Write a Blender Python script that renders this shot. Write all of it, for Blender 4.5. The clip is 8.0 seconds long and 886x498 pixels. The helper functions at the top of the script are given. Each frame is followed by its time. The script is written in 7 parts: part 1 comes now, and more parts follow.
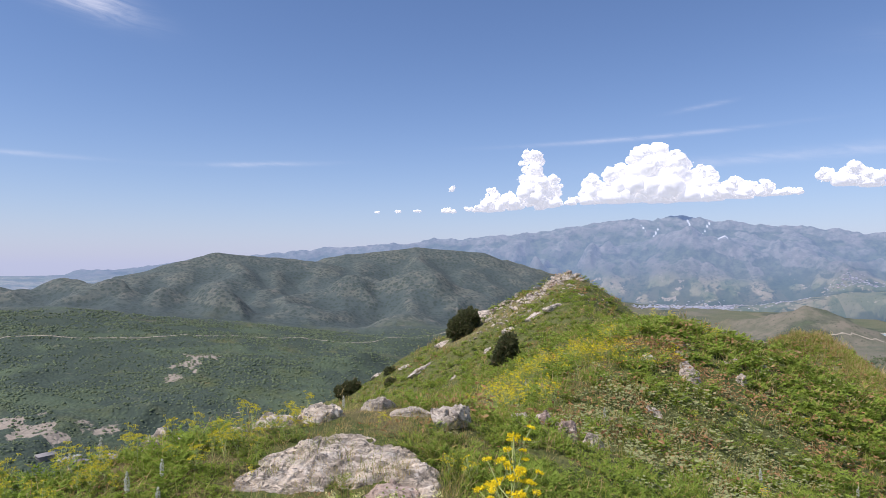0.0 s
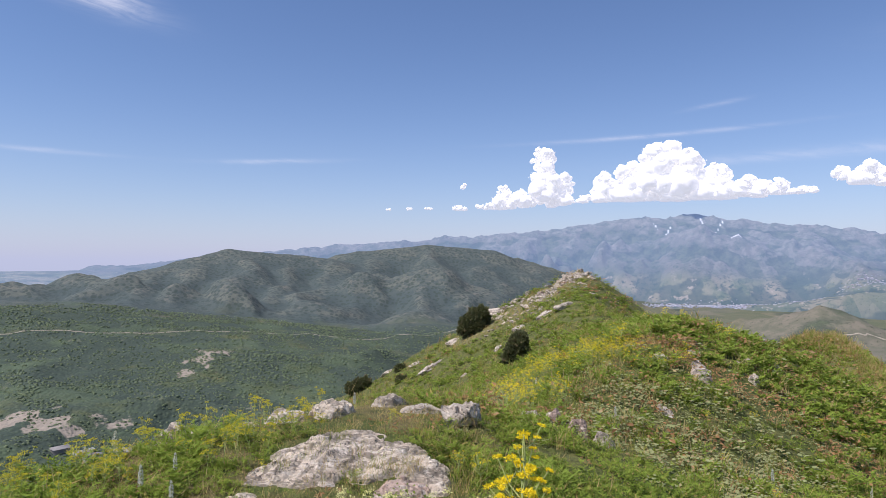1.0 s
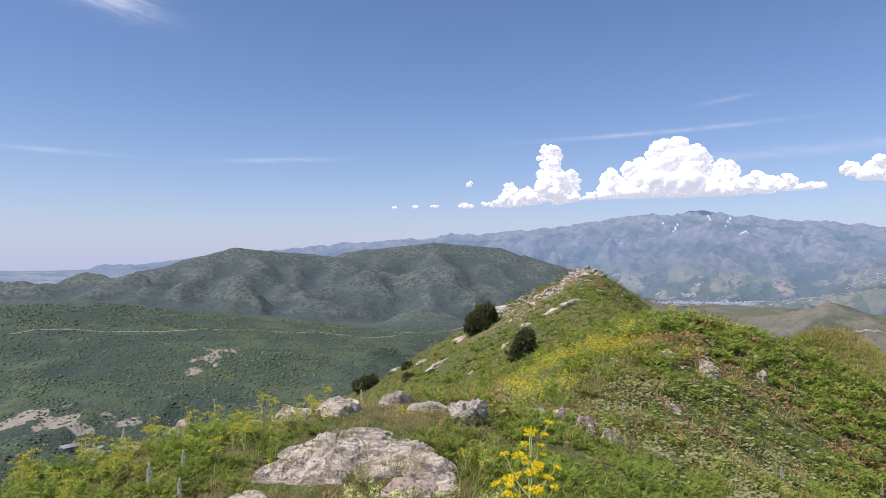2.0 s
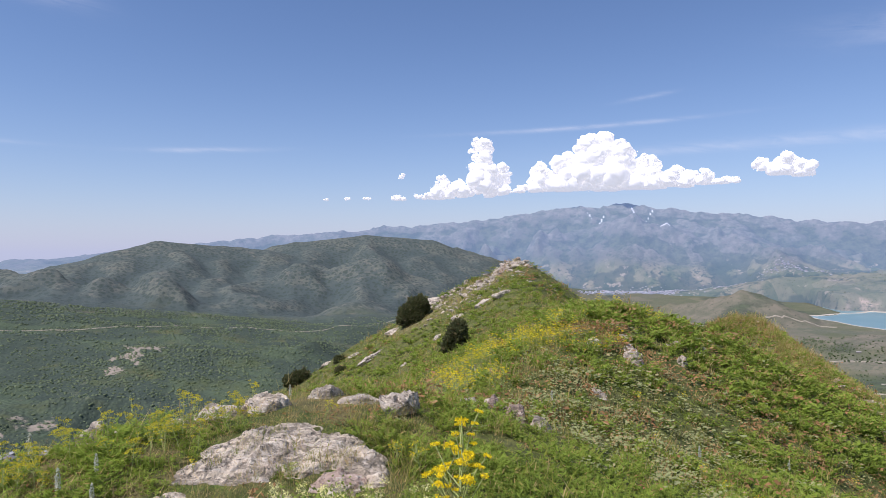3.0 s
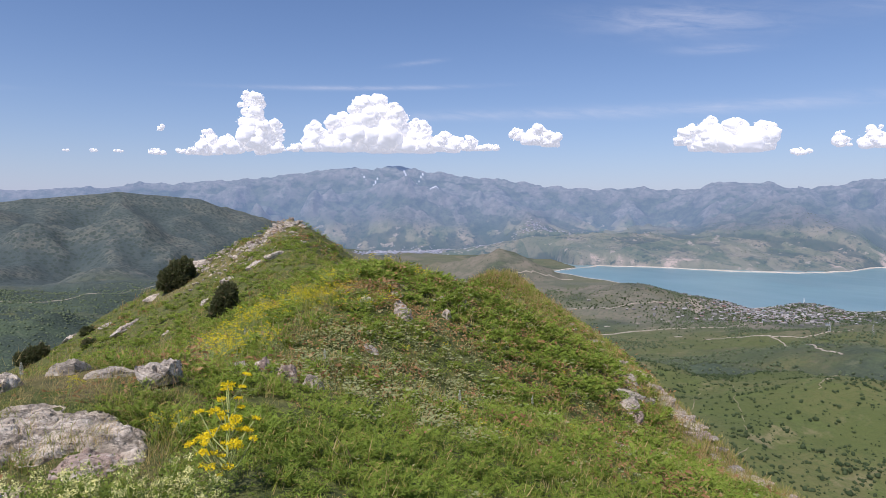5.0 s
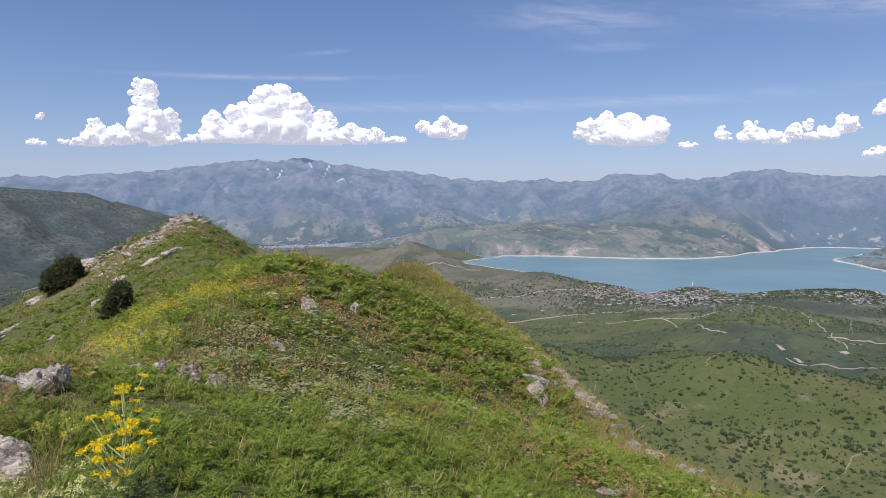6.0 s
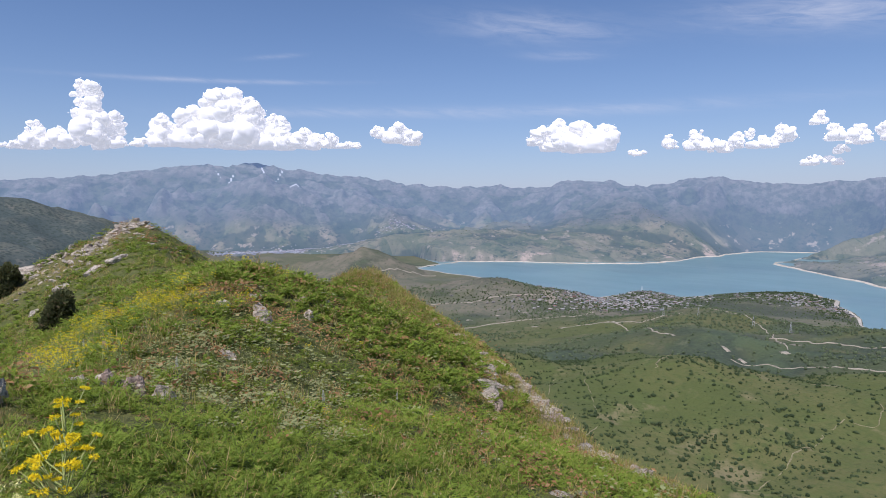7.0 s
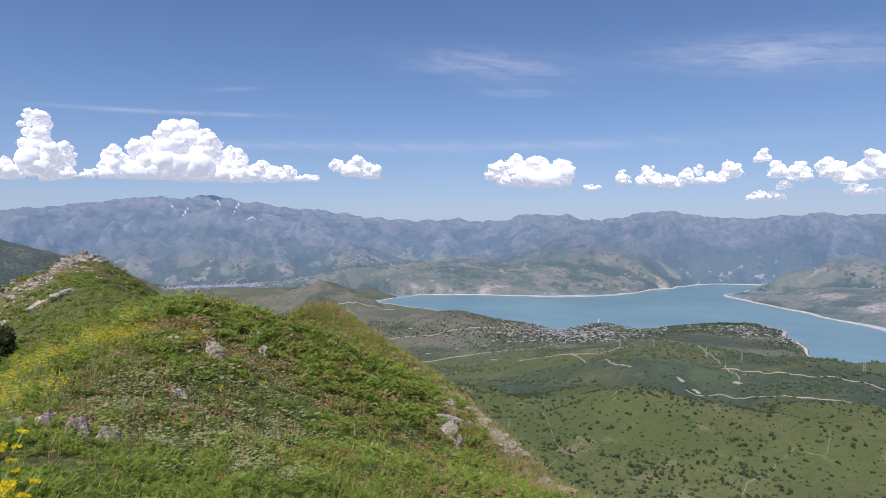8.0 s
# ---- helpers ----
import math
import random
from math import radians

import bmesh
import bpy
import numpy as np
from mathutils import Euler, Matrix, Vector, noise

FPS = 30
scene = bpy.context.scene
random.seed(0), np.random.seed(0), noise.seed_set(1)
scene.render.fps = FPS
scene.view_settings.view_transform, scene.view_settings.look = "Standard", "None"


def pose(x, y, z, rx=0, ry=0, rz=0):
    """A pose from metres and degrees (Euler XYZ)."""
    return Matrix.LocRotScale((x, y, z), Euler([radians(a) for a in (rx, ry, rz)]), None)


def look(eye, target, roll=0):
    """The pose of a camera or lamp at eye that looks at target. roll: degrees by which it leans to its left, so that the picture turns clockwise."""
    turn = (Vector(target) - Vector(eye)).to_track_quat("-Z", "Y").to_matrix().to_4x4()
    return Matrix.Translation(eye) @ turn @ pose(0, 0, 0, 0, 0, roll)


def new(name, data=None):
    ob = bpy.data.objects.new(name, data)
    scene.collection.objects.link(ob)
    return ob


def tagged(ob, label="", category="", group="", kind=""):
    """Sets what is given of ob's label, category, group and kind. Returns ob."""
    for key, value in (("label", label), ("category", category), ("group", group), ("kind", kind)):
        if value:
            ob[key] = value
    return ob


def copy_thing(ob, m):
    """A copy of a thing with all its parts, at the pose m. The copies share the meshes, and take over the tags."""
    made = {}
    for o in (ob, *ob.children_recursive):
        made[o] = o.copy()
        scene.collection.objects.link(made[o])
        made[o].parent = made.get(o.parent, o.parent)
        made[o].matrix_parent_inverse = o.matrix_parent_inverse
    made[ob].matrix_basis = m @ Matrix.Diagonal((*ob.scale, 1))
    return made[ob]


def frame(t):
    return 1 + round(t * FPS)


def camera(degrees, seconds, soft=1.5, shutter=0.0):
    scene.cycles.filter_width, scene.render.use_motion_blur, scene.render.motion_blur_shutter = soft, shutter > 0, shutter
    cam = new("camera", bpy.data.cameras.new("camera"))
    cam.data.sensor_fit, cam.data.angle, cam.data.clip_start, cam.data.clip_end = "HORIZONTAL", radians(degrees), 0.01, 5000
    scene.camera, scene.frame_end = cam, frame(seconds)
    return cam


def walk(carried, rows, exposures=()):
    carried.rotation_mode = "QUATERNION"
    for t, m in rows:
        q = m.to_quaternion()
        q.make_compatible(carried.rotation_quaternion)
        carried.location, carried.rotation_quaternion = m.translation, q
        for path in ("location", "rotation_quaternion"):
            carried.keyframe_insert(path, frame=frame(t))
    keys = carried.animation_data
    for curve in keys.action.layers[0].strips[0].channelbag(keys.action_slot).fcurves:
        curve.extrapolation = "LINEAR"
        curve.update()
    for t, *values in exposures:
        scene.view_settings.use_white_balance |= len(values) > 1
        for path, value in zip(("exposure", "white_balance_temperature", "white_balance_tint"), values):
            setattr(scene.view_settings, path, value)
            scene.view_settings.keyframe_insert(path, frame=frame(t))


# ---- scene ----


cam = camera(70.13, 8.0, soft=0.6)
PATH = [
    (0.0, 0.008, 0.004, 1.65, 91.3, 0.0, 0.0),
    (0.5, 0.007, 0.003, 1.648, 91.09, -0.19, 0.56),
    (1.0, 0.006, -0.006, 1.65, 91.07, -0.3, 0.99),
    (1.2, 0.006, -0.006, 1.65, 91.0, -0.28, 1.2),
    (2.3, 0.008, 0.012, 1.643, 90.78, -0.04, 1.6),
    (2.5, 0.011, 0.019, 1.642, 90.67, 0.02, -0.16),
    (3.0, 0.029, 0.062, 1.627, 90.16, 0.25, -4.53),
    (3.5, 0.06, 0.09, 1.622, 89.29, -1.04, -7.77),
    (4.0, 0.07, 0.085, 1.623, 88.36, 0.14, -13.98),
    (4.5, 0.06, 0.07, 1.616, 86.98, -0.76, -20.14),
    (4.7, 0.058, 0.06, 1.615, 86.78, -0.6, -21.95),
    (5.8, 0.056, 0.0, 1.612, 86.1, 0.15, -31.65),
    (6.0, 0.056, -0.005, 1.611, 85.91, 0.23, -33.05),
    (6.5, 0.057, 0.0, 1.606, 85.51, 0.19, -37.3),
    (7.0, 0.064, -0.01, 1.612, 86.43, 0.17, -37.12),
    (7.5, 0.068, -0.015, 1.62, 88.56, 0.2, -38.44),
    (8.0, 0.066, -0.024, 1.624, 89.42, 0.11, -40.83),
]
EXPOSURE = [(0.0, 0.14, 6220, 21), (2.5, 0.13, 6220, 21), (4.5, 0.02, 6180, 21), (6.5, -0.13, 6100, 20), (8.0, -0.13, 5960, 19)]
walk(cam, [(t, pose(*p)) for t, *p in PATH], EXPOSURE)

# ---- daylight: high summer sun from the left, hazy blue sky ----
SUN_BEARING, SUN_HEIGHT = -122.0, 58.0


def build_sky():
    world = bpy.data.worlds.new("summer_sky")
    scene.world = world
    world.use_nodes = True
    nt = world.node_tree
    sky = nt.nodes.new("ShaderNodeTexSky")
    sky.sky_type, sky.sun_disc = "NISHITA", False
    sky.sun_elevation, sky.sun_rotation = radians(SUN_HEIGHT), radians(SUN_BEARING)
    sky.altitude, sky.air_density, sky.dust_density, sky.ozone_density = 900, 1.15, 0.35, 6.0
    bg = nt.nodes["Background"]
    bg.inputs["Strength"].default_value = 0.105

    def calc(op, a, b=0.0, c=0.0):
        n = nt.nodes.new("ShaderNodeMath")
        n.operation = op
        for v, socket in zip((a, b, c), n.inputs):
            if isinstance(v, (int, float)):
                socket.default_value = v
            else:
                nt.links.new(v, socket)
        return n.outputs[0]

    # thin high cirrus: wisps combed along the wind
    split = nt.nodes.new("ShaderNodeSeparateXYZ")
    nt.links.new(nt.nodes.new("ShaderNodeTexCoord").outputs["Generated"], split.inputs[0])
    bearing = calc("MULTIPLY", calc("ARCTAN2", split.outputs[0], split.outputs[1]), 180 / math.pi)
    height = calc("MULTIPLY", calc("ARCSINE", split.outputs[2]), 180 / math.pi)
    total = 0.0
    for b0, h0, slope, length, thick, amount in (
            (-31.0, 20.6, -0.20, 4.8, 1.2, 1.05), (-16.0, 8.6, 0.05, 5.0, 0.22, 0.45), (17.0, 10.75, 0.03, 9.5, 0.20, 0.55), (22.5, 13.0, 0.12, 2.2, 0.2, 0.35),
            (46.0, 8.6, 0.0, 22.0, 0.55, 0.36), (45.0, 15.6, -0.08, 8.0, 1.3, 0.42), (48.0, 13.2, -0.04, 3.5, 0.4, 0.32), (69.0, 14.6, -0.09, 10.0, 1.5, 0.60), (24.0, 8.4, 0.03, 9.0, 0.35, 0.25), (-34, 8.3, 0.0, 6, 0.2, 0.3),
            (110, 22, 0.0, 20, 2.5, 0.5), (-90, 25, 0.05, 20, 2.5, 0.5), (170, 18, 0.0, 25, 1.5, 0.5)):
        du = calc("SUBTRACT", bearing, b0)
        along = calc("DIVIDE", du, length)
        across = calc("DIVIDE", calc("SUBTRACT", calc("SUBTRACT", height, h0), calc("MULTIPLY", du, slope)), thick)
        q = calc("ADD", calc("MULTIPLY", along, along), calc("MULTIPLY", across, across))
        total = calc("ADD", total, calc("MULTIPLY", calc("EXPONENT", calc("MULTIPLY", q, -1.3)), amount))
    comb = nt.nodes.new("ShaderNodeCombineXYZ")
    nt.links.new(calc("MULTIPLY", bearing, 0.16), comb.inputs[0])
    nt.links.new(calc("ADD", calc("MULTIPLY", height, 0.9), calc("MULTIPLY", bearing, 0.12)), comb.inputs[1])
    wisp = nt.nodes.new("ShaderNodeTexNoise")
    wisp.inputs["Scale"].default_value, wisp.inputs["Detail"].default_value, wisp.inputs["Roughness"].default_value = 1.6, 9, 0.62
    wisp.inputs["Distortion"].default_value = 0.7
    nt.links.new(comb.outputs[0], wisp.inputs["Vector"])
    amount = calc("MINIMUM", calc("MULTIPLY", total, calc("MULTIPLY", calc("MAXIMUM", calc("SUBTRACT", wisp.outputs["Fac"], 0.26), 0.0), 2.1)), 0.8)
    haze = nt.nodes.new("ShaderNodeMix")
    haze.data_type = "RGBA"
    haze.inputs[7].default_value = (4.2, 4.75, 6.3, 1)
    low = calc("EXPONENT", calc("MULTIPLY", calc("MAXIMUM", height, 0.0), -0.21))
    nt.links.new(calc("MULTIPLY", low, 0.85), haze.inputs[0])
    nt.links.new(sky.outputs[0], haze.inputs[6])
    mix = nt.nodes.new("ShaderNodeMix")
    mix.data_type = "RGBA"
    mix.inputs[7].default_value = (7.2, 7.5, 8.0, 1)
    nt.links.new(amount, mix.inputs[0])
    nt.links.new(haze.outputs[2], mix.inputs[6])
    nt.links.new(mix.outputs[2], bg.inputs[0])


build_sky()
sun_data = bpy.data.lights.new("sun", "SUN")
sun_data.energy, sun_data.angle, sun_data.color = 4.8, radians(0.53), (1.0, 0.95, 0.87)
sun = new("sun", sun_data)
_a, _e = radians(SUN_BEARING), radians(SUN_HEIGHT)
sun.matrix_world = look((math.sin(_a) * math.cos(_e) * 50, math.cos(_a) * math.cos(_e) * 50, math.sin(_e) * 50), (0, 0, 0))


# ---- small helpers ----
def at(bearing, distance, z=0.0):
    """A place on the map: bearing in degrees clockwise from north (+y), distance and height in metres."""
    a = radians(bearing)
    return (math.sin(a) * distance, math.cos(a) * distance, z)


def lattice(ix, iy, seed):
    h = np.sin(ix * 127.1 + iy * 311.7 + seed * 74.7) * 43758.5453
    return h - np.floor(h)


def vnoise(x, y, seed=0):
    ix, iy = np.floor(x), np.floor(y)
    fx, fy = x - ix, y - iy
    fx, fy = fx * fx * fx * (fx * (fx * 6 - 15) + 10), fy * fy * fy * (fy * (fy * 6 - 15) + 10)
    a, b = lattice(ix, iy, seed), lattice(ix + 1, iy, seed)
    c, d = lattice(ix, iy + 1, seed), lattice(ix + 1, iy + 1, seed)
    return (a + (b - a) * fx) * (1 - fy) + (c + (d - c) * fx) * fy


def fbm(x, y, size, octaves=5, seed=0, gain=0.5):
    """Smooth noise about 0, within about -1 to 1."""
    v, amp, tot, k = 0.0, 1.0, 0.0, 1.0 / size
    for o in range(octaves):
        v = v + amp * (vnoise(x * k + 17.3 * o, y * k - 9.1 * o, seed + o) * 2 - 1)
        tot += amp
        amp *= gain
        k *= 2.03
    return v / tot * 1.6


def ridged(x, y, size, octaves=5, seed=0, gain=0.5):
    """Sharp-crested noise, 0 in the gullies to 1 on the ribs."""
    v, amp, tot, k = 0.0, 1.0, 0.0, 1.0 / size
    for o in range(octaves):
        n = 1 - np.abs(vnoise(x * k + 31.7 * o, y * k + 5.3 * o, seed + o) * 2 - 1)
        v = v + amp * n * n
        tot += amp
        amp *= gain
        k *= 2.07
    return v / tot


def eroded(x, y, size, octaves=6, seed=0):
    """Mountain relief: noise whose fine detail fades on steep ground, so that spurs stay sharp and slopes smooth."""
    px, py, total, amp = x / size, y / size, 0.0, 1.0
    sx, sy = 0.0, 0.0
    for o in range(octaves):
        ix, iy = np.floor(px), np.floor(py)
        fx, fy = px - ix, py - iy
        ux, uy = fx * fx * fx * (fx * (fx * 6 - 15) + 10), fy * fy * fy * (fy * (fy * 6 - 15) + 10)
        a, b = lattice(ix, iy, seed + o), lattice(ix + 1, iy, seed + o)
        c, d = lattice(ix, iy + 1, seed + o), lattice(ix + 1, iy + 1, seed + o)
        e = a - b - c + d
        sx = sx + 30 * fx * fx * (fx * (fx - 2) + 1) * (b - a + e * uy)
        sy = sy + 30 * fy * fy * (fy * (fy - 2) + 1) * (c - a + e * ux)
        total = total + amp * (a + (b - a) * ux + (c - a) * uy + e * ux * uy) / (1 + sx * sx + sy * sy)
        amp *= 0.5
        px, py = (0.8 * px - 0.6 * py) * 2 + 7.1, (0.6 * px + 0.8 * py) * 2 - 3.7
    return total


def blurred(a, k):
    """A box blur of a 2-d array, k cells to each side."""
    for axis in (0, 1):
        pad = [(k + 1, k) if i == axis else (0, 0) for i in (0, 1)]
        c = np.cumsum(np.pad(a, pad, mode="edge"), axis)
        n = a.shape[axis]
        a = (np.take(c, np.arange(n) + 2 * k + 1, axis) - np.take(c, np.arange(n), axis)) / (2 * k + 1)
    return a


def to_line(x, y, pts):
    """Distance to a crest line, height of its nearest point, and on which side (-1 left, 1 right)."""
    best = np.full(x.shape, 1e18)
    zc, side = np.zeros(x.shape), np.zeros(x.shape)
    for (x0, y0, z0), (x1, y1, z1) in zip(pts[:-1], pts[1:]):
        dx, dy = x1 - x0, y1 - y0
        u = np.clip(((x - x0) * dx + (y - y0) * dy) / (dx * dx + dy * dy), 0, 1)
        ex, ey = x - (x0 + u * dx), y - (y0 + u * dy)
        d = ex * ex + ey * ey
        m = d < best
        best = np.where(m, d, best)
        zc = np.where(m, z0 + u * (z1 - z0), zc)
        side = np.where(m, np.sign(ex * dy - ey * dx), side)
    return np.sqrt(best), zc, side


def ridge(x, y, pts, left, right, round_off):
    """A ridge along pts that falls away with the given slopes to its left and right."""
    best = np.full(x.shape, -1e9)
    for (x0, y0, z0), (x1, y1, z1) in zip(pts[:-1], pts[1:]):
        dx, dy = x1 - x0, y1 - y0
        ln = math.hypot(dx, dy)
        u = np.clip(((x - x0) * dx + (y - y0) * dy) / (ln * ln), 0, 1)
        ex, ey = x - (x0 + u * dx), y - (y0 + u * dy)
        d = np.hypot(ex, ey)
        side = (ex * dy - ey * dx) / (ln * (d + 1e-6))
        s = 0.5 * (left + right) + 0.5 * (right - left) * side
        best = np.maximum(best, z0 + u * (z1 - z0) - s * (np.sqrt(d * d + round_off * round_off) - round_off))
    return best


def smax(a, b, k):
    h = np.clip(0.5 + 0.5 * (a - b) / k, 0, 1)
    return b + (a - b) * h + k * h * (1 - h)


def smooth(lo, hi, v):
    u = np.clip((v - lo) / (hi - lo), 0, 1)
    return u * u * (3 - 2 * u)


def inside(x, y, poly):
    """Signed distance to a closed outline: negative inside."""
    c = np.zeros(x.shape, bool)
    for (x0, y0, _), (x1, y1, _) in zip(poly, poly[1:] + poly[:1]):
        c ^= ((y0 > y) != (y1 > y)) & (x < (x1 - x0) * (y - y0) / (y1 - y0 + 1e-9) + x0)
    d, _, _ = to_line(x, y, poly + poly[:1])
    return np.where(c, -d, d)


# ---- the lie of the land ----
LAKE_Z = -250.0
LAKE = [at(*p) for p in (
    (34.3, 2720), (37.2, 2500), (41.6, 2260), (46.2, 1960), (49.8, 1800), (53.7, 1880), (57.6, 1890), (63.0, 2080), (66.9, 2170), (69.4, 2010),
    (70.9, 1610), (73.5, 1440), (88, 1300), (88, 1750), (75.9, 2160), (70.9, 2560), (66.9, 2920), (64.8, 3220), (66.5, 3600), (70.5, 3950),
    (69.7, 4150), (63.9, 4100), (61.3, 3790), (57.6, 3230), (54.2, 3010), (49.3, 2970), (44.2, 3030), (38.6, 3040), (36.0, 2800))]



def crinkle(poly, parts, amount):
    """Splits each side of an outline and pushes the new points about, for a natural shore."""
    out = []
    for k, (p, q) in enumerate(zip(poly, poly[1:] + poly[:1])):
        ln = math.hypot(q[0] - p[0], q[1] - p[1])
        for i in range(parts):
            u = i / parts
            w = amount * ln * math.sin(math.pi * u) * (math.sin(k * 3.7 + i * 2.1) + 0.6 * math.sin(k * 1.3 + i * 4.4))
            out.append((p[0] + (q[0] - p[0]) * u - (q[1] - p[1]) / ln * w, p[1] + (q[1] - p[1]) * u + (q[0] - p[0]) / ln * w, 0.0))
    return out


LAKE = crinkle(LAKE, 4, 0.045)

STAND = [(0.3, -40, 1.5), (0.2, -8, 0.3), (0.3, 2, 0.0), (1.4, 8.5, -0.55), (4.2, 14, -0.14), (6.1, 17, -0.05), (6.8, 22, -0.5), (7.0, 30, -1.45), (7.9, 39, -0.6), (9.2, 46, 0.92), (10.5, 58, -4)]
SHOULDER = [(-9, -3, -0.4), (-4.4, 3.0, -0.42), (-2.2, 5.8, -0.04), (-0.6, 7.4, -0.04), (1.2, 8.6, -0.5)]
SPUR = [at(27.2, 50, -6), at(28.6, 45, -2.9), at(30.6, 42, -2.25), at(32.6, 38, -2.75), at(35, 33, -3.0), at(38.5, 26, -3.65), at(41.6, 21.5, -3.9), at(44.7, 18, -4.0), at(46.8, 17, -3.98), at(49.3, 14.4, -3.98), at(51.7, 13, -3.85), at(53.8, 12, -3.72), at(57, 11.4, -4.6), at(66, 10.5, -6.5), at(85, 10, -8.5)]
MID_CREST = [at(-45, 2200, -150), at(-33.6, 2100, -113), at(-29, 2200, -90), at(-25.5, 2350, -43), at(-22.1, 2450, 14), at(-19.7, 2500, 40), at(-17, 2500, 32), at(-11.3, 2550, 3), at(-8, 2600, -30)]
MID_CREST_2 = [at(-14, 2800, -40), at(-11.3, 2780, 2), at(-8.4, 2750, 37), at(-2.3, 2800, 72), at(3.4, 2850, 51), at(6.4, 2850, -8), at(8.9, 2880, -84), at(12, 2900, -200)]
MID_SPURS = [[at(-19.7, 2500, 36), at(-18.3, 2250, -28), at(-19.2, 1950, -105), at(-20.5, 1700, -150)], [at(-11.3, 2550, 0), at(-12.2, 2250, -65), at(-13, 1900, -135)], [at(-2.3, 2800, 68), at(-1, 2500, -18), at(-2.5, 2150, -105), at(-3, 1800, -165)],
             [at(3.0, 2850, 48), at(2.4, 2550, -50), at(2.2, 2200, -140)], [at(-25.5, 2350, -46), at(-26.8, 2100, -95), at(-28, 1850, -130)], [at(-7, 2770, 42), at(-7.6, 2450, -45), at(-8.2, 2100, -125)], [at(-15.5, 2520, 20), at(-15.2, 2250, -50), at(-15.6, 1950, -120)], [at(-22.5, 2440, 5), at(-23.2, 2150, -70), at(-24, 1900, -125)]]
VALLEY_SPURS = [[at(-27, 1330, -141), at(-26, 1100, -156), at(-24.5, 850, -184)], [at(-20.6, 1090, -150), at(-21.5, 950, -164), at(-22.8, 800, -188)], [at(-12, 1390, -170), at(-11, 1100, -182), at(-12.5, 850, -198)], [at(-33, 1330, -139), at(-32.6, 1050, -152), at(-33.5, 840, -166)], [at(-16.5, 1380, -166), at(-16, 1150, -178), at(-17, 900, -190)], [at(-5, 1450, -176), at(-4, 1150, -190), at(-6, 900, -205)]]
BENCH = [at(-60, 1300, -130), at(-35, 1350, -137), at(-27.5, 1330, -139), at(-17.5, 1380, -164), at(-9.3, 1400, -177), at(-4.3, 1480, -174), at(-1, 1600, -176), at(6, 1900, -215)]


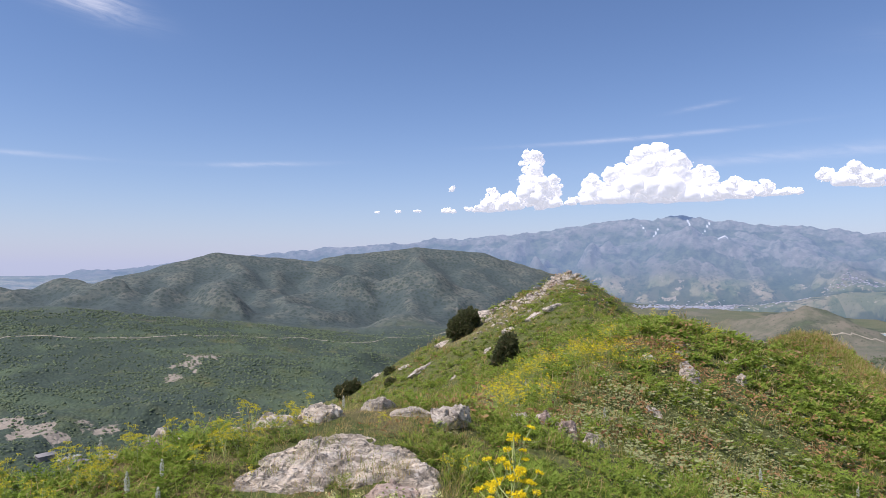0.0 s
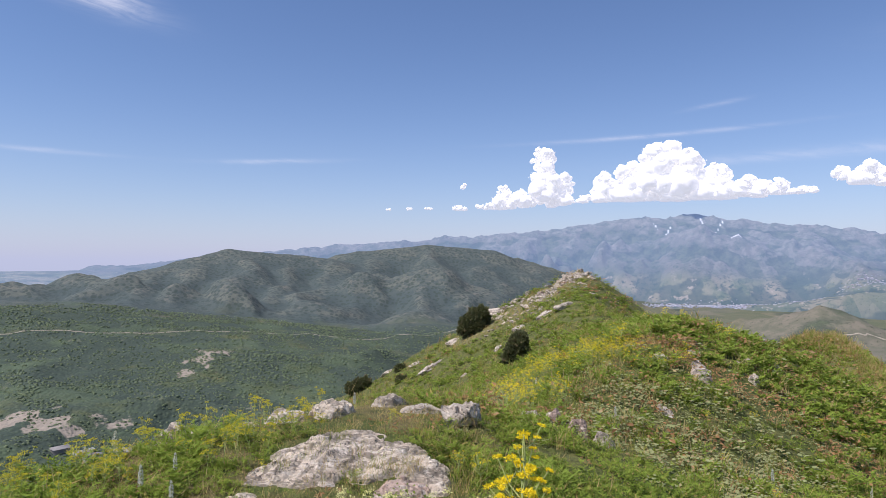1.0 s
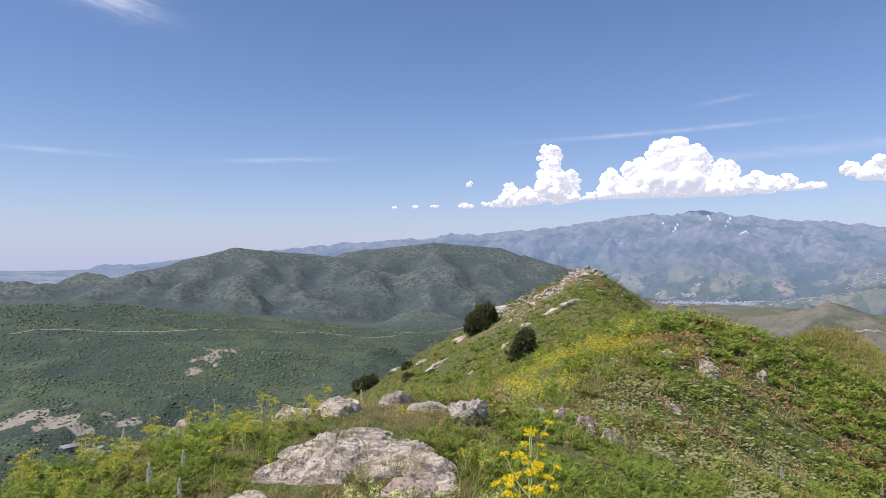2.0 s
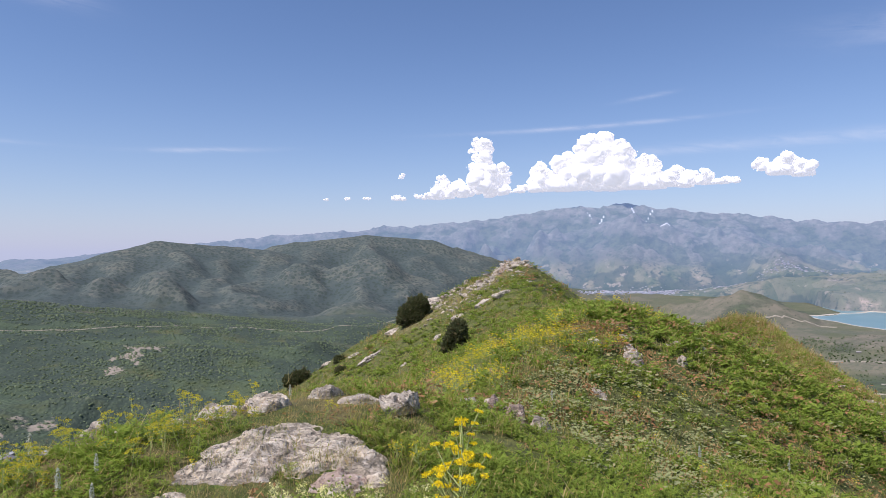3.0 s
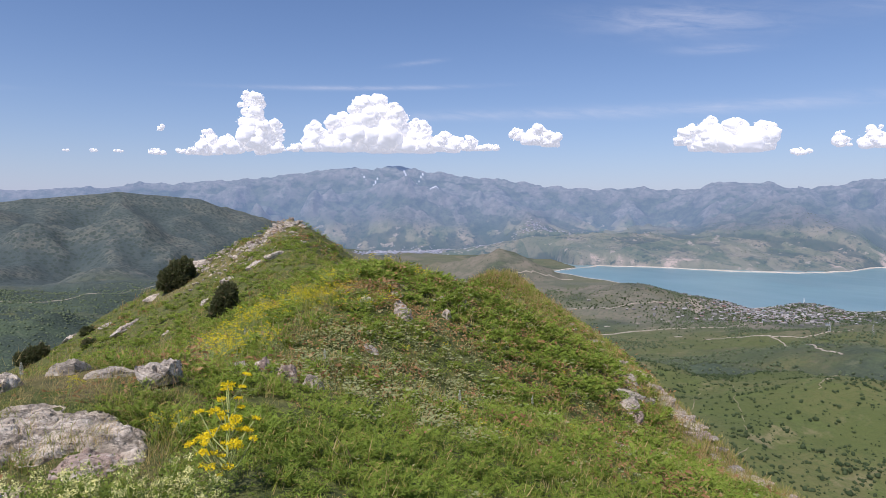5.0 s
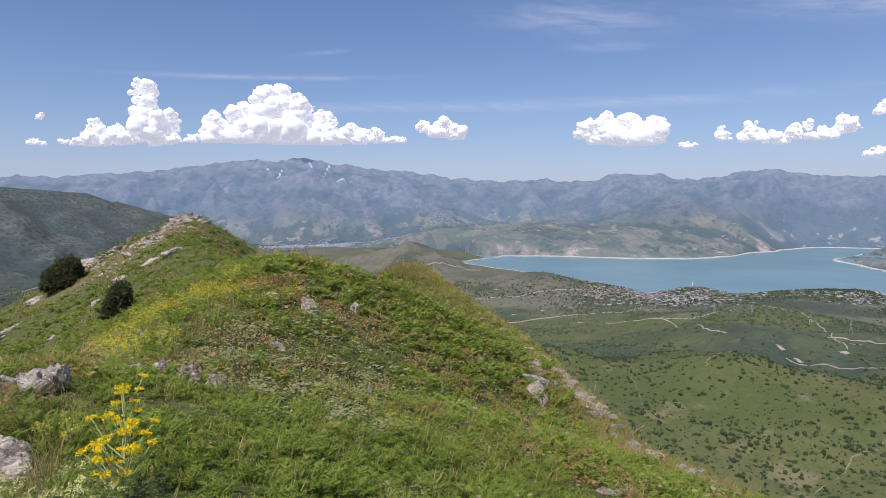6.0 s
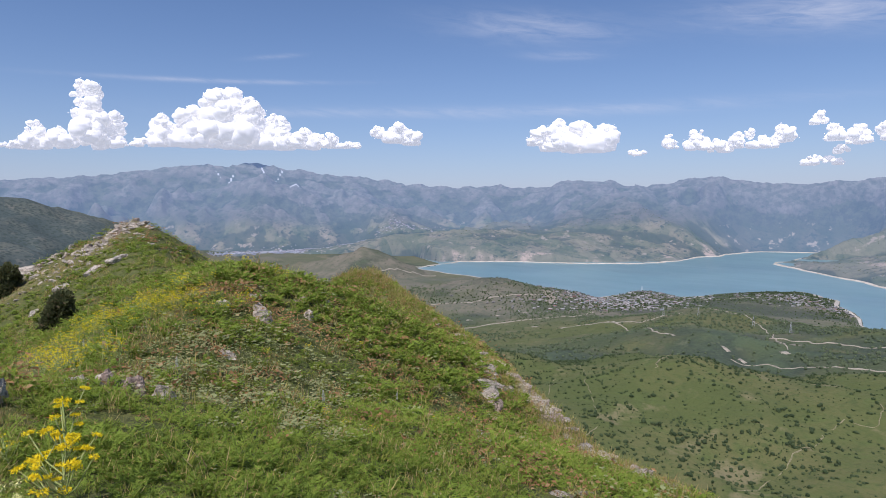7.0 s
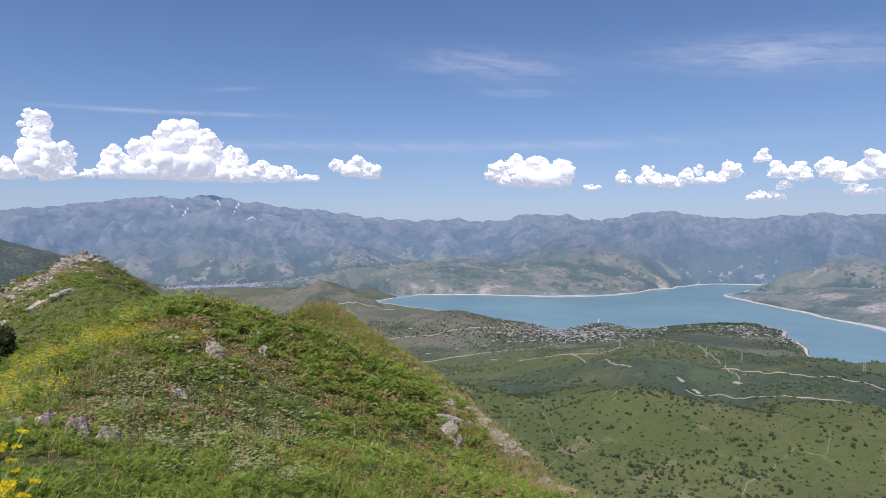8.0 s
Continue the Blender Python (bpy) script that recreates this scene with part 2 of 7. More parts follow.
def land(x, y):
    """Height of the ground at x, y."""
    r = np.hypot(x, y)
    brg = np.degrees(np.arctan2(x, y))
    lake = inside(x, y, LAKE)
    z = np.full(x.shape, -244.0) + 6 * fbm(x, y, 260, 5, 3) + 14 * smooth(0, 700, lake)
    z = np.where(lake < 60, np.minimum(z, LAKE_Z + 0.12 * lake + 1.5 * smooth(-5, 5, lake)), z)
    # plain that lifts gently toward the west
    west = smooth(-10, -40, brg) * smooth(1500, 4600, r)
    z = z + west * 142
    # forested bench and mountain across the side valley
    n1 = fbm(x, y, 420, 6, 11)
    z = smax(z, ridge(x, y, BENCH, 0.085, 0.085, 40) + 14 * n1 * smooth(1600, 900, r) + 9 * fbm(x, y, 120, 4, 12) + 50 * (ridged(x, y, 300, 3, 13) - 0.6) * smooth(1400, 1150, r), 20)
    for line in VALLEY_SPURS:
        sway = 18 * fbm(x, y, 140, 3, 25)
        z = smax(z, ridge(x + sway, y + sway, line, 0.30, 0.30, 12) + 4 * fbm(x, y, 60, 3, 26), 8)
    rib = 1.5 * (eroded(x + 300, y, 430, 6, 21) - 0.55)
    mid = smax(ridge(x, y, MID_CREST, 0.55, 0.55, 40), ridge(x, y, MID_CREST_2, 0.58, 0.58, 36), 14)
    for line in MID_SPURS:
        sway = 30 * fbm(x, y, 240, 3, 24)
        mid = smax(mid, ridge(x + sway, y + sway, line, 0.44, 0.44, 14), 12)
    dm = np.maximum(0, 60 - mid) / 260
    z = smax(z, mid + rib * 85 * np.clip(dm, 0.03, 0.75), 25)
    for b, d, top, w, s in ((-20.6, 1090, -146, 60, 0.22), (-31, 860, -170, 40, 0.3), (-12, 1050, -182, 70, 0.2), (-26, 1150, -150, 90, 0.2), (-31.5, 1750, -132, 160, 0.12), (-36, 1700, -94, 120, 0.12)):
        hx, hy, _ = at(b, d)
        q = np.hypot(x - hx, y - hy)
        z = smax(z, top - s * (np.sqrt(q * q + w * w) - w) + 5 * fbm(x, y, 90, 4, 31), 10)
    # conical brown hill, low spurs by the lake, plateau beyond it, headland
    for pts, l, rgt, w, amp in (
            ([at(22.5, 2450, -216), at(26.2, 2400, -177), at(28.5, 2385, -146), at(29.9, 2375, -126), at(31, 2370, -133), at(33.4, 2360, -184), at(36.3, 2340, -240)], 0.55, 0.55, 16, 26),
            ([at(36, 1800, -215), at(39, 1750, -190), at(41.5, 1720, -178), at(44, 1730, -196), at(47.5, 1720, -235)], 0.3, 0.22, 50, 14),
            ([at(55, 1850, -226), at(54.3, 1880, -226)], 0.3, 0.3, 25, 4)):
        h = ridge(x, y, pts, l, rgt, w)
        h = h + 1.5 * amp * (ridged(x, y, 210, 4, 41) - 0.62)
        z = np.where(lake > -5, smax(z, np.minimum(h, LAKE_Z + 2 + 0.55 * np.maximum(lake, 0)), 6), z)
    # green hills below on the right
    for pts, l, rgt, w, amp, size in (
            ([at(40, 1150, -236), at(49.8, 1130, -229), at(55.7, 1120, -184), at(60.4, 1130, -161), at(63.9, 1120, -184), at(67, 1130, -200)], 0.3, 0.2, 60, 10, 170),
            ([at(66, 900, -175), at(69.7, 930, -166), at(73.5, 950, -154), at(80, 950, -150), at(95, 950, -120)], 0.2, 0.2, 50, 8, 120),
            ([at(52, 800, -170), at(60, 820, -150), at(66, 800, -155), at(72, 720, -142)], 0.26, 0.2, 40, 8, 100),
            ([at(34, 460, -114), at(42, 465, -111), at(45.7, 480, -107), at(51.8, 460, -106.5), at(57.3, 470, -97), at(61.3, 460, -101), at(65.7, 450, -104), at(69.7, 455, -104.5), at(72.4, 480, -101), at(85, 500, -95), at(105, 480, -85)], 0.42, 0.13, 16, 6, 75)):
        h = ridge(x, y, pts, l, rgt, w) + amp * fbm(x, y, size, 5, 51) + amp * 0.9 * (ridged(x, y, size * 1.4, 3, 52) - 0.6)
        z = smax(z, h, 9)
    # the ridge underfoot
    flank = fbm(x, y, 9, 5, 61) * 0.22 + (ridged(x, y, 16, 4, 62) - 0.55) * 0.9 * smooth(16, 45, r)
    d0, z0, side = to_line(x, y, STAND)
    ahead = smooth(24, 38, y)
    lead = np.where(side > 0, 0.50 + 0.34 * ahead, 0.555)
    top = z0 - lead * (np.sqrt(d0 * d0 + 1.44) - 1.2) - np.where(side > 0, 0.05, 0.0) * np.maximum(d0 - 5, 0) ** 2 * (1 - ahead)
    shoulder = ridge(x, y, SHOULDER, 0.75, 0.34, 2.2)
    ds, zs, sides = to_line(x, y, SPUR)
    spur = zs - np.where(sides > 0, 0.45, 1.3) * (np.sqrt(ds * ds + 0.6) - 0.77)
    near = smax(top, shoulder, 0.35)
    near = smax(near, spur, 0.8)
    near = np.where((sides < 0) & (y > -30), near - 0.9 * smooth(0.5, 6, ds) * np.maximum(ds - 0.5, 0), near)
    fall = -0.55 * np.maximum(r - 60, 0)
    near = near + np.minimum(fall, 0) + flank * smooth(2, 14, r)
    return smax(z, near, 3.0)


# ---- materials ----
class Nodes:
    """Short hand for a node material."""

    def __init__(self, name, rough=0.85):
        self.m = bpy.data.materials.new(name)
        self.m.use_nodes = True
        self.nt = self.m.node_tree
        self.b = self.nt.nodes["Principled BSDF"]
        self.b.inputs["Roughness"].default_value = rough
        self.b.inputs["Specular IOR Level"].default_value = 0.25
        self.geo = self.nt.nodes.new("ShaderNodeNewGeometry")

    def put(self, a, socket):
        if isinstance(a, (int, float)):
            socket.default_value = a
        elif isinstance(a, tuple):
            socket.default_value = (*a, 1) if len(a) == 3 else a
        else:
            self.nt.links.new(a, socket)

    def where(self, sx=1.0, sy=1.0, sz=1.0, local=False):
        n = self.nt.nodes.new("ShaderNodeMapping")
        n.inputs["Scale"].default_value = (sx, sy, sz)
        src = self.nt.nodes.new("ShaderNodeTexCoord").outputs["Object"] if local else self.geo.outputs["Position"]
        self.nt.links.new(src, n.inputs[0])
        return n.outputs[0]

    def noise(self, scale, detail=5.0, at_=None, rough=0.6, warp=0.0):
        n = self.nt.nodes.new("ShaderNodeTexNoise")
        n.inputs["Scale"].default_value, n.inputs["Detail"].default_value = scale, detail
        n.inputs["Roughness"].default_value, n.inputs["Distortion"].default_value = rough, warp
        self.nt.links.new(at_ or self.geo.outputs["Position"], n.inputs["Vector"])
        return n.outputs["Fac"]

    def cells(self, scale, out="Distance", at_=None):
        n = self.nt.nodes.new("ShaderNodeTexVoronoi")
        n.inputs["Scale"].default_value = scale
        self.nt.links.new(at_ or self.geo.outputs["Position"], n.inputs["Vector"])
        return n.outputs[out]

    def step(self, v, lo, hi):
        n = self.nt.nodes.new("ShaderNodeMapRange")
        n.interpolation_type = "SMOOTHSTEP"
        self.put(v, n.inputs[0])
        n.inputs[1].default_value, n.inputs[2].default_value = lo, hi
        return n.outputs[0]

    def math(self, op, a, b=0.0):
        n = self.nt.nodes.new("ShaderNodeMath")
        n.operation = op
        self.put(a, n.inputs[0]), self.put(b, n.inputs[1])
        return n.outputs[0]

    def mix(self, f, a, b, mode="MIX"):
        n = self.nt.nodes.new("ShaderNodeMix")
        n.data_type, n.blend_type = "RGBA", mode
        self.put(f, n.inputs[0]), self.put(a, n.inputs[6]), self.put(b, n.inputs[7])
        return n.outputs[2]

    def attr(self, name):
        n = self.nt.nodes.new("ShaderNodeAttribute")
        n.attribute_name = name
        return n.outputs["Fac"]

    def bump(self, h, strength=0.5, distance=0.1):
        n = self.nt.nodes.new("ShaderNodeBump")
        n.inputs["Strength"].default_value, n.inputs["Distance"].default_value = strength, distance
        self.nt.links.new(h, n.inputs["Height"])
        self.nt.links.new(n.outputs[0], self.b.inputs["Normal"])

    def colour(self, c):
        self.put(c, self.b.inputs["Base Color"])
        return self.m


def ground_material():
    k = Nodes("mountain_ground", 0.95)
    # turf of the ridge: green, straw and bare earth
    lush = k.mix(k.step(k.noise(1.6, 6), 0.4, 0.62), (0.085, 0.105, 0.022), (0.15, 0.145, 0.045))
    lush = k.mix(k.step(k.noise(3.2, 7, None, 0.7), 0.48, 0.60), lush, (0.125, 0.135, 0.042))
    lush = k.mix(k.step(k.noise(5.0, 6, None, 0.7), 0.54, 0.62), lush, (0.05, 0.068, 0.016))
    turf = k.mix(k.step(k.noise(0.5, 6), 0.4, 0.62), (0.095, 0.105, 0.028), (0.19, 0.15, 0.065))
    turf = k.mix(k.step(k.noise(2.3, 6), 0.45, 0.7), turf, (0.105, 0.145, 0.028))
    turf = k.mix(k.step(k.noise(6.0, 5), 0.55, 0.75), turf, (0.24, 0.19, 0.085))
    turf = k.mix(k.step(k.cells(3.5), 0.5, 0.15), turf, k.mix(0.5, turf, (0.035, 0.06, 0.012)))
    turf = k.mix(k.attr("lush"), turf, lush)
    stony = k.mix(k.step(k.noise(7, 8, None, 0.7), 0.45, 0.6), (0.24, 0.20, 0.085), (0.17, 0.15, 0.07))
    stony = k.mix(k.step(k.noise(4, 8), 0.58, 0.64), stony, (0.36, 0.31, 0.24))
    turf = k.mix(k.math("MULTIPLY", k.attr("stony"), k.step(k.noise(2.6, 8), 0.40, 0.52)), turf, stony)
    # meadow hills
    meadow = k.mix(k.step(k.noise(0.012, 8), 0.38, 0.66), (0.086, 0.106, 0.032), (0.132, 0.130, 0.050))
    meadow = k.mix(k.step(k.noise(0.07, 6), 0.5, 0.72), meadow, (0.095, 0.124, 0.036))
    meadow = k.mix(k.step(k.noise(0.22, 6, None, 0.7), 0.50, 0.66), meadow, (0.074, 0.096, 0.030))
    meadow = k.mix(k.step(k.noise(0.03, 8), 0.57, 0.68), meadow, (0.19, 0.17, 0.085))
    meadow = k.mix(k.step(k.noise(0.5, 4), 0.55, 0.7), meadow, (0.085, 0.110, 0.032))
    # dry slopes and farmland, colours greyed to paint in the valley haze
    dry = k.mix(k.step(k.noise(0.006, 9), 0.35, 0.65), (0.10, 0.105, 0.075), (0.18, 0.155, 0.115))
    dry = k.mix(k.step(k.noise(0.03, 7), 0.5, 0.7), dry, (0.075, 0.095, 0.065))
    dry = k.mix(k.step(k.noise(0.12, 7, None, 0.7), 0.50, 0.62), dry, (0.05, 0.065, 0.045))
    dry = k.mix(k.step(k.noise(0.016, 8), 0.56, 0.66), dry, (0.21, 0.18, 0.135))
    plots = k.mix(k.cells(0.008, "Color", k.where(1, 0.45, 1)), (0.085, 0.11, 0.07), (0.20, 0.18, 0.13))
    dry = k.mix(k.math("MULTIPLY", k.attr("field"), 0.65), dry, plots)
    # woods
    # crown cells: darker tone painted into the gaps between crowns
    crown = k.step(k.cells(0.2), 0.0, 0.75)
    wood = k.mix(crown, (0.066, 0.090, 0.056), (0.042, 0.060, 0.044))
    wood = k.mix(k.math("MULTIPLY", k.step(k.noise(0.0075, 8), 0.50, 0.60), 0.7), wood, (0.085, 0.118, 0.062))
    wood = k.mix(k.step(k.noise(0.05, 6), 0.62, 0.70), wood, (0.105, 0.12, 0.075))
    # hollows darkened: denser growth and painted relief shade in one tone
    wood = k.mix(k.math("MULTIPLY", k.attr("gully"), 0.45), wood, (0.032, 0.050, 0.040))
    # mountain scrub, its green shifted to blue-grey as painted haze
    hazy_scrub = k.mix(k.step(k.noise(0.007, 10), 0.40, 0.62), (0.080, 0.099, 0.090), (0.118, 0.128, 0.106))
    hazy_scrub = k.mix(k.math("MULTIPLY", k.step(k.noise(0.05, 8, None, 0.7), 0.47, 0.58), 0.8), hazy_scrub, (0.060, 0.082, 0.078))
    # same painted darkening in the mountain's hollows
    hazy_scrub = k.mix(k.math("MULTIPLY", k.step(k.attr("gully"), 0.35, 0.85), 0.75), hazy_scrub, (0.058, 0.080, 0.078))
    hazy_scrub = k.mix(k.math("MULTIPLY", k.step(k.math("SUBTRACT", k.noise(0.03, 9, None, 0.7), k.math("MULTIPLY", k.attr("gully"), 0.15)), 0.54, 0.60), 0.5), hazy_scrub, (0.165, 0.155, 0.13))
    hazy_scrub = k.mix(k.math("MULTIPLY", k.step(k.cells(0.075), 0.52, 0.30), 0.8), hazy_scrub, (0.046, 0.064, 0.056))
    wood = k.mix(k.attr("high"), wood, hazy_scrub)
    pale = k.mix(k.noise(0.08, 8), (0.19, 0.168, 0.13), (0.34, 0.295, 0.235))
    c = k.mix(k.attr("dry"), meadow, dry)
    tan = k.mix(k.step(k.noise(0.02, 9), 0.36, 0.64), (0.185, 0.168, 0.128), (0.118, 0.122, 0.086))
    tan = k.mix(k.step(k.noise(0.09, 7), 0.56, 0.68), tan, (0.06, 0.068, 0.045))
    c = k.mix(k.attr("tan"), c, tan)
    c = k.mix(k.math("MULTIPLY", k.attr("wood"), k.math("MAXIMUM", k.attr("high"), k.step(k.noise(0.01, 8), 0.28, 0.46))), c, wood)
    bare = k.step(k.math("ADD", k.attr("bare"), k.math("MULTIPLY", k.noise(0.05, 8, None, 0.7), 1.4)), 1.18, 1.34)
    c = k.mix(bare, c, pale)
    c = k.mix(k.attr("near"), c, turf)
    far_h = k.math("ADD", k.math("MULTIPLY", k.math("MULTIPLY", crown, k.math("SUBTRACT", k.attr("wood"), k.math("MULTIPLY", k.attr("high"), 0.7))), -1.0), k.math("ADD", k.math("MULTIPLY", k.noise(0.02, 6), 6.0), k.math("MULTIPLY", k.noise(0.09, 5), 1.0)))
    near_h = k.math("MULTIPLY", k.noise(4.0, 8), 0.25)
    mixh = k.nt.nodes.new("ShaderNodeMix")
    k.put(k.attr("near"), mixh.inputs[0]), k.put(far_h, mixh.inputs[2]), k.put(near_h, mixh.inputs[3])
    k.bump(mixh.outputs[0], 0.9, 1.0)
    return k.colour(c)


def water_material():
    k = Nodes("lake_water", 0.12)
    c = k.mix(k.step(k.noise(0.0022, 5), 0.35, 0.7), (0.13, 0.235, 0.265), (0.16, 0.28, 0.30))
    k.b.inputs["Specular IOR Level"].default_value = 0.5
    k.put(k.math("ADD", 0.2, k.math("MULTIPLY", k.noise(0.006, 6, k.where(1, 0.3, 1)), 0.25)), k.b.inputs["Roughness"])
    k.bump(k.noise(0.15, 4), 0.12, 1.0)
    return k.colour(c)


def range_material():
    k = Nodes("distant_range", 0.95)
    # heights: bare ribs and scree; scrub and relief shade painted into the hollows
    rock = k.mix(k.step(k.noise(0.008, 9), 0.38, 0.62), (0.082, 0.092, 0.070), (0.110, 0.110, 0.088))
    rock = k.mix(k.step(k.noise(0.03, 8, None, 0.7), 0.48, 0.64), rock, (0.060, 0.078, 0.052))
    scree = k.math("MULTIPLY", k.attr("scree"), k.step(k.noise(0.025, 9, None, 0.7), 0.46, 0.58))
    rock = k.mix(k.math("MULTIPLY", scree, 0.32), rock, (0.24, 0.225, 0.20))
    veg_shade = k.mix(k.step(k.noise(0.02, 8, None, 0.7), 0.42, 0.60), (0.036, 0.052, 0.032), (0.070, 0.088, 0.052))
    rock = k.mix(k.math("MULTIPLY", k.step(k.math("ADD", k.attr("gully"), k.math("MULTIPLY", k.noise(0.035, 8, None, 0.7), 0.9)), 0.75, 1.15), 0.75), rock, veg_shade)
    # foot and far shore: pasture, tilled plots, hedges
    low = k.mix(k.step(k.noise(0.006, 9), 0.40, 0.60), (0.070, 0.092, 0.044), (0.185, 0.165, 0.105))
    low = k.mix(k.step(k.noise(0.035, 8, None, 0.7), 0.50, 0.60), low, (0.034, 0.052, 0.026))
    plots = k.mix(k.cells(0.017, "Color", k.where(1, 0.4, 0.4)), (0.055, 0.085, 0.036), (0.21, 0.19, 0.12))
    low = k.mix(k.math("MULTIPLY", k.step(k.noise(0.0045, 5), 0.44, 0.54), 0.75), low, plots)
    # hollows of the low ground painted darker as well
    low = k.mix(k.math("MULTIPLY", k.step(k.attr("gully"), 0.45, 0.9), 0.7), low, (0.035, 0.052, 0.030))
    low = k.mix(k.step(k.noise(0.013, 9, None, 0.65), 0.60, 0.64), low, (0.24, 0.21, 0.155))
    c = k.mix(k.attr("low"), rock, low)
    c = k.mix(k.math("MULTIPLY", k.attr("cliff"), k.step(k.noise(0.04, 8, None, 0.7), 0.38, 0.54)), c, (0.36, 0.285, 0.215))
    c = k.mix(k.math("MULTIPLY", k.step(k.attr("snow"), 0.35, 0.9), 0.5), c, (0.72, 0.74, 0.78))
    k.bump(k.noise(0.02, 9, k.where(1, 1, 0.5)), 0.7, 16.0)
    # haze painted as emission: blue glow on the far backdrop, stronger with distance
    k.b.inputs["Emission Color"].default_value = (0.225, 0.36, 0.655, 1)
    k.put(k.math("MULTIPLY", k.attr("haze_glow"), 0.43), k.b.inputs["Emission Strength"])
    return k.colour(c)


def cloud_material():
    k = Nodes("cloud_white", 1.0)
    k.b.inputs["Specular IOR Level"].default_value = 0.0
    k.bump(k.noise(0.03, 8), 0.3, 9.0)
    # added glow: emission lifts the clouds' shaded sides towards white
    k.b.inputs["Emission Color"].default_value = (0.96, 0.95, 0.93, 1)
    k.b.inputs["Emission Strength"].default_value = 0.44
    return k.colour((0.64, 0.64, 0.64))


def rock_material(name, tint, dark=0.35):
    k = Nodes(name, 0.9)
    v = k.where(1, 1, 1, True)
    c = k.mix(k.step(k.noise(2.6, 9, v), 0.38, 0.62), tint, tuple(t * 0.70 for t in tint))
    c = k.mix(k.math("MULTIPLY", k.step(k.noise(1.5, 7, v, 0.65, 0.8), 0.54, 0.66), 0.5), c, (0.52, 0.39, 0.28))
    c = k.mix(k.step(k.noise(8.0, 8, v, 0.7), 0.52, 0.68), c, (0.84, 0.755, 0.62))
    c = k.mix(k.step(k.noise(5.0, 9, v, 0.75), 0.53, 0.63), c, tuple(t * 0.40 for t in tint))
    seam = k.step(k.math("ABSOLUTE", k.math("SUBTRACT", k.noise(1.8, 6, k.where(0.6, 0.8, 4.5, True), 0.6, 0.5), 0.5)), 0.012, 0.0)
    c = k.mix(k.math("MULTIPLY", k.math("MULTIPLY", seam, k.step(k.noise(1.3, 3, v), 0.45, 0.58)), 0.8), c, (0.07, 0.06, 0.05))
    beds = k.nt.nodes.new("ShaderNodeMapping")
    beds.inputs["Rotation"].default_value, beds.inputs["Scale"].default_value = (0, 0, radians(-56)), (0.7, 6.0, 6.0)
    k.nt.links.new(v, beds.inputs[0])
    line = k.noise(2.4, 8, beds.outputs[0], 0.65, 0.3)
    c = k.mix(k.math("MULTIPLY", k.step(line, 0.51, 0.57), 0.85), c, tuple(t * 0.42 for t in tint))
    c = k.mix(k.math("MULTIPLY", k.step(line, 0.44, 0.38), 0.6), c, (0.80, 0.73, 0.62))
    c = k.mix(k.step(k.noise(24, 5, v), 0.60, 0.68), c, (dark * 0.35, dark * 0.34, dark * 0.30))
    h = k.math("SUBTRACT", k.math("ADD", k.math("ADD", k.math("MULTIPLY", line, 0.9), k.math("MULTIPLY", k.noise(7, 10, v, 0.7), 0.8)), k.math("MULTIPLY", k.noise(28, 6, v), 0.3)), k.math("MULTIPLY", seam, 0.15))
    k.bump(h, 0.9, 0.08)
    return k.colour(c)


def leaf_material(name, low, high, dry=None, rough=0.6, dry_at=0.86):
    """Leaves that vary from clump to clump (tone) and from leaf to leaf; tone can also carry painted shade."""
    k = Nodes(name, rough)
    each = k.geo.outputs["Random Per Island"]
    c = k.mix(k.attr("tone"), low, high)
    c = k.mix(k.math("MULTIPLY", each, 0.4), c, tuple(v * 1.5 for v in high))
    if dry:
        c = k.mix(k.step(each, dry_at, dry_at + 0.02), c, dry)
    k.b.inputs["Specular IOR Level"].default_value = 0.08
    tr = k.nt.nodes.new("ShaderNodeBsdfTranslucent")
    mx = k.nt.nodes.new("ShaderNodeMixShader")
    mx.inputs[0].default_value = 0.3
    k.put(k.mix(0.5, c, tuple(min(1, v * 2.2) for v in high)), tr.inputs["Color"])
    out = k.nt.nodes["Material Output"]
    k.nt.links.new(k.b.outputs[0], mx.inputs[1]), k.nt.links.new(tr.outputs[0], mx.inputs[2])
    k.nt.links.new(mx.outputs[0], out.inputs[0])
    return k.colour(c)


def surface(name, a, b, scale=8.0, rough=0.8, bump=0.3, depth=0.02):
    k = Nodes(name, rough)
    n = k.noise(scale, 7, k.where(1, 1, 1, True))
    k.bump(n, bump, depth)
    return k.colour(k.mix(k.step(n, 0.35, 0.65), a, b))


def house_material(name="house_walls_and_roofs", haze_shine=0.0):
    k = Nodes(name, 0.8)
    each = k.geo.outputs["Random Per Island"]
    c = k.mix(k.step(each, 0.3, 0.55), (0.17, 0.165, 0.16), (0.36, 0.34, 0.32))
    c = k.mix(k.step(each, 0.72, 0.76), c, (0.48, 0.47, 0.45))
    c = k.mix(k.step(each, 0.90, 0.92), c, (0.26, 0.13, 0.10))
    c = k.mix(k.step(each, 0.95, 0.97), c, (0.16, 0.24, 0.26))
    # blue emission painted on as haze over distant houses; zero for near ones
    k.b.inputs["Emission Color"].default_value = (0.27, 0.36, 0.62, 1)
    k.b.inputs["Emission Strength"].default_value = haze_shine
    return k.colour(k.mix(k.math("MULTIPLY", k.noise(0.2, 6), 0.5), c, (0.2, 0.19, 0.17)))


GROUND, WATER, RANGE, CLOUD = ground_material(), water_material(), range_material(), cloud_material()
LIMESTONE = rock_material("pale_limestone", (0.76, 0.65, 0.50))
PINKSTONE = rock_material("pinkish_limestone", (0.58, 0.44, 0.35))
